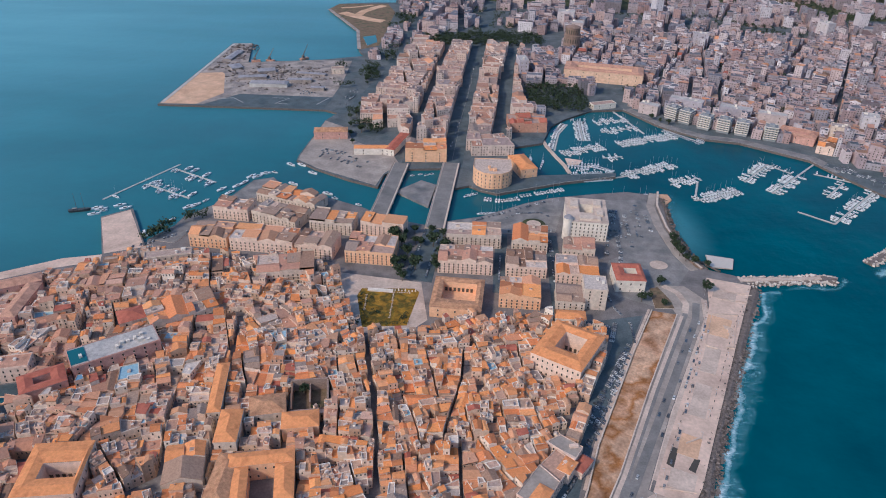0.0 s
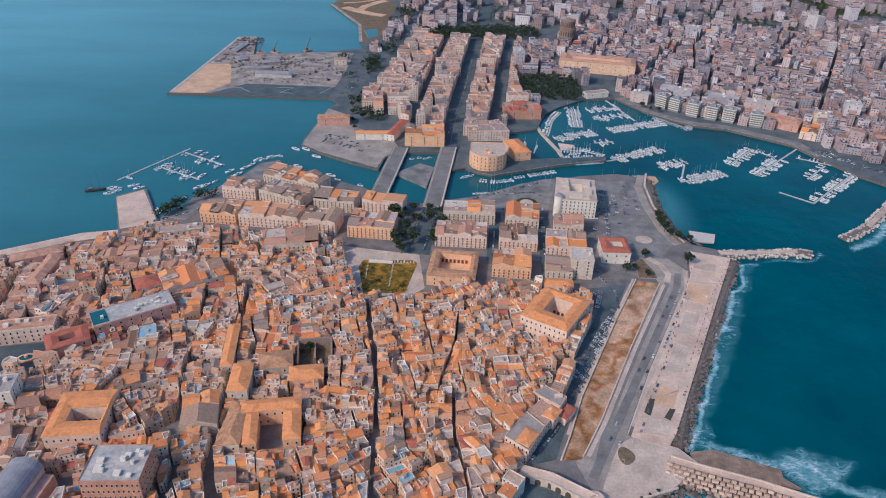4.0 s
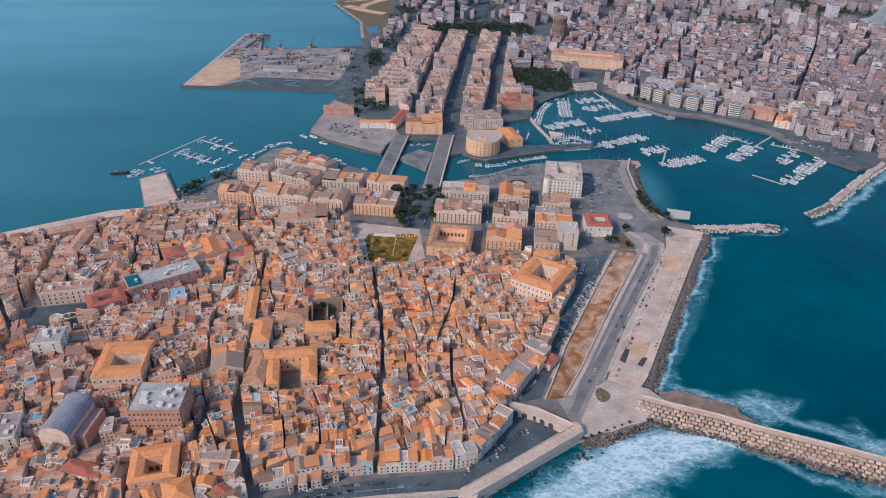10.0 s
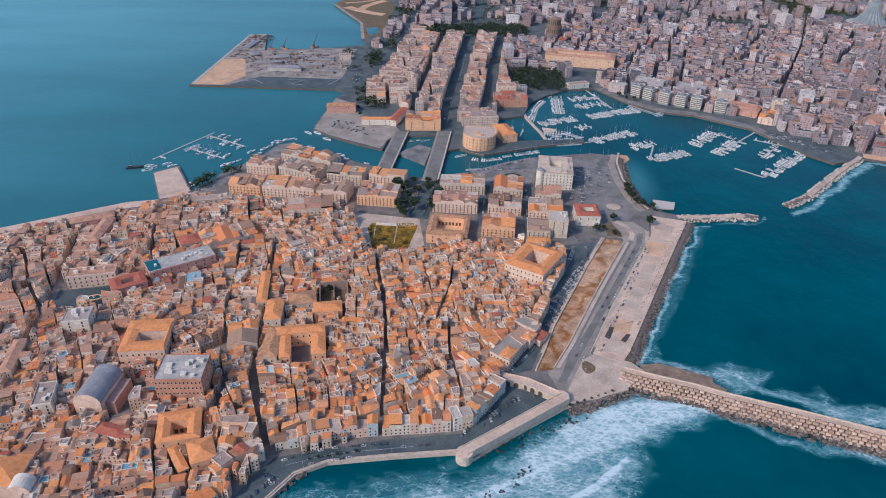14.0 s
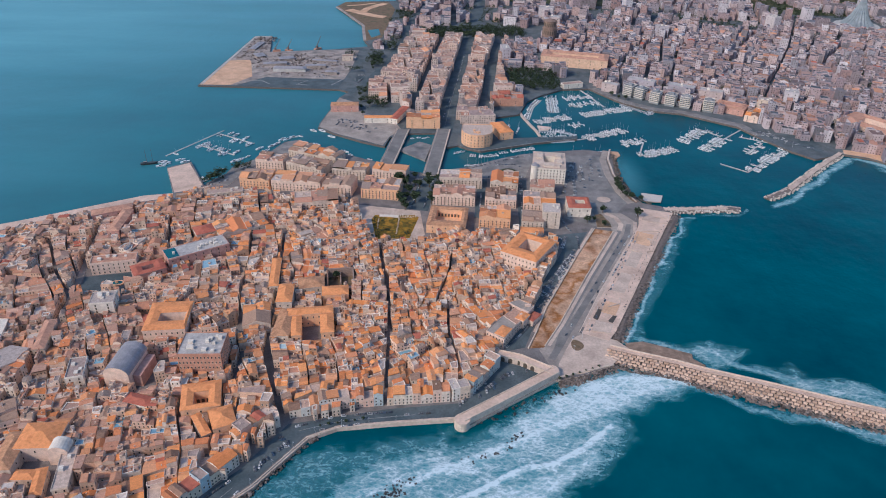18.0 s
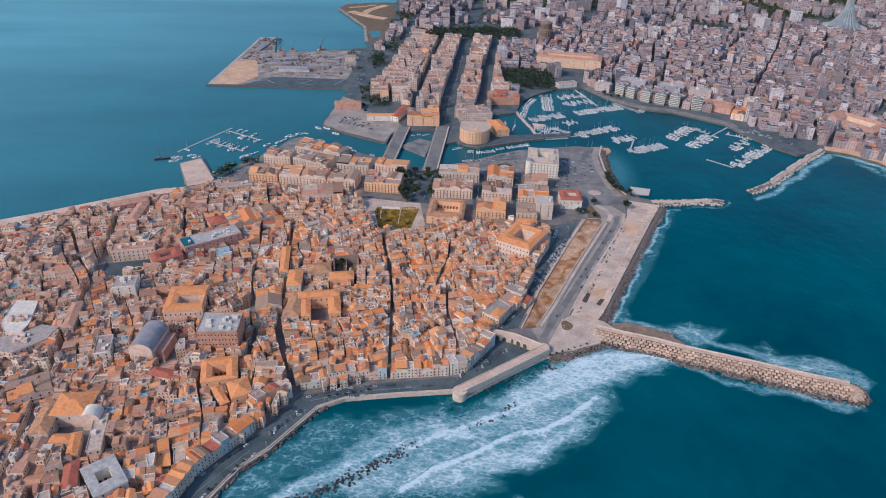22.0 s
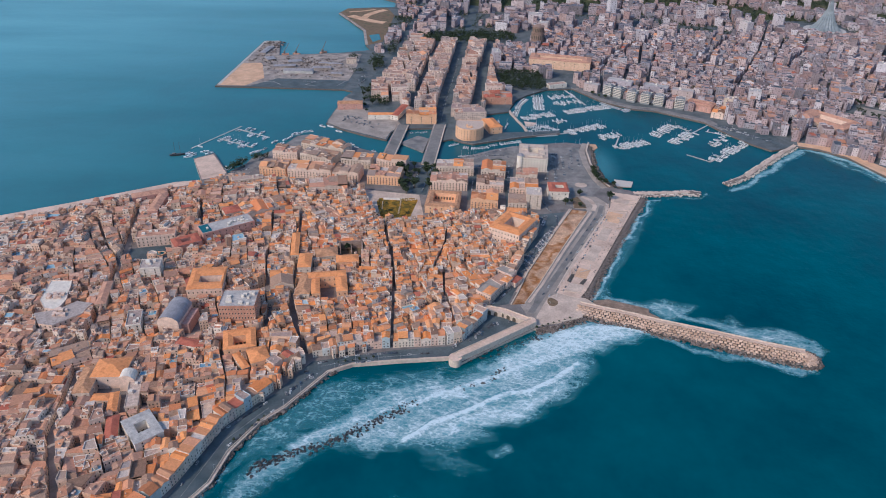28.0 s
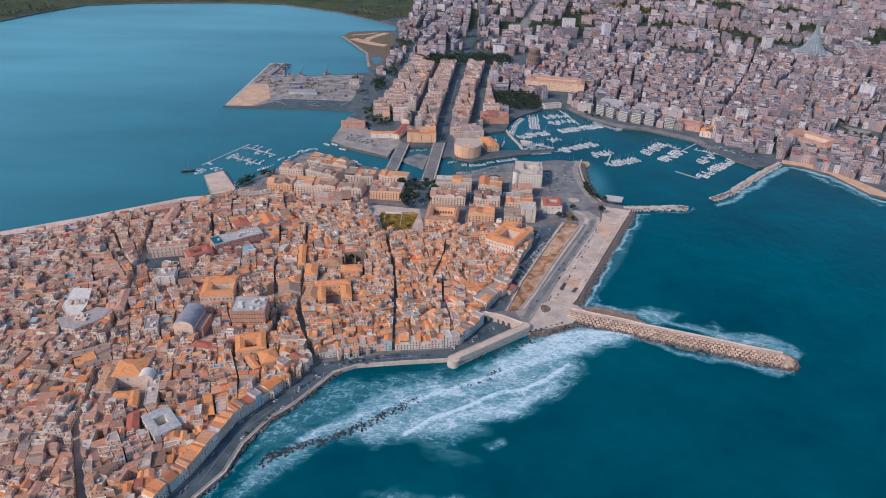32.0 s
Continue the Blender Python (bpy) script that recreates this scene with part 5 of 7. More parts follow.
for cell in grid_cells(TOWN, 190, 14):
    pieces = []
    parcels(cell, rng, 72 if centre(cell)[0] > -190 else 112, 1000, 1.75, pieces)
    for p in pieces:
        if not all(inside(TOWN, *q) for q in [centre(p)]):
            continue
        p = tidy(free_lot(bend(p), STREETS))
        if len(p) < 3 or abs(area(p)) < 14 or blocked(p, STREETS, 0.5):
            continue
        if not off_front(p):
            continue
        if not all(inside(TOWN, *q) for q in p):
            c = centre(p)
            p = [(c[0] + (q[0] - c[0]) * 0.7, c[1] + (q[1] - c[1]) * 0.7) for q in p]
        if rng.random() < 0.06:
            continue
        lots.append((ccw(p), rng.uniform(5.5, 11.5) + (rng.uniform(2.5, 5) if rng.random() < 0.22 else 0)))
for p, h in lots:
    mark(p, GZ + h)
FRONT = [(60, 540), (44, 502), (14, 462), (-43, 450), (-122, 430), (-149, 382), (-189, 333), (-206, 265), (-225, 215)]
lots.sort(key=lambda q: float(seg_dist(*centre(q[0]), FRONT)))
HOUSES = 285


def roof_kind(rng):
    k = rng.random()
    return ("gable" if k < 0.38 else "shed" if k < 0.68 else "flat"), (0 if rng.random() < 0.80 else 1 if rng.random() < 0.8 else 2)


rest_w, rest_r, rest_o = Mesh(), Mesh(), Mesh()
for i, (p, h) in enumerate(lots):
    kind, tone = roof_kind(rng)
    if i < HOUSES:
        cx, cy = centre(p)
        loc = [(x - cx, y - cy) for x, y in p]
        word = {"gable": "gabled tile roof", "shed": "sloping tile roof", "flat": "flat terrace roof"}[kind]
        t = thing("house", cx, cy, GZ, "narrow plastered town house with " + word, "house", "old town houses")
        w, r = Mesh(), Mesh()
        rim = 2 if rng.random() < 0.6 else 0
        w.tone = rng.uniform(0.1, 1)
        build_roof(w, r, loc, 0, h, kind, rng, 0, rim)
        front = any(p is q for q in front_lots)
        part("wall", w, [wall_front if front else wall_any, flat_any, rim_white], t)
        top = part("roof", r, [flat_any if kind == "flat" else (tile_any, old_any, red_roof)[tone]], t)
        for j, (x, y, z, a) in enumerate(sorted(window_spots(p, GZ, GZ + h, rng), key=lambda q: -math.cos(q[3]))[:6 if i < 150 else 1]):
            part("window", WINDOW, None, t, at=(x - cx, y - cy, z - GZ), turn=a)
        if rng.random() < 0.25:
            q = Mesh()
            q.box(rng.uniform(-1, 1), rng.uniform(-1, 1), h, 0.7, 0.7, rng.uniform(1.6, 2.6), rng.uniform(0, 90))
            part("chimney", q, [wall_any], top)
        continue
    cx, cy = centre(p)
    faded = tone == 0 and noise.noise((cx / 90, cy / 90, 1.7)) * 0.9 + (-cx - 290) / 320 + rng.uniform(-.5, .5) > 0
    bits = split_lot(p, rng) if abs(area(p)) > 42 and rng.random() < 0.62 else [p]
    base, top_h = rng.random(), h
    for b, q in enumerate(bits):
        if b:
            kind = rng.choice(("flat", "flat", "shed", "gable"))
            h = max(3.6, top_h + rng.choice((-3.4, -2.6, -1.2, 1.4, 2.8)))
        rest_w.tone = min(1, max(0.002, base + rng.uniform(-.06, .06)))
        rest_r.tone = rng.uniform(0.002, 1)
        rim = 2 if rng.random() < 0.34 else 0
        slot = (5 if rng.random() < 0.07 else 0) if kind == "flat" else 4 if faded else tone + 1
        build_roof(rest_w, rest_r, q, GZ, GZ + h, kind, rng, slot, rim)
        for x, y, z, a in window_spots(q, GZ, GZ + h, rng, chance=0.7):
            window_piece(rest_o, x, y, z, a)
        qx, qy = centre(q)
        if kind == "flat":
            for _ in range(rng.choice((0, 1, 1, 2))):
                rest_w.tone = rng.uniform(0.2, 1)
                rest_w.box(qx + rng.uniform(-1.6, 1.6), qy + rng.uniform(-1.6, 1.6), GZ + h, rng.uniform(1.2, 3.4), rng.uniform(1.2, 2.8), rng.uniform(0.9, 2.7), rng.uniform(0, 90), 0, 1)
        elif rng.random() < 0.45:
            rest_w.box(qx + rng.uniform(-2, 2), qy + rng.uniform(-2, 2), GZ + h - 0.3, 0.8, 0.8, 2.6, rng.uniform(0, 90), 0, 0)
tw = solid("old_town", rest_w, [house_wall, roof_flat, rim_white], "crowded old town houses of beige plaster", "houses", kind="stuff")
for nm, mm, mats in (("roofs", rest_r, [roof_flat, roof_tile, old_roof, red_roof, roof_faded, awning_blue]), ("window_openings", rest_o, [dark_recess])):
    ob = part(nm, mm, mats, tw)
    ob["kind"] = "stuff"

# ---- mainland rows ----
MSTREETS = [(AVE, 30), (AVE2, 22), (AVE0, 20), (AVEM, 13), ([(275, 1400), (420, 1330), (600, 1200), (700, 1080)], 7), ([(300, 1330), (500, 1700), (640, 2000)], 6),
            ([(520, 1150), (760, 1600), (900, 1900)], 5), ([(150, 1700), (500, 1640), (900, 1400), (1300, 1200)], 7), ([(231, 2030), (290, 2330), (358, 2625)], 30),
            ([(640, 1060), (900, 1300), (1150, 1600)], 5)]
greens = []
SQUARES += [rect(60, 1690, 230, 92, 8), rect(165, 1345, 96, 120, 0), rect(1040, 1858, 150, 150), rect(822, 1185, 90, 100, -40)]
zones = [([(112, 1270), (140, 1262), (205, 1345), (245, 1385), (180, 1440), (175, 1500), (200, 1580), (140, 1640), (122, 1480)], 40, 5, 240, 1500, 7, 10, 18, "station"),
         ([(-140, 1240), (-40, 1130), (60, 1110), (110, 1250), (135, 1660), (-70, 1660), (-105, 1500)], 64, 5, 520, 3600, 6, 12.5, 16.5, "avenue"),
         ([(270, 1330), (330, 1265), (420, 1215), (500, 1160), (530, 1110), (600, 1050), (700, 960), (760, 900), (1000, 820), (1500, 800), (1900, 1500), (1500, 1900), (900, 1760), (250, 1780), (190, 1560), (340, 1440)], 70, -24, 170, 1500, 7.5, 8, 20, "quarter"),
         ([(-60, 1700), (250, 1780), (900, 1760), (1500, 1900), (2100, 1900), (2300, 2900), (-100, 2900), (-110, 2150), (-60, 2000)], 95, -12, 360, 1500, 14, 10, 25, "outskirts"),
         ([(-165, 1545), (-112, 1545), (-72, 1700), (-62, 2000), (-100, 2200), (-145, 2110), (-130, 1990), (-135, 1650)], 60, -6, 200, 1500, 8, 6, 13, "west")]
for zone, cell, turn, lot, block, street, h0, h1, nm in zones:
    w, r, o = Mesh(), Mesh(), Mesh()
    for c in grid_cells(zone, cell * 2.6, turn):
        pieces = []
        parcels(c, rng, lot, block, street, pieces)
        for p in pieces:
            if not inside(zone, *centre(p)):
                continue
            p = tidy(free_lot(p, MSTREETS))
            if len(p) < 3 or abs(area(p)) < 30 or blocked(p, MSTREETS, 1.0):
                continue
            if nm in ("outskirts", "west") and noise.noise((centre(p)[0] / 160, centre(p)[1] / 160, 3)) > 0.09:
                greens.append(centre(p))
                continue
            if nm == "quarter" and rng.random() < 0.06:
                greens.append(centre(p))
                continue
            p = ccw(p)
            h = rng.uniform(h0, h1) * (1.6 if rng.random() < 0.09 else 1)
            kind, tone = roof_kind(rng)
            if rng.random() < (0.72 if nm == "avenue" else 0.78):
                kind = "flat"
            if nm == "outskirts":
                kind = "flat"
            if max(math.dist(p[k - 1], p[k]) for k in range(len(p))) > (30 if nm == "avenue" else 40):
                kind = "flat"
            mark(p, GZ + h)
            w.tone, r.tone = rng.uniform(0.002, 1), rng.uniform(0.002, 1)
            build_roof(w, r, p, GZ, GZ + h, kind, rng, 0 if kind == "flat" else tone + 1)
            if centre(p)[1] < 2250:
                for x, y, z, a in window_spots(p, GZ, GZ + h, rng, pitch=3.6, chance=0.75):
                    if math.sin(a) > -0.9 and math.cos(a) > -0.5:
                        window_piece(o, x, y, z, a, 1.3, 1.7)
            for _ in range((rng.choice((1, 2, 3)) if nm == "avenue" else rng.choice((0, 1, 1, 2))) if kind == "flat" else 0):
                w.tone = rng.uniform(0.1, 1)
                cx, cy = centre(p)
                w.box(cx + rng.uniform(-4, 4), cy + rng.uniform(-4, 4), GZ + h, rng.uniform(1.5, 4.5), rng.uniform(1.5, 4), rng.uniform(2, 3.2), rng.uniform(0, 90), 0, 1)
    ob = solid("town_" + nm, w, [avenue_wall, avenue_roof] if nm == "avenue" else [town_wall_hazy, town_roof_hazy], "densely packed pinkish-beige blocks of flats", "houses", kind="stuff")
    part("roofs", r, [avenue_roof if nm == "avenue" else town_roof_hazy, roof_faded, old_roof, red_roof], ob)["kind"] = "stuff"
    if o.f:
        part("window_openings", o, [dark_recess], ob)["kind"] = "stuff"


# ---- breakwaters and shore rock ----
def mound(name, line, w0, w1, z0, z1, mat, label):
    m = Mesh()
    lo, hi = ribbon(line, w0), ribbon(line, w1)
    n = len(lo)
    vs = [(x, y, z0) for x, y in lo] + [(x, y, z1) for x, y in hi]
    m.shell(vs, [(i, (i + 1) % n, n + (i + 1) % n, n + i) for i in range(n)] + [tuple(range(n, 2 * n))], [0] * (n + 1))
    return solid(name, m, mat, label, "breakwater", kind="structure")


def boulder(m, x, y, z, sx, sy, sz, rng, k=0, rough=0.22):
    """An uneven block: a box with its corners pushed about, turned at random."""
    c = Euler((rng.uniform(-.5, .5), rng.uniform(-.5, .5), rng.uniform(0, 6.3))).to_matrix()
    vs = []
    for a in (-1, 1):
        for b in (-1, 1):
            for d in (-1, 1):
                v = c @ Vector((a * sx / 2 * rng.uniform(1 - rough, 1 + rough), b * sy / 2 * rng.uniform(1 - rough, 1 + rough), d * sz / 2 * rng.uniform(1 - rough, 1 + rough)))
                vs.append((x + v.x, y + v.y, z + v.z))
    m.shell(vs, [(0, 1, 3, 2), (4, 6, 7, 5), (0, 4, 5, 1), (2, 3, 7, 6), (0, 2, 6, 4), (1, 5, 7, 3)], [k] * 6)


def offset(line, d):
    r = ribbon(line, 2 * abs(d))
    n = len(line)
    return r[:n] if d > 0 else r[n:][::-1]


rng = random.Random(11)
BREAK = [(158, 532), (179, 524), (215, 512), (241, 501), (291, 484), (340, 466), (376, 454)]
core = Mesh()
SECTION = [(-13, -5.0), (-6.5, 3.6), (0.6, 4.0), (13.5, 1.0), (24, -5.0)]
rails = [[(x, y, z) for x, y in offset(BREAK, d)] for d, z in SECTION]
for lo, hi in zip(rails, rails[1:]):
    for a in range(len(BREAK) - 1):
        core.face([lo[a], hi[a], hi[a + 1], lo[a + 1]])
core.face([r[-1] for r in rails]), core.face([r[0] for r in rails][::-1])
bw = solid("breakwater", core, rock_dark, "long breakwater of pale concrete blocks on dark rubble", "breakwater", kind="structure")
m = Mesh()
m.prism(ccw(ribbon(offset(BREAK, -2.2), 4.0)), 3.2, 5.0, 0, 0)
part("walkway", m, pave_pink, bw, "narrow pale paved walkway")
m = Mesh()
m.prism(ccw(ribbon(offset(BREAK, -4.6), 0.9)), 2.5, 6.0, 0, 0)
part("parapet", m, stone_pale, bw, "low pale parapet")
blocks = []
for k in range(4):
    q = Mesh()
    boulder(q, 0, 0, 0, 3.2, 2.6, 2.2, random.Random(k + 40), 0, 0.06)
    blocks.append(q.data("block", [block_stone]))
for k, b in enumerate(blocks):
    r = random.Random(k + 3)
    for i, v in enumerate(b.vertices):
        a = [-1, 1]
        v.co = (a[i // 4] * r.uniform(1.75, 2.0), a[i // 2 % 2] * r.uniform(1.18, 1.34), a[i % 2] * r.uniform(0.95, 1.15))
loose, dark = Mesh(), Mesh()
for r, (d, z) in enumerate(((2.2, 4.5), (5.6, 3.8), (9.0, 3.0), (12.3, 2.2), (15.0, 1.3))):
    for i, (x, y, a) in enumerate(along(offset(BREAK, d), 4.7, 2.3 * (r % 2))):
        if r < 4:
            ob = part("block", blocks[rng.randrange(4)], None, bw, at=(x + rng.uniform(-.3, .3), y + rng.uniform(-.3, .3), z + rng.uniform(-.35, .35)), turn=a + rng.uniform(-.14, .14))
            ob.rotation_euler = (-0.23 + rng.uniform(-.12, .12), rng.uniform(-.1, .1), ob.rotation_euler[2])
            ob.scale = (rng.uniform(0.75, 1.1), rng.uniform(0.85, 1.05), 1)
        else:
            boulder(loose, x + rng.uniform(-.5, .5), y + rng.uniform(-.5, .5), z, rng.uniform(2.4, 3.6), rng.uniform(2, 3), rng.uniform(1.8, 2.6), rng, 0, 0.14)
for x, y, a in along(offset(BREAK, 16), 1.1):
    for _ in range(2):
        d = rng.uniform(-1.5, 6.5)
        boulder(dark, x + math.sin(a) * d + rng.uniform(-1, 1), y - math.cos(a) * d, 1.2 - d * 0.3, rng.uniform(1.6, 3.4), rng.uniform(1.5, 2.8), rng.uniform(1.3, 2.2), rng)
for x, y, a in along(offset(BREAK, -7.5), 1.3, 70):
    boulder(dark, x + rng.uniform(-1, 1), y + rng.uniform(-2, 1), 0.9, rng.uniform(1.4, 3), rng.uniform(1.2, 2.4), rng.uniform(1.2, 2.2), rng)
for i in range(170):
    a = rng.uniform(-2.0, 1.9)
    r = rng.uniform(1, 16)
    boulder(loose if r < 11 else dark, 375 + r * math.cos(a), 448 + r * math.sin(a), 4.9 - r * 0.3, rng.uniform(2, 3.6), rng.uniform(2, 3), rng.uniform(1.6, 2.6), rng)
part("rubble", loose, rock_pale, bw)["kind"] = "stuff"
part("dark_rubble", dark, rock_dark, bw, "dark wet rubble at the waterline")["kind"] = "stuff"
m = Mesh()
m.prism(ccw([(176, 544), (193, 547), (235, 530), (234, 523), (243, 514), (218, 519), (176, 533)]), -4, 2.0, 0, 0)
solid("rock_shelf", m, shelf_brown, "flat brown rock shelf behind the breakwater", "rock", kind="structure")

mo = mound("mole", [(280, 820), (330, 824), (372, 829), (383, 825)], 20, 9, -5, 2.6, rock_dark, "short rubble mole at the harbour mouth")
je = mound("jetty", [(608, 1024), (540, 958), (470, 886), (433, 861)], 17, 8, -5, 2.8, rock_dark, "long pale harbour jetty")
for ob, line, w in ((mo, [(284, 820), (330, 824), (368, 828)], 5), (je, [(606, 1022), (540, 958), (474, 889)], 6)):
    m = Mesh()
    m.prism(ccw(ribbon(line, w)), 1, 3.6, 0, 0)
    part("walkway", m, pave_pale, ob)
rub = Mesh()
for line, wid, step, zt in (([(280, 820), (330, 824), (372, 829), (384, 825)], 8.5, 1.6, 2.8), ([(608, 1024), (540, 958), (470, 886), (432, 860)], 6.6, 1.7, 2.7)):
    for x, y, a in along(line, step):
        for s in (-1, 1):
            d = rng.uniform(0.35, 1.1)
            boulder(rub, x - math.sin(a) * s * wid * d, y + math.cos(a) * s * wid * d, zt * (1.25 - d), rng.uniform(1.6, 3), rng.uniform(1.6, 2.6), rng.uniform(1.2, 2.2), rng)
solid("rubble_blocks", rub, rubble_pale, "pale boulders along the harbour jetties", "rock", kind="stuff")
mound("shore_bank", [(293, 806), (248, 718), (183, 588), (168, 550)], 30, 6, -6, 2.3, rock_dark, "dark sloping rock bank")
mound("harbour_bank", [(250, 1000), (243, 950), (243, 900), (249, 862), (258, 840)], 16, 4, -5, 2.0, rock_dark, "dark rubble bank below the harbour wall")
rub = Mesh()
for line, n, lo, hi, drop in (([(292, 812), (247, 722), (181, 590), (166, 550)], 1500, -0.5, 14, 0.24), ([(158, 511), (123, 494), (104, 489)], 330, 0, 9, 0.34), ([(268, 836), (252, 858), (246, 900), (246, 950), (252, 996)][::-1], 260, -4, 5, 0.4),
                              ([(-98, 416), (-104, 412), (-136, 363), (-155, 343), (-172, 309), (-180, 275), (-196, 249)], 260, 1, 4, 0.55)):
    for _ in range(n):
        d = rng.uniform(lo, hi)
        pts = offset(line, -max(d, 0.05))
        k = rng.randrange(len(pts) - 1)
        if n == 1500:
            k = rng.choice((0, 1, 1, 1, 1, 2))
        u = rng.random()
        x, y = pts[k][0] + (pts[k + 1][0] - pts[k][0]) * u, pts[k][1] + (pts[k + 1][1] - pts[k][1]) * u
        s = rng.uniform(0.7, 1.0) * (1.6 if rng.random() < 0.2 else 1)
        boulder(rub, x, y, 2.6 - max(d, 0) * drop, rng.uniform(1, 2.2) * s, rng.uniform(0.9, 2) * s, rng.uniform(0.8, 1.5) * s, rng)
solid("shore_rocks", rub, rock_dark, "dark and grey boulders on the shore bank", "rock", kind="stuff")
rub = Mesh()
for line, n, w in (([(-150, 296), (-126, 311), (-87, 328), (-58, 348), (-19, 379)], 260, 8), ([(30, 436), (70, 462), (110, 480)], 40, 8), ([(20, 398), (49, 406), (70, 428)], 30, 6), ([(-150, 285), (-126, 311)], 20, 4)):
    pts = along(line, 1.0)
    for _ in range(n):
        x, y, a = rng.choice(pts)
        boulder(rub, x + rng.gauss(0, w / 2), y - abs(rng.gauss(0, w / 2)), 0.45, rng.uniform(1.0, 2.4), rng.uniform(0.9, 2.0), rng.uniform(0.9, 1.8), rng)
solid("sea_rocks", rub, rock_wet, "line of dark wet rocks in the surf", "rock", kind="stuff")

# ---- surf ----
def surf(name, x0, y0, x1, y1, step, patches, crests, label, warp=9.0):
    """A sheet of white water. patches: outline, soft edge, cover; crests: line, width landward, seaward, cover."""
    nx, ny = int((x1 - x0) / step) + 1, int((y1 - y0) / step) + 1
    gx, gy = np.meshgrid(np.linspace(x0, x1, nx), np.linspace(y0, y1, ny))
    wx, wy = np.zeros(gx.shape), np.zeros(gx.shape)
    for i in range(ny):
        for j in range(nx):
            v = noise.turbulence_vector((gx[i, j] / 38, gy[i, j] / 38, 1.3), 4, False)
            wx[i, j], wy[i, j] = v[0], v[1]
    px, py = gx + warp * wx, gy + warp * wy
    den, lift = np.zeros(gx.shape), np.zeros(gx.shape)
    for poly, edge, amp in patches:
        d = seg_dist(px, py, list(poly) + [poly[0]])
        hit = np.zeros(gx.shape, bool)
        for (ax, ay), (bx, by) in zip(poly, list(poly[1:]) + [poly[0]]):
            if ay != by:
                hit ^= ((ay > py) != (by > py)) & (px < (bx - ax) * (py - ay) / (by - ay) + ax)
        t = np.clip(np.where(hit, d, -d) / edge * 0.5 + 0.5, 0, 1)
        den = np.maximum(den, amp * t * t * (3 - 2 * t))
    qx, qy = gx + warp * 0.35 * wx, gy + warp * 0.35 * wy
    for line, near, far, amp in crests:
        d = seg_dist(qx, qy, line)
        best, side = np.full(gx.shape, 1e9), np.zeros(gx.shape)
        for (ax, ay), (bx, by) in zip(line, line[1:]):
            k = seg_dist(qx, qy, [(ax, ay), (bx, by)])
            cr = (bx - ax) * (qy - ay) - (by - ay) * (qx - ax)
            side = np.where(k < best, cr, side)
            best = np.minimum(best, k)
        w = np.where(side > 0, near, far)
        bump = np.exp(-(d / w) ** 2)
        den = np.maximum(den, amp * bump)
        lift = np.maximum(lift, amp * bump)
    z = 0.12 + np.clip(den, 0, 1) * 0.3 + lift * 0.9
    idx = np.arange(nx * ny).reshape(ny, nx)
    keep = den[:-1, :-1] > 0.005
    fs = np.stack([idx[:-1, :-1][keep], idx[:-1, 1:][keep], idx[1:, 1:][keep], idx[1:, :-1][keep]], 1)
    me = bpy.data.meshes.new(name)
    me.from_pydata(np.stack([gx.ravel(), gy.ravel(), z.ravel()], 1).tolist(), [], fs.tolist())
    at = me.attributes.new("cover", "FLOAT", "POINT")
    at.data.foreach_set("value", den.ravel().astype(np.float32))
    me.materials.append(foam_mat)
    me.polygons.foreach_set("use_smooth", [True] * len(fs))
    return tagged(new(name, me), label, "surf", kind="structure")


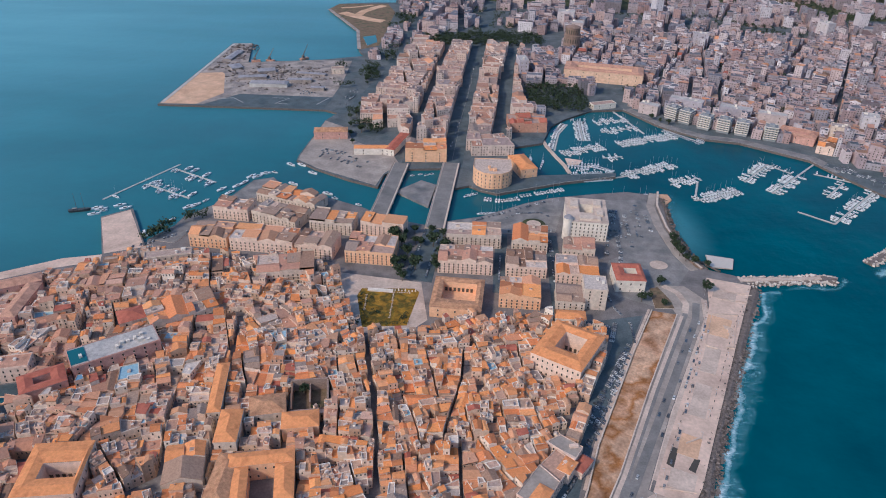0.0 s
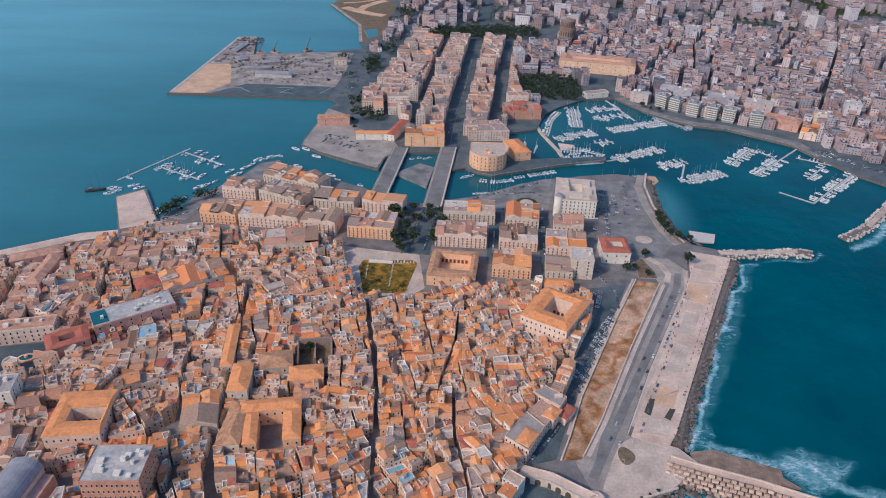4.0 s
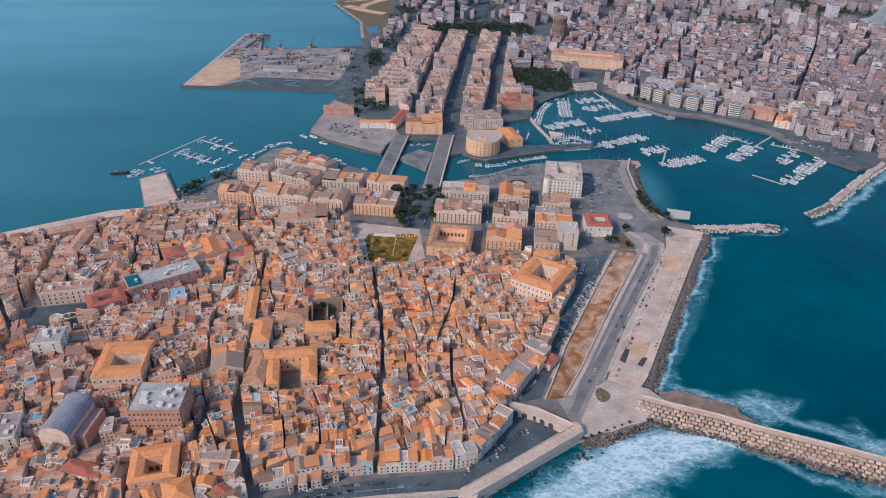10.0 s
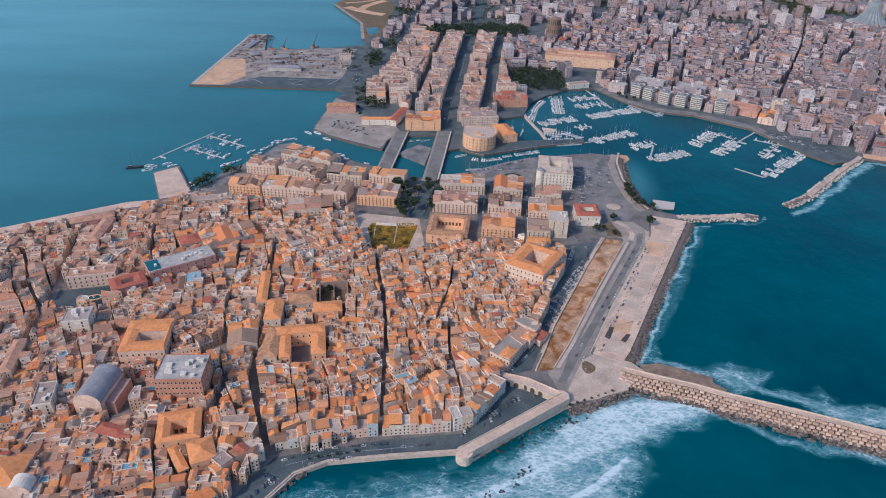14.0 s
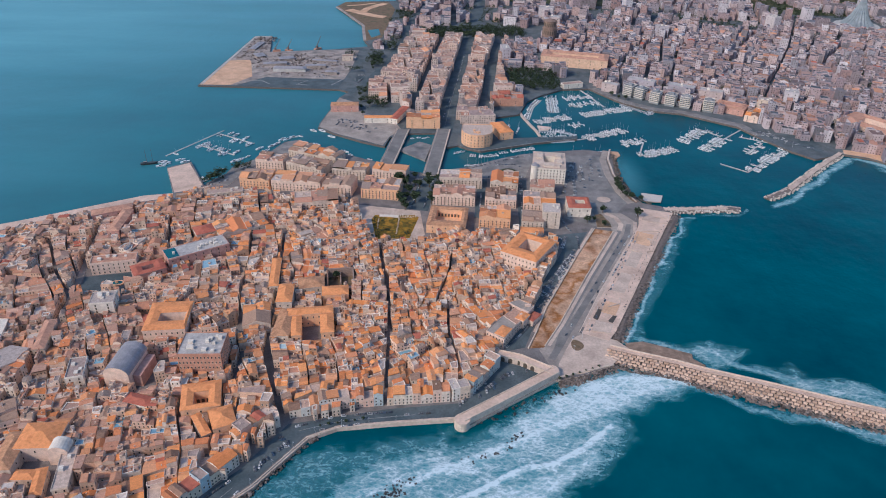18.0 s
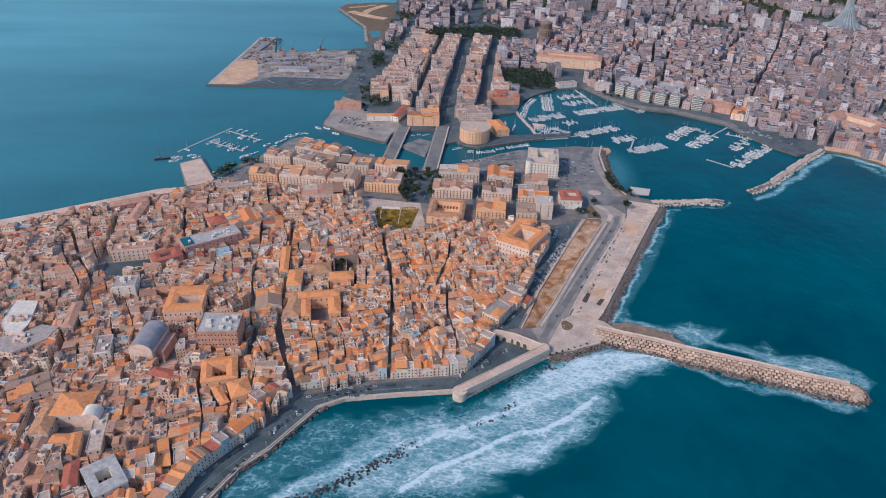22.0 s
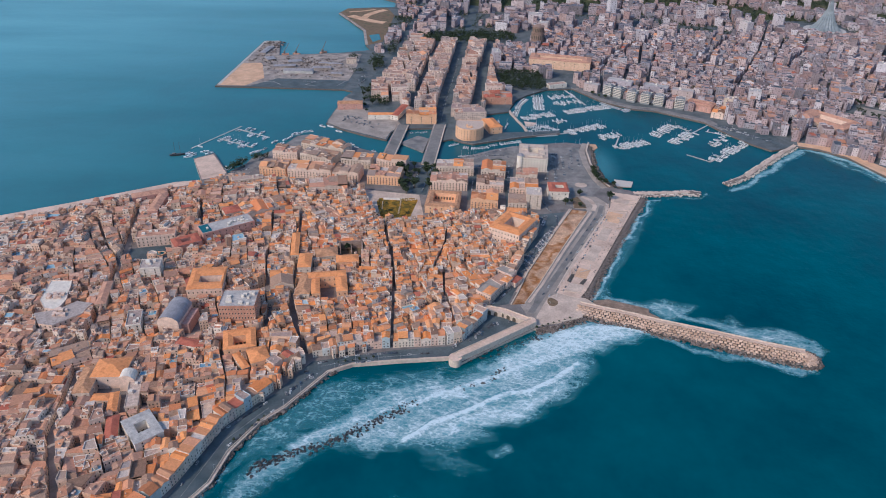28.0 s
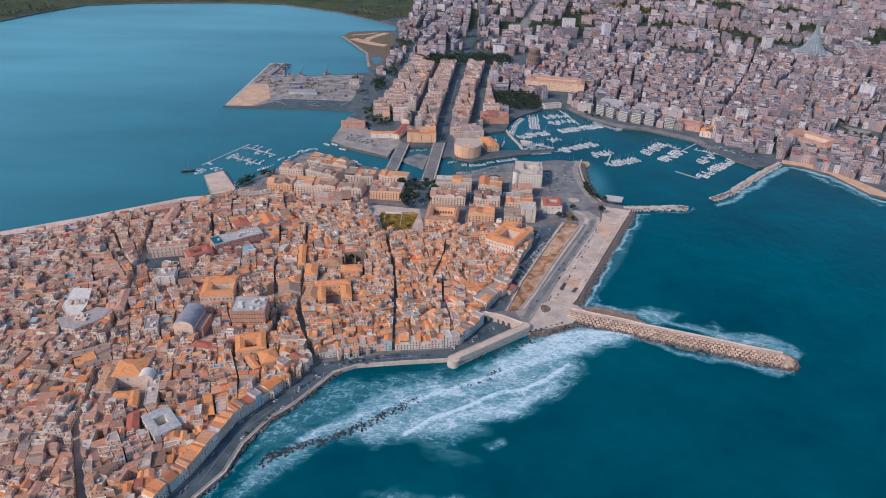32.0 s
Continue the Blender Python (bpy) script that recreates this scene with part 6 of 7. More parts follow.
COVE = [(-190, 235), (-165, 262), (-146, 312), (-113, 331), (-86, 362), (-65, 392), (-27, 404), (13, 416), (39, 420), (66, 436), (98, 470), (150, 497), (183, 500), (200, 486),
        (177, 466), (158, 449), (159, 429), (147, 416), (129, 404), (124, 389), (106, 378), (94, 359), (78, 347), (51, 347), (50, 333), (22, 321), (-22, 320), (-53, 314), (-76, 320), (-109, 304), (-150, 262), (-178, 225)]
surf("surf_cove", -262, 200, 440, 600, 2.0, [
    (COVE, 17, 0.62), ([(36, 424), (98, 480), (150, 504), (205, 506), (222, 490), (172, 455), (120, 430), (70, 412)], 15, 0.78), ([(176, 552), (196, 556), (242, 538), (236, 526)], 6, 0.55), ([(-40, 345), (30, 372), (100, 412), (150, 455), (175, 488), (120, 478), (60, 430), (0, 405), (-50, 380)], 22, 0.72),
    ([(-22, 330), (28, 364), (93, 396), (124, 418), (128, 400), (104, 380), (78, 350), (40, 345), (10, 328)], 10, 0.74),
    ([(-20, 326), (20, 322), (40, 300), (20, 285), (-12, 300)], 16, 0.34), ([(-165, 318), (-138, 360), (-100, 400), (-40, 424), (10, 428), (14, 404), (-40, 380), (-90, 350), (-140, 306)], 16, 0.40),
    ([(-205, 240), (-172, 300), (-150, 340), (-140, 335), (-165, 290), (-192, 238)], 8, 0.45), ([(45, 316), (53, 322), (64, 325), (70, 318), (56, 313)], 5, 0.45),
    ([(195, 500), (207, 494), (235, 474), (281, 456), (327, 436), (360, 424), (382, 428), (400, 462), (392, 484), (357, 500), (328, 508), (303, 516), (278, 508), (300, 492), (345, 474), (384, 458), (376, 438), (340, 446), (286, 466), (235, 486)], 7, 0.55),
    ([(222, 538), (247, 546), (260, 553), (274, 545), (292, 538), (272, 518), (255, 512), (240, 526)], 12, 0.56), ([(305, 518), (325, 530), (334, 512), (320, 500)], 10, 0.42),
    ([(-60, 255), (-20, 240), (40, 232), (66, 246), (20, 252), (-30, 268)], 10, 0.40)],
    [([(-27, 330), (-5, 346), (28, 366), (63, 387), (93, 398), (115, 413), (126, 423), (140, 436)], 2.4, 7, 0.98), ([(-20, 372), (20, 396), (60, 414), (110, 446), (150, 476)], 5, 9, 0.86), ([(150, 492), (205, 498), (222, 490)], 6, 6, 0.9), ([(-120, 318), (-80, 345), (-40, 372), (0, 385)], 9, 9, 0.72), ([(246, 540), (258, 534), (266, 520), (280, 510), (300, 502), (350, 484), (384, 470)], 5, 4, 0.66)],
    "churned white surf over teal water")
shore = [(312, 812), (293, 806), (248, 718), (183, 588), (168, 550)]
surf("surf_shore", 170, 545, 420, 1030, 2.0, [(offset(shore, -9) + offset(shore, -15)[::-1], 4, 0.74), (offset(shore, -10) + offset(shore, -24)[::-1], 8, 0.34), ([(251, 1012), (272, 1014), (264, 948), (250, 896), (233, 870), (236, 900), (244, 950)], 10, 0.26), ([(316, 808), (378, 812), (398, 826), (392, 836), (380, 816), (330, 814)], 5, 0.5)], [],
     "thin white surf along the rock bank", 8.0)
surf("surf_east", 420, 820, 800, 1040, 2.5, [(ribbon([(428, 846), (470, 864), (545, 940), (612, 1006)], 14), 7, 0.6), (ribbon([(612, 1004), (645, 990), (672, 955), (698, 880), (720, 868), (800, 815)], 14), 7, 0.65), (ribbon([(640, 975), (668, 920), (700, 855)], 14), 8, 0.45)], [],
     "white surf along the jetty and beach")

# ---- rampart ----
fo = thing("rampart", 60, 480, 0, "old stone sea rampart with terrace and arches", "rampart")


def shift(pts, dx=-60, dy=-480):
    return [(x + dx, y + dy) for x, y in pts]


LEG1, LEG2 = [(52, 517), (72, 511), (99, 494)], [(103, 495), (60, 463), (19, 433)]
m = Mesh()
m.prism(ccw(shift(ribbon(LEG1, 8.5))), 0, 8.6, 0, 1)
part("gate_wing", m, [stone_pale, pave_pink], fo)
m = Mesh()
m.prism(ccw(shift(ribbon(LEG2, 9))), -3, 8.6, 0, 1)
m.prism([(19 - 60 + 6.5 * math.cos(a), 432 - 480 + 6.5 * math.sin(a)) for a in np.linspace(0, 2 * math.pi, 19)[:-1]], -3, 8.62, 0, 1)
m.prism([(99.5 - 60 + 6.0 * math.cos(a), 495.5 - 480 + 6.0 * math.sin(a)) for a in np.linspace(0, 2 * math.pi, 19)[:-1]], -3, 8.63, 0, 1)
part("sea_wing", m, [stone_pale, pave_pink], fo)
for line, side in ((LEG1, 4), (LEG1, -4), (LEG2, 4.2), (LEG2, -4.2)):
    q = Mesh()
    q.prism(ccw(shift(ribbon(offset(line, side), 0.6))), 8.6, 9.7, 0, 0)
    part("parapet", q, stone_pale, fo)
# flat faces coloured dark for the shade inside the arches
for x, y, a in along(offset(LEG1, 4.27), 7.2, 6)[:5]:
    q = Mesh()
    w, c, s = 2.0, math.cos(a), math.sin(a)
    pts = [(-w, 0.2), (w, 0.2)] + [(w * math.cos(b), 3.4 + w * math.sin(b)) for b in np.linspace(0, math.pi, 9)]
    q.face([(x - 60 + c * u + s * 0.05, y - 480 + s * u - c * 0.05, GZ + v) for u, v in pts])
    part("arch", q, dark_recess, fo, "flat arch coloured dark for the shade within")

# ---- boats ----
def hull_mesh(ln, w, h):
    m = Mesh()
    st = [(-0.5, 0.80, 0.0), (-0.25, 1.0, 0.0), (0.1, 0.96, 0.05), (0.32, 0.66, 0.12), (0.5, 0.04, 0.25)]
    top, low = [], []
    for t, f, lift in st:
        top.append((t * ln, f * w / 2, h * (1 + lift)))
        low.append((t * ln * 0.94, f * w / 2 * 0.72, -0.15))
    vs = [(x, -y, z) for x, y, z in top] + top + [(x, -y, z) for x, y, z in low] + low
    n = len(st)
    fs = [(2 * n + i, 2 * n + i + 1, i + 1, i) for i in range(n - 1)] + [(n + i, n + i + 1, 3 * n + i + 1, 3 * n + i) for i in range(n - 1)]
    fs += [(0, n, 3 * n, 2 * n), (n - 1, 3 * n - 1, 4 * n - 1, 2 * n - 1)] + [(i, i + 1, n + i + 1, n + i) for i in range(n - 1)]
    m.shell(vs, fs, [0] * len(fs))
    return m


def cabin_mesh(ln, w, h, z, x=0.0):
    m = Mesh()
    lo, hi = rect(x, 0, ln, w), rect(x - ln * 0.06, 0, ln * 0.72, w * 0.8)
    m.shell([(*p, z) for p in lo] + [(*p, z + h) for p in hi], [(0, 1, 5, 4), (1, 2, 6, 5), (2, 3, 7, 6), (3, 0, 4, 7), (4, 5, 6, 7)], [1, 1, 1, 1, 0])
    return m


def rod(ln, r, n=5):
    m = Mesh()
    ring(m, r, 0, ln, n, r * 0.6)
    return m


BOATS = []
for ln, w, h, sail in ((11.0, 2.9, 1.3, True), (9.5, 2.6, 1.2, True), (8.6, 2.5, 1.2, False), (6.6, 2.1, 0.9, False), (14.0, 4.0, 1.7, False)):
    BOATS.append((hull_mesh(ln, w, h).data("hull", [white_gel]), cabin_mesh(ln * 0.36, w * 0.62, 0.55 if sail else 1.1, h, -ln * 0.02).data("cabin", [white_gel, boat_glass]),
                  rod(ln * 1.25, 0.11).data("mast", [alu]) if sail else None, ln, w, h))


def boat(x, y, a, kind, group="boats moored in the harbour"):
    hull, cabin, mast, ln, w, h = BOATS[kind]
    label = "white sailing yacht with bare mast, moored" if mast else ("small white open motor boat" if ln < 8 else "white motor cruiser with dark cabin glass")
    t = tagged(new("sailing_yacht" if mast else "motor_boat", hull), label, "boat", group)
    t.location, t.rotation_euler = (x, y, 0.1), (0, 0, a)
    part("cabin", cabin, None, t)
    if mast:
        part("mast", mast, None, t, at=(ln * 0.08, 0, h))


boat_rng = random.Random(3)


def pontoon(line, sides=(1, -1), step=4.6, fill=0.82, kinds=(0, 1, 2, 3), wide=2.4):
    t = thing("pontoon", *line[0], 0, "narrow pale floating pontoon", "pontoon", "pontoons of the harbour")
    m = Mesh()
    m.prism(ccw([(x - line[0][0], y - line[0][1]) for x, y in ribbon(line, wide)]), -0.3, 0.65, 0, 0)
    part("deck", m, concrete, t)
    for x, y, a in along(line, step, 3):
        for s in sides:
            if boat_rng.random() < fill:
                k = boat_rng.choice(kinds)
                off = wide / 2 + BOATS[k][3] / 2 + 0.6
                boat(x - math.sin(a) * s * off, y + math.cos(a) * s * off, a + s * math.pi / 2 + (math.pi if boat_rng.random() < 0.3 else 0), k)


pontoon([(212, 1251), (265, 1270)])
pontoon([(217, 1213), (275, 1236)], fill=0.7)
pontoon([(232, 1167), (320, 1206)], fill=0.95)
pontoon([(251, 1302), (279, 1212)], fill=0.0, wide=3)
pontoon([(190, 1255), (185, 1178)], step=4.0, fill=0.95, kinds=(1, 2, 3))
pontoon([(170, 1240), (152, 1200), (139, 1140)], sides=(-1,), step=4.0, fill=0.9, kinds=(2, 3))
pontoon([(147, 1129), (209, 1158)], step=4.2, fill=0.92)
pontoon([(202, 1119), (230, 1126)], kinds=(2, 3, 4), fill=0.6)
pontoon([(150, 1094), (192, 1086)], step=4.2, kinds=(1, 2, 3), fill=0.8)
pontoon([(217, 1060), (293, 1104)], fill=0.9)
pontoon([(205, 1056), (217, 1060)], fill=0.0)
pontoon([(274, 1041), (314, 1063)])
pontoon([(311, 1052), (292, 998)], fill=0.0)
pontoon([(292, 998), (356, 1028)], fill=0.95)
pontoon([(372, 1055), (423, 1112)], fill=0.85)
pontoon([(420, 1112), (443, 1085)], sides=(1,), kinds=(3,), fill=0.6)
pontoon([(447.5, 1076.5), (487, 1117)], fill=0.0)
pontoon([(396, 1024), (447, 1076)], fill=0.78)
pontoon([(460, 1017), (501, 1060)], kinds=(3, 2), fill=0.5)
pontoon([(438, 948), (535, 1044)], kinds=(2, 3, 1), fill=0.62)
pontoon([(407, 976), (438, 948)], fill=0.0)
pontoon([(473, 1085), (530, 1052)], sides=(1,), kinds=(3, 2), fill=0.5)
pontoon([(312, 1230), (346, 1193)], sides=(-1,), kinds=(3,), fill=0.85, step=3.4)
pontoon([(346, 1193), (357, 1180)], kinds=(2, 3), fill=1.0, step=3.6)
pontoon([(-407, 958), (-351, 1061)], fill=0.12, sides=(-1,))
pontoon([(-353, 1047), (-291, 1011)], fill=0.38, kinds=(2, 3, 4), step=5.5)
pontoon([(-372, 1001), (-309, 967)], fill=0.58, kinds=(2, 1, 4), step=4.6)
slab("marina_pier", ribbon([(124, 1188), (130, 1150), (138, 1118), (146, 1090), (150, 1066)], 4.5), -4, 1.8, [pave_pale, stone_pale], label="curved pale concrete marina pier", category="pier")
slab("marina_apron", [(150, 1112), (172, 1106), (166, 1094), (152, 1090)], -4, 1.7, [plaster_pink, stone_pale], label="small pinkish marina apron", category="quay")
for line, step, turn in (([(36, 990), (56, 986), (80, 994)], 3.4, math.pi / 2), ([(80, 1000), (138, 1023)], 4.0, math.pi / 2), ([(60, 946), (105, 974), (135, 984)], 3.8, math.pi / 2), ([(155, 1040), (202, 1050)], 4.0, 0.0), ([(96, 1078), (104, 1112)], 3.6, 0.3), ([(76, 1070), (86, 1100)], 3.4, 0.2), ([(150, 1064), (206, 1072)], 3.6, math.pi / 2), ([(14, 992), (30, 1000)], 3.4, 0.4), ([(30, 948), (58, 952)], 4, 0.2), ([(160, 1076), (178, 1082)], 3.4, 0.9), ([(112, 1074), (120, 1104)], 3.6, 0.1), ([(180, 1092), (206, 1076)], 4, 0.8), ([(205, 1264), (175, 1258)], 3.6, 1.2), ([(190, 1003), (240, 1010)], 7, 0.1)):
    for x, y, a in along(line, step, 2):
        if rng.random() < 0.85:
            boat(x, y - 4 if turn == math.pi / 2 and 985 < y < 1030 else y, a + turn + rng.uniform(-.15, .15), rng.choice((2, 3, 1)))
for x, y, a, k in ((-398, 934, 0.4, 4), (-401, 922, 0.3, 4), (-381, 944, 0.5, 4), (-372, 938, 0.6, 4), (-278, 992, 0.9, 4), (-262, 1003, 0.9, 4), (-244, 1030, 0.7, 4), (-210, 1068, -0.6, 4), (-178, 1045, -0.5, 4),
                   (-303, 945, 0.9, 4), (-311, 915, 0.9, 2), (-172, 993, -0.4, 4), (-140, 977, -0.35, 2), (-110, 962, -0.4, 2), (-330, 882, 1.9, 4), (-42, 1050, 0.2, 3), (-296, 950, 0.9, 4), (-288, 962, 0.9, 2), (-266, 984, 0.9, 4), (-256, 1012, 1.0, 4), (-252, 1030, 0.9, 4), (-236, 1040, 0.3, 4), (-226, 1044, -0.4, 2), (-318, 900, 1.0, 3), (-324, 880, 1.1, 2), (-196, 1012, -0.5, 4), (-150, 988, -0.4, 4), (-196, 1068, -0.6, 4), (-404, 936, 0.5, 4), (-394, 930, 0.5, 2), (-28, 1052, 0.2, 3), (-16, 1046, 1.4, 3), (-52, 1046, 0.1, 3), (-34, 1048, 0.3, 3), (-470, 735, 0.6, 1)):
    boat(x, y, a, k)
ship = tagged(new("sailing_ship", hull_mesh(24, 6, 2.6).data("hull", [rock_wet])), "dark wooden two-masted ship with furled sails", "ship")
ship.location, ship.rotation_euler = (-420, 929, 0.1), (0, 0, 0.25)
part("deckhouse", cabin_mesh(6, 3, 1.6, 2.6, -5).data("deckhouse", [timber, boat_glass]), None, ship)
for mx in (-3, 5):
    part("mast", rod(20, 0.22, 6).data("mast", [bark]), None, ship, at=(mx, 0, 2.6))
m = Mesh()
m.prism(ccw([(-70, 996), (-40, 1029), (-21, 1017), (-29, 959)]), -5, 2.6, 0, 0)
solid("islet", m, [quay_grey], "flat paved islet between the bridges", "quay", kind="structure")

# ---- cars ----
def car_body(low=0.35):
    m = Mesh()
    pr = [(-2.1, low), (2.1, low), (2.15, 0.7), (1.9, 0.92), (0.95, 1.0), (-1.6, 1.02), (-2.05, 0.95), (-2.15, 0.7)]
    n = len(pr)
    vs = [(x, -0.85, z) for x, z in pr] + [(x, 0.85, z) for x, z in pr]
    m.shell(vs, [tuple(range(n)), tuple(range(2 * n - 1, n - 1, -1))] + [(i, n + i, n + (i + 1) % n, (i + 1) % n) for i in range(n)], [0] * (n + 2))
    m.shell([(*p, 1.43) for p in rect(-0.35, 0, 1.5, 1.2)] + [(*p, 1.48) for p in rect(-0.35, 0, 1.4, 1.1)], [(0, 1, 5, 4), (1, 2, 6, 5), (2, 3, 7, 6), (3, 0, 4, 7), (4, 5, 6, 7)], [0] * 5)
    return m


def car_glass():
    m = Mesh()
    m.shell([(*p, 1.0) for p in rect(-0.35, 0, 2.7, 1.5)] + [(*p, 1.43) for p in rect(-0.35, 0, 1.6, 1.22)], [(0, 1, 5, 4), (1, 2, 6, 5), (2, 3, 7, 6), (3, 0, 4, 7)], [0] * 4)
    return m


CAR_LOW = car_body(0.02).data("body", [car_paint])
GLASS = car_glass().data("glass", [boat_glass])


def car(x, y, a, z=GZ + 0.08):
    t = tagged(new("car", CAR_LOW), "small parked hatchback car", "car", "parked cars")
    t.location, t.rotation_euler = (x, y, z), (0, 0, a)
    part("glass", GLASS, None, t)


far_cars = Mesh()


def far_car(x, y, a, z=GZ + 0.08):
    c, s = math.cos(a), math.sin(a)
    for src, k in ((car_body(0.02), 0), (car_glass(), 1)):
        far_cars.shell([(x + u * c - v * s, y + u * s + v * c, z + w) for u, v, w in src.v], src.f, [k] * len(src.f))


rng = random.Random(21)


def car_row(line, step, turn, fill, start=1.0):
    for x, y, a in along(line, step, start):
        if rng.random() < fill and y > 755:
            far_car(x, y, a + radians(turn) + rng.uniform(-.08, .08))
        elif y < 755 and rng.random() < fill:
            car(x, y, a + radians(turn) + rng.uniform(-.05, .05) + (math.pi if rng.random() < 0.5 else 0))


car_row([(86, 590), (112, 640), (130, 668), (152, 712)], 2.7, 75, 0.6)
car_row([(95, 590), (120, 640), (138, 672)], 2.7, 75, 0.5)
car_row([(102, 616), (120, 650), (142, 694)], 2.9, 75, 0.55)
car_row([(84, 566), (98, 590), (124, 640)], 3.1, 75, 0.35)
car_row([(138, 716), (146, 742)], 2.9, 90, 0.8)
car_row([(62, 532), (80, 556), (96, 584)], 5.4, 0, 0.8)
car_row([(110, 618), (128, 652), (150, 700)], 2.9, 75, 0.45)
car_row([(118, 648), (134, 680), (146, 706)], 5.2, 0, 0.7)
car_row([(144, 560), (186, 648), (232, 745)], 8, 0, 0.45)
car_row([(14, 450), (30, 470), (44, 488)], 4, 50, 0.6)
car_row([(48, 486), (70, 498), (84, 500)], 4.5, 80, 0.5)
car_row([(-118, 408), (-140, 378)], 3.0, 60, 0.7)
car_row([(170, 838), (176, 868)], 2.9, 80, 0.8)
car_row([(160, 860), (168, 900), (172, 960)], 2.9, 80, 0.45)
car_row([(198, 870), (206, 960)], 5.2, 0, 0.4)
car_row([(60, 906), (110, 908)], 2.9, 80, 0.7)
car_row([(22, 926), (62, 950), (112, 980)], 2.9, 80, 0.6)
car_row([(60, 934), (72, 946), (100, 950), (112, 938)], 4.6, 0, 0.6)
car_row([(20, 918), (58, 914)], 5, 0, 0.6)
car_row([(218, 905), (222, 975)], 2.9, 80, 0.35)
car_row([(78, 560), (92, 585)], 2.8, 75, 0.7)
car_row([(128, 720), (140, 740)], 2.8, 90, 0.8)
car_row([(158, 716), (160, 742), (150, 765), (146, 800)], 5.2, 0, 0.8)
car_row([(176, 872), (182, 965)], 2.7, 80, 0.5)
car_row([(190, 872), (196, 950)], 2.9, 80, 0.5)
car_row([(205, 900), (214, 975)], 4.6, 60, 0.45)
car_row([(-40, 443), (-84, 437), (-116, 424)], 5.4, 0, 0.75)
car_row([(-2, 444), (-36, 439)], 6, 0, 0.4)
car_row([(-60, 430), (-100, 420)], 5.6, 0, 0.5)
car_row([(-116, 400), (-128, 416)], 2.8, 70, 0.8)
car_row([(-130, 388), (-140, 376)], 3.2, 40, 0.7)
car_row([(-150, 372), (-186, 330), (-203, 262), (-215, 238)], 5.6, 0, 0.72)
car_row([(-145, 358), (-176, 312)], 7, 0, 0.5)
car_row([(40, 474), (62, 496)], 3.2, 80, 0.6)
car_row([(30, 462), (52, 480)], 4.2, 60, 0.4)
car_row([(-26, 810), (-14, 900)], 5.5, 0, 0.7)
car_row([(-42, 810), (-30, 900)], 5.5, 0, 0.7)
car_row([(99, 760), (104, 890)], 5.2, 90, 0.7)
car_row([(44, 790), (52, 890)], 5.4, 0, 0.7)
car_row([(120, 552), (163, 640), (216, 745)], 17, 0, 0.5)
car_row([(126, 548), (170, 640), (224, 750)], 22, 0, 0.5)
car_row([(186, 660), (228, 745)], 6, 0, 0.6)
car_row([(-10, 1090), (17, 1300), (40, 1560)], 6, 0, 0.35)
car_row([(-330, 850), (-318, 858), (-290, 880), (-262, 900)], 4, 60, 0.6)
car_row([(500, 1110), (545, 1060), (575, 1030)], 3.5, 70, 0.8)
car_row([(508, 1100), (552, 1050)], 3.5, 70, 0.7)

for x, y, sx, sy, turn in ((-165, 1100, 40, 30, -20), (-150, 1180, 30, 20, 0), (-168, 1330, 16, 80, -8), (180, 930, 30, 60, -6), (520, 1085, 30, 40, 30), (-235, 1345, 40, 14, 2), (-128, 1080, 40, 20, -30)):
    for _ in range(int(sx * sy / 55)):
        c, s = math.cos(radians(turn)), math.sin(radians(turn))
        u, v = rng.uniform(-.5, .5) * sx, round(rng.uniform(-.5, .5) * sy / 6) * 6
        far_car(x + u * c - v * s, y + u * s + v * c, radians(turn) + math.pi / 2, GZ + 0.12)
solid("distant_cars", far_cars, [car_far, boat_glass], "small parked cars on the quays and streets", "cars", kind="stuff")

# ---- trees ----
def crown(m, h, r, n, rng, k=0):
    for _ in range(n):
        u, v, w = rng.gauss(0, 1), rng.gauss(0, 1), rng.gauss(0, 1)
        d = math.sqrt(u * u + v * v + w * w)
        f = rng.uniform(0.55, 1.05) * (1 + 0.25 * math.sin(3 * math.atan2(v, u)))
        x, y, z = u / d * r * f, v / d * r * f, h + w / d * r * 0.72 * f
        s = rng.uniform(0.35, 0.75) * r * 0.42
        c = Euler((rng.uniform(-.9, .9), rng.uniform(-.9, .9), rng.uniform(0, 6.3))).to_matrix()
        pts = [c @ Vector((s * math.cos(b) * rng.uniform(.7, 1.2), s * math.sin(b) * rng.uniform(.7, 1.2), 0.12 * s * (i % 2))) for i, b in enumerate(np.linspace(0, 2 * math.pi, 6)[:-1])]
        m.face([(x + p.x, y + p.y, z + p.z) for p in pts], k)


def tree_meshes(seed, h, r):
    rng = random.Random(seed)
    tr = Mesh()
    n = 7
    for (x0, z0, r0), (x1, z1, r1) in (((0, 0, .32), (.15, h * .55, .2)), ((.15, h * .5, .18), (r * .4, h * .85, .07)), ((.1, h * .45, .16), (-r * .4, h * .8, .07))):
        vs = [(x + q * math.cos(2 * math.pi * i / n), q * math.sin(2 * math.pi * i / n), z) for x, z, q in ((x0, z0, r0), (x1, z1, r1)) for i in range(n)]
        tr.shell(vs, [(i, (i + 1) % n, n + (i + 1) % n, n + i) for i in range(n)], [0] * n)
    cr = Mesh()
    crown(cr, h * 0.78, r, 150, rng)
    return tr.data("trunk", [bark]), cr.data("crown", [leaf])


TREES = [tree_meshes(s, h, r) for s, h, r in ((1, 8, 3.2), (2, 9.5, 3.8), (3, 6.5, 2.7))]


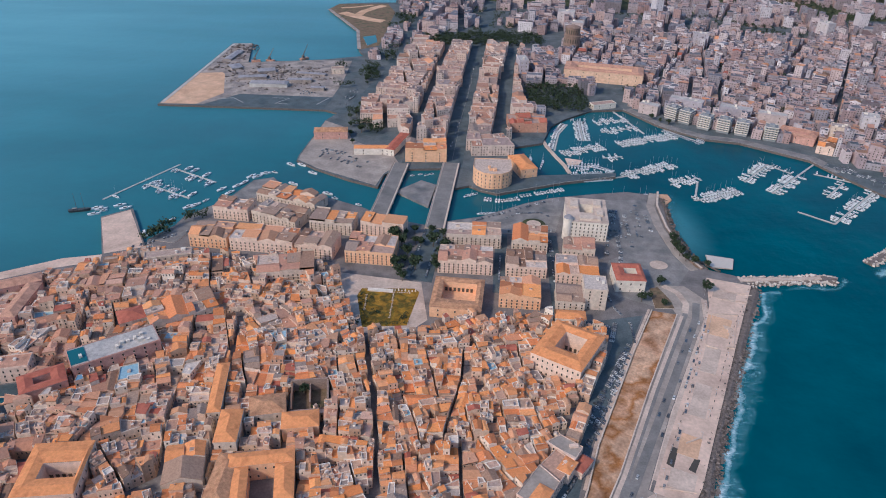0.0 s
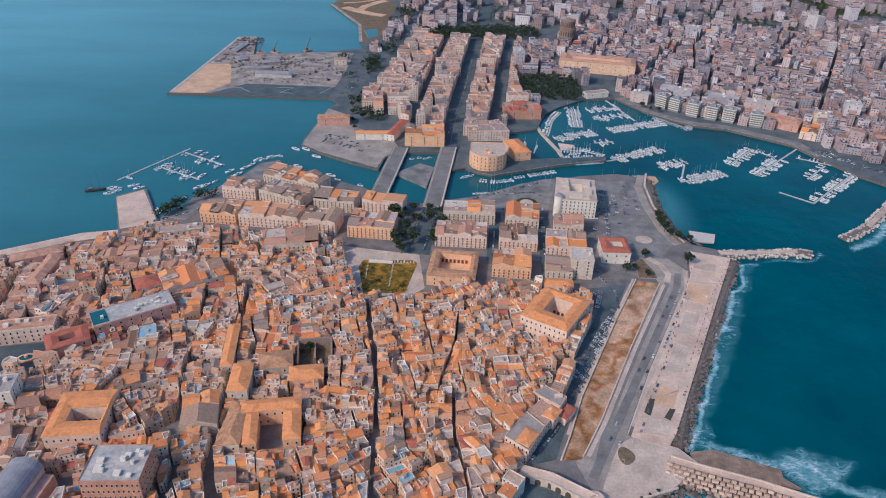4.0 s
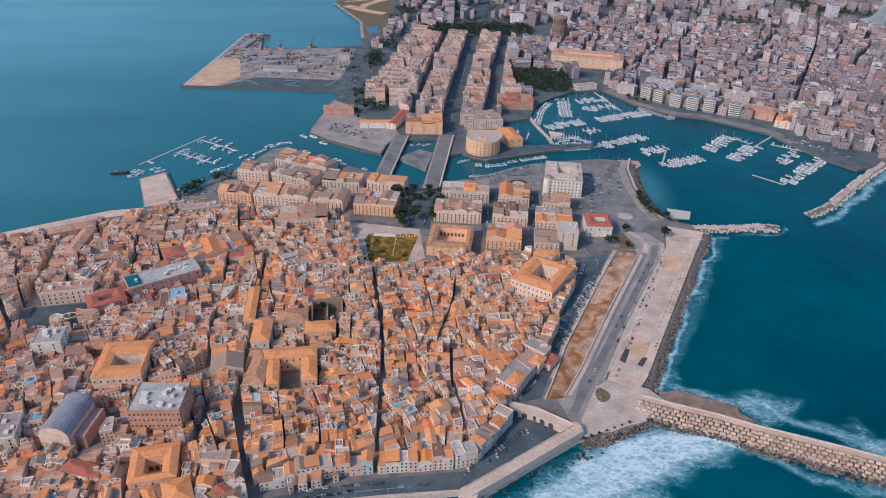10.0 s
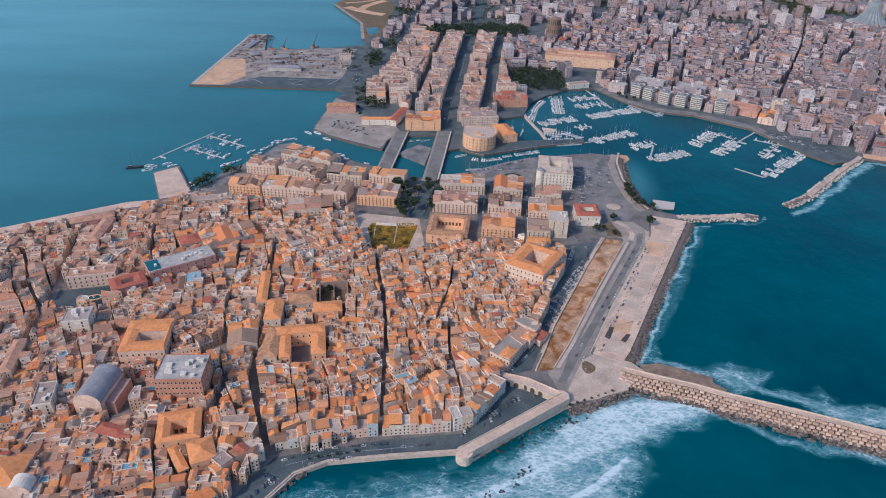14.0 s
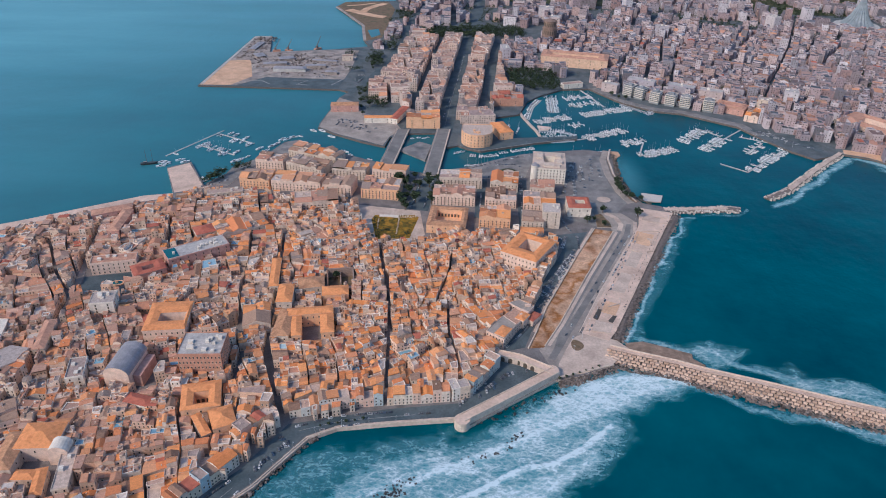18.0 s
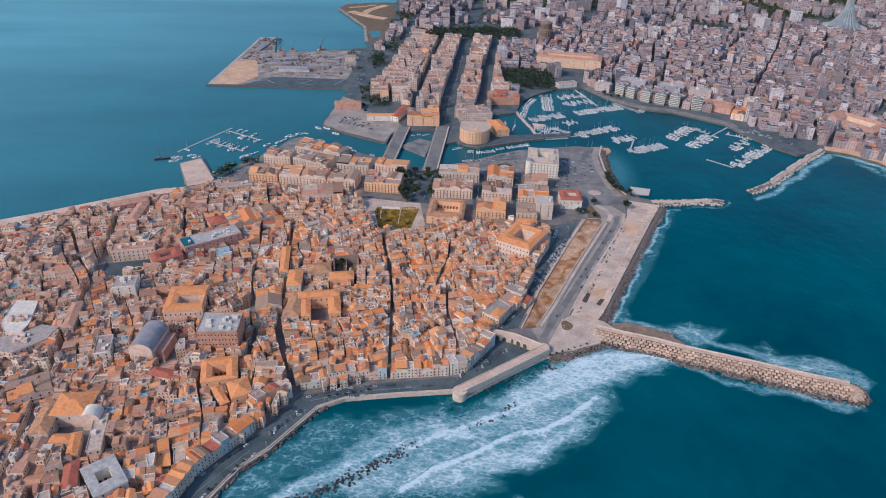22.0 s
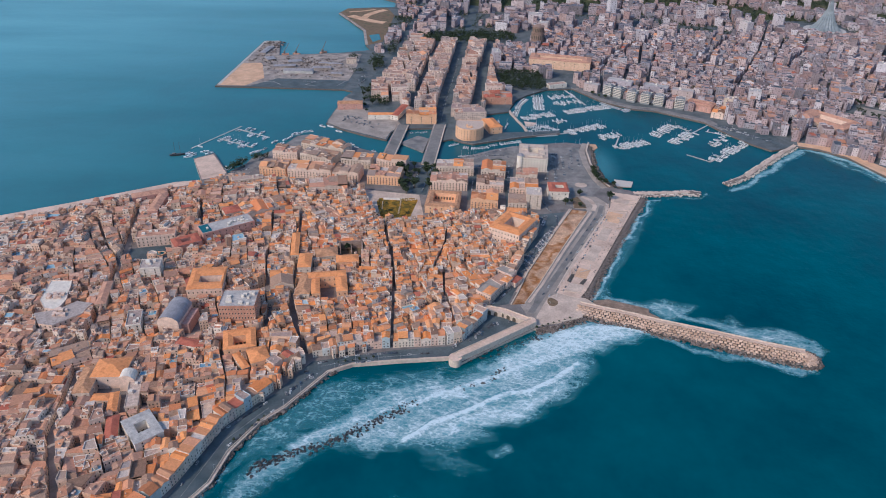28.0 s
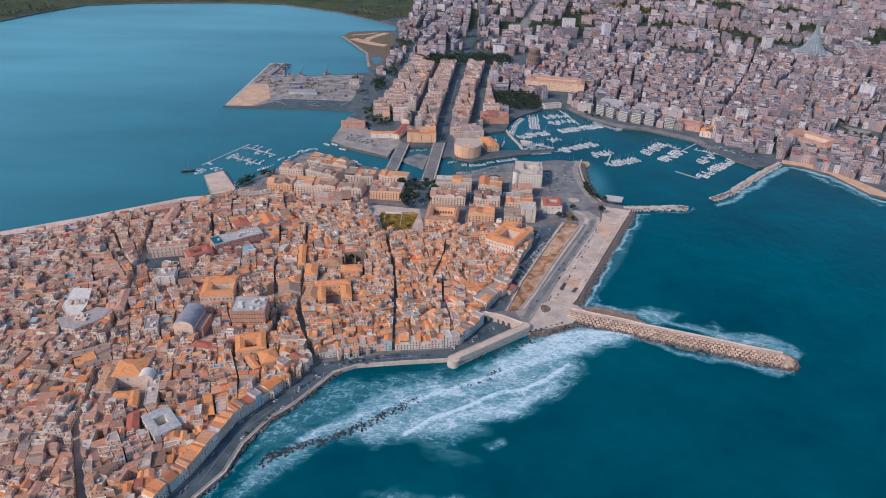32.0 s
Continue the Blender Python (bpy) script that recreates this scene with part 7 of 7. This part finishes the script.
def tree(x, y, k, s=1.0, label="dark green leafy street tree"):
    t = thing("tree", x, y, GZ, label, "tree", "street trees", rng.uniform(0, 360))
    t.scale = (s, s, s)
    part("trunk", TREES[k][0], None, t)
    part("crown", TREES[k][1], None, t)


for x, y in ((-52, 886), (-40, 872), (-34, 868), (-20, 869), (-46, 846), (-13, 848), (-57, 824), (-37, 822), (-17, 821), (-48, 802), (-54, 866), (-10, 888), (-48, 834), (-16, 834), (-52, 812), (-40, 895), (-22, 895), (-60, 880), (-8, 862),
             (244, 797), (236, 891), (234, 876), (236, 862), (240, 852), (246, 846), (201, 807), (258, 841), (187, 783), (178, 778), (196, 772), (-148, 1246), (-129, 1224), (-132, 1179), (-150, 1200), (-139, 1137), (-146, 1426), (-139, 1459), (-147, 1395),
             (-135, 1440), (-150, 1410), (-144, 1284), (-146, 1167), (-114, 1261), (-155, 1230), (-120, 1190), (-128, 1250), (-140, 1475), (-100, 622), (-113, 640), (300, 1262), (322, 1244), (312, 1252)):
    tree(x + rng.uniform(-1, 1), y + rng.uniform(-1, 1), rng.randrange(3), rng.uniform(0.85, 1.35) * (1.35 if -70 < x < 0 and y < 900 else 1))
for line in ([(-60, 433), (-100, 423)], [(-150, 350), (-172, 318)], [(104, 486), (150, 508)]):
    for x, y, a in along(line, 7, 2):
        tree(x, y + 1.5, 2, rng.uniform(0.3, 0.5), "low round seaside shrub")


def wood(name, spots, label, seed=4):
    r = random.Random(seed)
    m = Mesh()
    for x0, y0, sx, sy, ang, n in spots:
        c, s = math.cos(radians(ang)), math.sin(radians(ang))
        for _ in range(n):
            u, v = r.uniform(-.5, .5) * sx, r.uniform(-.5, .5) * sy
            q = Mesh()
            rad = r.uniform(2.6, 5.2)
            crown(q, r.uniform(5, 10), rad, 24, r)
            px, py = x0 + u * c - v * s, y0 + u * s + v * c
            m.shell([(a + px, b + py, d + GZ) for a, b, d in q.v], q.f, q.k)
    return solid(name, m, [leaf], label, "trees", kind="stuff")


wood("park_trees", [(60, 1694, 235, 92, 8, 620), (165, 1345, 96, 118, 0, 330), (-150, 1470, 26, 60, -6, 46), (-142, 1425, 26, 30, 0, 22), (-184, 1377, 30, 14, 0, 10), (-142, 1255, 40, 22, 0, 22), (-132, 1205, 30, 20, 0, 16), (-114, 1190, 26, 40, 0, 22), (-205, 1486, 16, 24, 0, 8), (-120, 1560, 14, 60, -8, 14), (-311, 878, 42, 9, 57, 34), (-283, 912, 22, 7, 35, 14), (880, 1880, 190, 120, -10, 120), (786, 1160, 14, 100, -32, 40), (836, 1146, 70, 12, -40, 30), (850, 1230, 80, 14, -30, 30), (300, 1390, 40, 30, 0, 20), (640, 1720, 120, 30, -30, 30), (1180, 1900, 160, 120, 0, 90), (470, 1650, 60, 20, 0, 16)],
     "dark green park trees in dense clumps")
far_spots = [(x, y, 22, 22, 0, 3) for x, y in greens] + [(-900 + 130 * i, 2520 + 30 * (i % 3), 130, 120, 0, 36) for i in range(7)] + [(-1330, 2180, 200, 120, 60, 60), (-1500, 2350, 300, 260, 0, 90), (-1150, 2500, 260, 180, 0, 70), (-200, 2300, 200, 160, 0, 60), (0, 2560, 260, 120, 0, 60), (560, 2420, 300, 120, 0, 90), (1050, 2300, 380, 140, 0, 110), (1500, 2300, 300, 300, 0, 110), (700, 2180, 130, 60, 0, 40)]
wood("far_woods", far_spots, "dark green woods on the far shore", 9)
for k, (poly, mat, lab) in enumerate((([(-100, 2160), (150, 2060), (700, 1990), (1250, 1960), (2400, 1960), (2600, 3200), (-100, 3200)], grass_far, "dark green gardens between the far flats"),
                                      ([(-6000, 1310), (-2000, 1760), (-1360, 2055), (-1305, 2200), (-1225, 2330), (-1055, 2395), (-771, 2440), (-570, 2432), (-355, 2313), (-210, 2175), (-120, 2250), (-100, 2900), (-100, 5000), (-6000, 6800)], grass_far, "dark green marsh and fields"),
                                      ([(500, 2330), (900, 2330), (980, 2600), (480, 2600)], grass_dry, "yellow-green field"))):
    slab("field", poly, GZ, GZ + 0.1 + 0.1 * k, [mat, mat], label=lab, category="field")
slab("salt_pan", [(-1420, 2150), (-1330, 2170), (-1290, 2260), (-1420, 2330), (-1560, 2250)], GZ + 0.1, GZ + 0.16, [pave_pale, pave_pale], label="pale flat salt pan", category="field")
slab("pond", [(-190, 1702), (-165, 1718), (-156, 1664), (-174, 1636)], GZ + 0.2, GZ + 0.26, [water_mat, stone_pale], label="small teal pond on the cape", category="pond")

slab("sports_pitch", rect(822, 1188, 52, 70, -38), GZ, GZ + 0.12, [asphalt_worn, asphalt_worn], label="pale grey sports pitch", category="pitch")

# ---- temple ruin and square ----
te = thing("temple_ruin", -58, 780, GZ, "low pale stone remains of an ancient temple", "ruin")
rng = random.Random(8)
m = Mesh()
m.box(-10, 4, 0.1, 24, 4.5, 1.2, -4)
part("platform", m, stone_white, te)
COLUMN = rod(3.4, 0.85, 10).data("column", [stone_white])
for k in range(7):
    ob = part("column", COLUMN, None, te, at=(4 + k * 3.2, 5 - k * 0.2, 0.1))
    ob.scale = (1, 1, rng.uniform(0.25, 0.8))
for x1, y1, x2, y2 in ((3, 0, 2, -40), (-22, -4, -22, -30), (-6, 2, 20, 1)):
    for x, y, a in along([(x1, y1), (x2, y2)], 2.4):
        q = Mesh()
        boulder(q, x + rng.uniform(-.4, .4), y, 0.5, rng.uniform(0.9, 1.8), rng.uniform(0.6, 1.0), rng.uniform(0.5, 0.9), rng, 0, 0.12)
        part("stone", q, stone_pale, te)
bush = Mesh()
for x, y, n in ((-42, 742, 5), (-70, 752, 7), (-82, 735, 4), (-76, 768, 4)):
    for _ in range(n):
        q = Mesh()
        crown(q, 1.2, rng.uniform(1.2, 2.6), 22, rng)
        px, py = x + rng.uniform(-4, 4), y + rng.uniform(-6, 6)
        bush.shell([(a + px, b + py, d + GZ) for a, b, d in q.v], q.f, q.k)
for x, y, a in along([(246, 985), (242, 930), (246, 868), (256, 846), (272, 834)], 6.0):
    q = Mesh()
    crown(q, 1.0, rng.uniform(1.0, 2.2), 16, rng)
    px, py = x + rng.uniform(0, 6), y + rng.uniform(-2, 2)
    bush.shell([(u + px, v + py, d + 1.6) for u, v, d in q.v], q.f, q.k)
# bushes along the dark green edges also stand in for the sunken lawn's shade
for x, y, a in along([(-88, 778), (-79, 730), (-42, 732)], 2.2):
    q = Mesh()
    crown(q, 1.0, rng.uniform(1.0, 2.0), 16, rng)
    px, py = x + rng.uniform(1, 4), y + rng.uniform(0, 3)
    bush.shell([(u + px, v + py, d + GZ) for u, v, d in q.v], q.f, q.k)
solid("bushes", bush, [leaf], "dark low bushes on the lawn and harbour bank, some in place of edge shade", "bush", kind="stuff")

# ---- esplanade fittings ----
# dark slabs laid flat on the paving in place of shaded pits
for poly in ([(151, 581), (159, 597), (163, 595), (155, 577)], [(165, 576), (172, 586), (176, 585), (169, 573)]):
    slab("sunken_pit", poly, GZ + 0.5, GZ + 0.53, [dark_recess, dark_recess], label="flat rectangle coloured dark for the shade in a sunken pit", category="pit")
wl = thing("esplanade_walls", 220, 700, GZ + 0.5, "low stone walls and steps on the esplanade", "wall")
for line, w, h in (([(236, 760), (262, 760)], 0.7, 0.9), ([(262, 760), (242, 712)], 0.5, 0.6), ([(219, 716), (238, 760)], 0.5, 0.6), ([(219, 714), (228, 710)], 1, 1.2), ([(236, 712), (243, 712)], 1, 1.2), ([(255, 800), (286, 792)], 0.6, 0.6), ([(252, 786), (278, 780)], 0.6, 0.6), ([(170, 600), (183, 606)], 1, 1.2), ([(141, 560), (165, 556)], 0.7, 0.8)):
    q = Mesh()
    q.prism(ccw([(x - 220, y - 700) for x, y in ribbon(line, w)]), 0, h, 0, 0)
    part("low_wall", q, pave_pale, wl)
for r in (7, 5, 3):
    q = Mesh()
    pts = [(243 - 220 + r * math.cos(a), 736 - 700 + r * math.sin(a)) for a in np.linspace(-1.2, 1.6, 12)]
    q.prism(ccw(ribbon(pts, 1.2)), 0, 0.35 + (7 - r) * 0.1, 0, 0)
    part("curved_step", q, pave_pale, wl)
BENCH = Mesh()
BENCH.box(0, 0, 0.35, 2.4, 0.7, 0.15)
BENCH.box(-0.9, 0, 0, 0.25, 0.6, 0.36)
BENCH.box(0.9, 0, 0, 0.25, 0.6, 0.36)
BENCH = BENCH.data("bench", [rock_dark])
for line in ([(246, 790), (224, 738), (186, 650), (160, 598)], [(272, 776), (250, 738), (218, 672), (196, 628)]):
    for x, y, a in along(line, 9, 3):
        ob = tagged(new("bench", BENCH), "dark stone bench on the esplanade", "bench", "esplanade benches")
        ob.location, ob.rotation_euler = (x, y, GZ + 0.5), (0, 0, a)
LAMPP = rod(8, 0.12, 6).data("pole", [alu])
LAMPH = Mesh()
LAMPH.box(0.7, 0, 7.9, 1.6, 0.3, 0.16)
LAMPH = LAMPH.data("head", [alu])
for line, step in (([(122, 522), (150, 578), (196, 668), (226, 740), (240, 790)], 24), ([(-30, 433), (-80, 426), (-104, 414), (-136, 366), (-172, 312), (-180, 280)], 22), ([(180, 600), (248, 728), (290, 808)], 26)):
    for x, y, a in along(line, step, 5):
        t = thing("street_lamp", x, y, GZ, "slim grey street lamp", "street lamp", "street lamps", math.degrees(a) + 90)
        part("pole", LAMPP, None, t)
        part("head", LAMPH, None, t)
# road kerbs, retaining walls and markings
ws = thing("retaining_walls", 150, 640, GZ, "pale stone kerbs and retaining walls along the shore road", "wall")
for line, w, h in (([(184, 764), (153, 700), (106, 596), (92, 556), (82, 531)], 1.2, 1.5), ([(206, 759), (157, 658), (117, 571), (98, 535)], 1.0, 0.9), ([(230, 752), (168, 632), (134, 558)], 0.8, 0.5), ([(158, 510), (130, 500), (106, 491)], 1.2, 1.3)):
    q = Mesh()
    q.prism(ccw([(x - 150, y - 640) for x, y in ribbon(line, w)]), 0, h, 0, 0)
    part("wall_run", q, stone_pale, ws)
for k, line in enumerate(([(216, 762), (165, 660), (124, 574)], [(222, 756), (172, 655), (130, 570)], [(-20, 441), (-80, 432), (-112, 420)], [(-150, 362), (-180, 320), (-197, 262)], [(-2, 1090), (12, 1260), (30, 1430)])):
    slab("lane_line", ribbon(line, 0.22), GZ + 0.1, GZ + 0.13, [line_white, line_white], label="painted pale lane line", category="road marking")
for line, w in (([(229, 778), (221, 752), (170, 650), (128, 568), (114, 540), (102, 516)], 6.5), ([(214, 760), (164, 660), (122, 572), (108, 530)], 4.5)):
    slab("carriageway", ribbon(line, w), GZ + 0.1, GZ + 0.14, [asphalt_mid, asphalt_mid], label="worn grey asphalt carriageway", category="road")
slab("junction_paving", [(104, 492), (130, 498), (158, 512), (178, 533), (168, 546), (152, 552), (138, 556), (126, 548), (117, 530), (108, 510)], GZ, GZ + 0.11, [pave_pale, stone_pale], label="pale grey worn paving at the head of the breakwater", category="pavement")
slab("traffic_island", [(129 + 6 * math.cos(a), 537 + 8 * math.sin(a) * (1 - 0.3 * math.cos(a))) for a in np.linspace(0, 2 * math.pi, 17)[:-1]], GZ, GZ + 0.4, [earth_dark, stone_pale], label="oval earth traffic island", category="traffic island")
slab("round_island", [(210 + 9 * math.cos(a), 844 + 8 * math.sin(a)) for a in np.linspace(0, 2 * math.pi, 25)[:-1]], GZ, GZ + 0.3, [pave_pale, stone_pale], label="pale round traffic island", category="traffic island")
slab("earth_wedge", [(190, 800), (199, 803), (206, 780), (206, 768), (188, 768)], GZ, GZ + 0.3, [earth_dark, stone_pale], label="dark earth wedge with shrubs between the roads", category="dirt")
slab("ramp", ribbon([(205, 806), (216, 794), (219, 776), (214, 762)], 6), GZ, GZ + 0.2, [pave_pale, stone_pale], label="pale curved ramp beside the road", category="pavement")
for line, w in (([(238, 784), (231, 752), (182, 655), (140, 566)], 5.0), ([(210, 757), (160, 656), (120, 570), (102, 536)], 3.0), ([(182, 766), (151, 700), (104, 596), (90, 556)], 2.2), ([(126, 508), (156, 516), (166, 540)], 4)):
    slab("footpath", ribbon(line, w), GZ + 0.1, GZ + 0.22, [pave_pale, stone_pale], label="pale paved footpath beside the road", category="pavement")
for k, (x, y, sx, sy) in enumerate(((262, 792, 26, 16), (240, 742, 26, 30), (219, 695, 16, 36), (196, 646, 16, 40), (174, 598, 18, 22), (160, 566, 22, 18))):
    slab("paving_panel", rect(x - 2, y, sx * 0.8, sy, -25), GZ + 0.5, GZ + 0.52, [(pave_pale, sand, pave_pale)[k % 3], stone_pale], label="rectangle of worn pale paving", category="paving")
slab("garden_ring", [(90 + 13 * math.cos(a), 923 + 12 * math.sin(a)) for a in np.linspace(0, 2 * math.pi, 33)[:-1]], GZ, GZ + 0.4, [grass_far, stone_pale], label="round green garden bed", category="garden")
slab("garden_core", [(90 + 8 * math.cos(a), 923 + 8 * math.sin(a)) for a in np.linspace(0, 2 * math.pi, 33)[:-1]], GZ + 0.4, GZ + 0.5, [pave_pale, stone_pale], label="pale paved round centre of the garden", category="garden")
slab("harbour_wall", ribbon([(250, 1012), (240, 976), (238, 923), (242, 866), (252, 838)], 2.6), -2, GZ + 1.3, [stone_pale, shelf_brown], label="curved stone harbour wall beside the car park", category="wall")
slab("wharf_path", ribbon([(243, 1008), (232, 974), (230, 923), (235, 866), (244, 836)], 9), GZ, GZ + 0.14, [asphalt_worn, stone_pale], label="pale worn wharf road inside the harbour wall", category="road")
slab("beach_corner", [(246, 1012), (262, 1010), (263, 996), (254, 984), (244, 972)], -1, 1.2, [sand, sand], label="small tan beach in the harbour corner", category="beach")
slab("timber_deck", [(265, 868), (292, 861), (285, 842), (263, 844)], 1.2, 2.4, [boat_deck, timber], label="flat grey bathing deck on the water", category="deck")
slab("quay_canal", [(-1, 924), (31, 935), (85, 971), (117, 987), (135, 990), (125, 955), (112, 905), (60, 900), (2, 905)], GZ, GZ + 0.06, [quay_grey, stone_pale], label="pale paved canal quay", category="quay")
slab("quay_west", [(-318, 866), (-300, 898), (-297, 918), (-262, 961), (-243, 1013), (-224, 1022), (-210, 1000), (-225, 975), (-262, 940), (-272, 905), (-290, 860)], GZ, GZ + 0.06, [quay_grey, stone_pale], label="pale paved harbour quay", category="quay")
slab("quay_strip", [(33, 1004), (53, 997), (74, 1006), (139, 1034), (206, 1055), (207, 1065), (142, 1054), (100, 1048), (60, 1012)], GZ, GZ + 0.08, [asphalt, stone_pale], label="narrow pale quay of the marina", category="quay")
sea_wall = thing("sea_wall", 0, 430, 0, "pale stone sea wall with parapet", "wall")
q = Mesh()
q.prism(ccw([(x, y - 430) for x, y in ribbon([(14, 438), (-36, 432), (-82, 425), (-104, 413), (-136, 364), (-155, 344), (-172, 310), (-179, 276), (-195, 250), (-228, 184)], 3.2)]), -2, GZ + 0.35, 0, 0)
part("footway", q, pave_pale, sea_wall)
q = Mesh()
q.prism(ccw([(x, y - 430) for x, y in ribbon([(14, 436.6), (-36, 430.6), (-82, 423.6), (-105, 411.8), (-137, 362.8), (-156, 342.8), (-173.4, 309), (-180.4, 275.5), (-196.3, 249.5), (-229, 183.5)], 0.5)]), -2, GZ + 1.3, 0, 0)
part("parapet", q, stone_pale, sea_wall)

# ---- roofless ruin in the old town ----
ru = thing("roofless_ruin", -107, 631, GZ, "dark roofless stone hall with weeds inside", "ruin", turn=9)
for x, y, sx, sy, h in ((0, -15, 28, 1.4, 8), (0, 15, 28, 1.4, 11), (-13.5, 0, 1.4, 29, 9.5), (13.5, 0, 1.4, 29, 10), (0, 4, 1.2, 20, 7)):
    m = Mesh()
    m.box(x, y, 0, sx, sy, h)
    part("wall", m, old_any, ru)
m = Mesh()
m.box(0, 0, 0.02, 26, 29, 0.2)
part("floor", m, earth_dark, ru, "dark weedy floor")

fn = thing("fountain", -340, 622, GZ + 0.3, "oval tan stone fountain in the dark square", "fountain", turn=14)
for name, rx, ry, z0, z1, mt in (("basin", 7.5, 5.0, -0.3, 1.3, stone_ochre), ("pool", 5.6, 3.4, 1.3, 1.45, water_mat), ("pedestal", 1.3, 1.3, 1.3, 3.6, stone_ochre)):
    q = Mesh()
    q.prism([(rx * math.cos(a), ry * math.sin(a)) for a in np.linspace(0, 2 * math.pi, 25)[:-1]], z0, z1, 0, 0)
    part(name, q, mt, fn)

# ---- dock works ----
sh = thing("dock_shed", -308, 1375, GZ + 0.1, "long grey works shed with pitched roof", "shed")
m = Mesh()
m.prism(rect(0, 0, 62, 18, 2), 0, 6, 0, 0)
part("wall", m, concrete, sh)
m = Mesh()
hip_top(m, 62, 18, 6.1, 3, 0)
part("roof", m, lead, sh)
heap = Mesh()
rng = random.Random(17)
for x, y, sx, sy, a, h in ((-345, 1412, 46, 14, 12, 4), (-262, 1400, 40, 12, 4, 5), (-250, 1440, 52, 10, -6, 3), (-330, 1450, 30, 18, 20, 4), (-225, 1360, 22, 10, 0, 5), (-412, 1540, 14, 60, -8, 3), (-390, 1470, 20, 26, 30, 3)):
    t = thing("works_shed", x, y, GZ + 0.1, "low dark works shed on the dock", "shed", "dock sheds", a)
    m = Mesh()
    m.prism(rect(0, 0, sx, sy), 0, h, 0, 0)
    part("wall", m, dock_grey, t)
    m = Mesh()
    hip_top(m, sx, sy, h + 0.05, 1.6, 0)
    part("roof", m, lead, t)
for _ in range(300):
    x, y = rng.gauss(-300, 50), rng.gauss(1425, 36)
    if not -395 < x < -205 or not 1345 < y < 1498:
        continue
    if abs(x + 308) < 36 and abs(y - 1375) < 14:
        continue
    boulder(heap, x, y, GZ + 0.5, rng.uniform(1, 7), rng.uniform(1, 4), rng.uniform(0.8, 2.0), rng)
for _ in range(90):
    boulder(heap, rng.uniform(-430, -385), rng.uniform(1440, 1620), GZ + 0.7, rng.uniform(2, 8), rng.uniform(2, 6), rng.uniform(1, 2.4), rng)
solid("rubble_heaps", heap, rock_dark, "heaps of rubble, pipes and building material", "rubble", kind="stuff")
palazzo(-205, 1455, 22, 14, 8, 9, "flat", stone_pale, roof_flat, "small pale dock office", floors=2, step=6)
for x, y, a in ((-363, 1508, 0.3), (-340, 1522, -0.4), (-281, 1540, 0.8)):
    t = thing("crane", x, y, 0.3 if y > 1515 else GZ, "dark harbour crane on a barge" if y > 1515 else "dark harbour crane on the dock", "crane", turn=math.degrees(a))
    m = Mesh()
    m.box(0, 0, 0, 16, 7, 3.2)
    part("base", m, brick_red, t)
    m = Mesh()
    m.box(-2, 0, 3.2, 4, 4, 5)
    part("cab", m, rock_dark, t)
    m = Mesh()
    v = [(-1, -0.5, 8), (-1, 0.5, 8), (10, 0.3, 26), (10, -0.3, 26), (-2, -0.5, 8.8), (-2, 0.5, 8.8), (9.4, 0.3, 26.4), (9.4, -0.3, 26.4)]
    m.shell(v, [(0, 1, 2, 3), (4, 7, 6, 5), (0, 3, 7, 4), (1, 5, 6, 2), (3, 2, 6, 7)], [0] * 5)
    part("jib", m, rock_dark, t)
# swimming pool and railway
slab("terrace_pool", rect(-292, 656, 12, 20, 34), GZ + 18, GZ + 18.3, [water_mat, stone_pale], kind="structure", label="teal pool on the grey roof terrace", category="pool")
slab("railway", ribbon([(225, 2000), (290, 2330), (358, 2625)], 34), GZ, GZ + 0.2, [rock_dark, rock_dark], label="bundle of dark railway tracks", category="railway")
for k in range(6):
    slab("rail_track", ribbon([(214 + k * 5, 2000), (279 + k * 5, 2330), (347 + k * 5, 2625)], 1.6), GZ + 0.2, GZ + 0.4, [concrete, concrete], label="pale railway track", category="railway")

for line in ([(-380, 1300), (-350, 1310), (-330, 1290)], [(-290, 1315), (-262, 1315), (-280, 1290), (-260, 1288)], [(-215, 1290), (-200, 1322)]):
    slab("dock_marking", ribbon(line, 1.2), GZ + 0.24, GZ + 0.27, [line_white, line_white], label="pale painted marking on the dock", category="road marking")
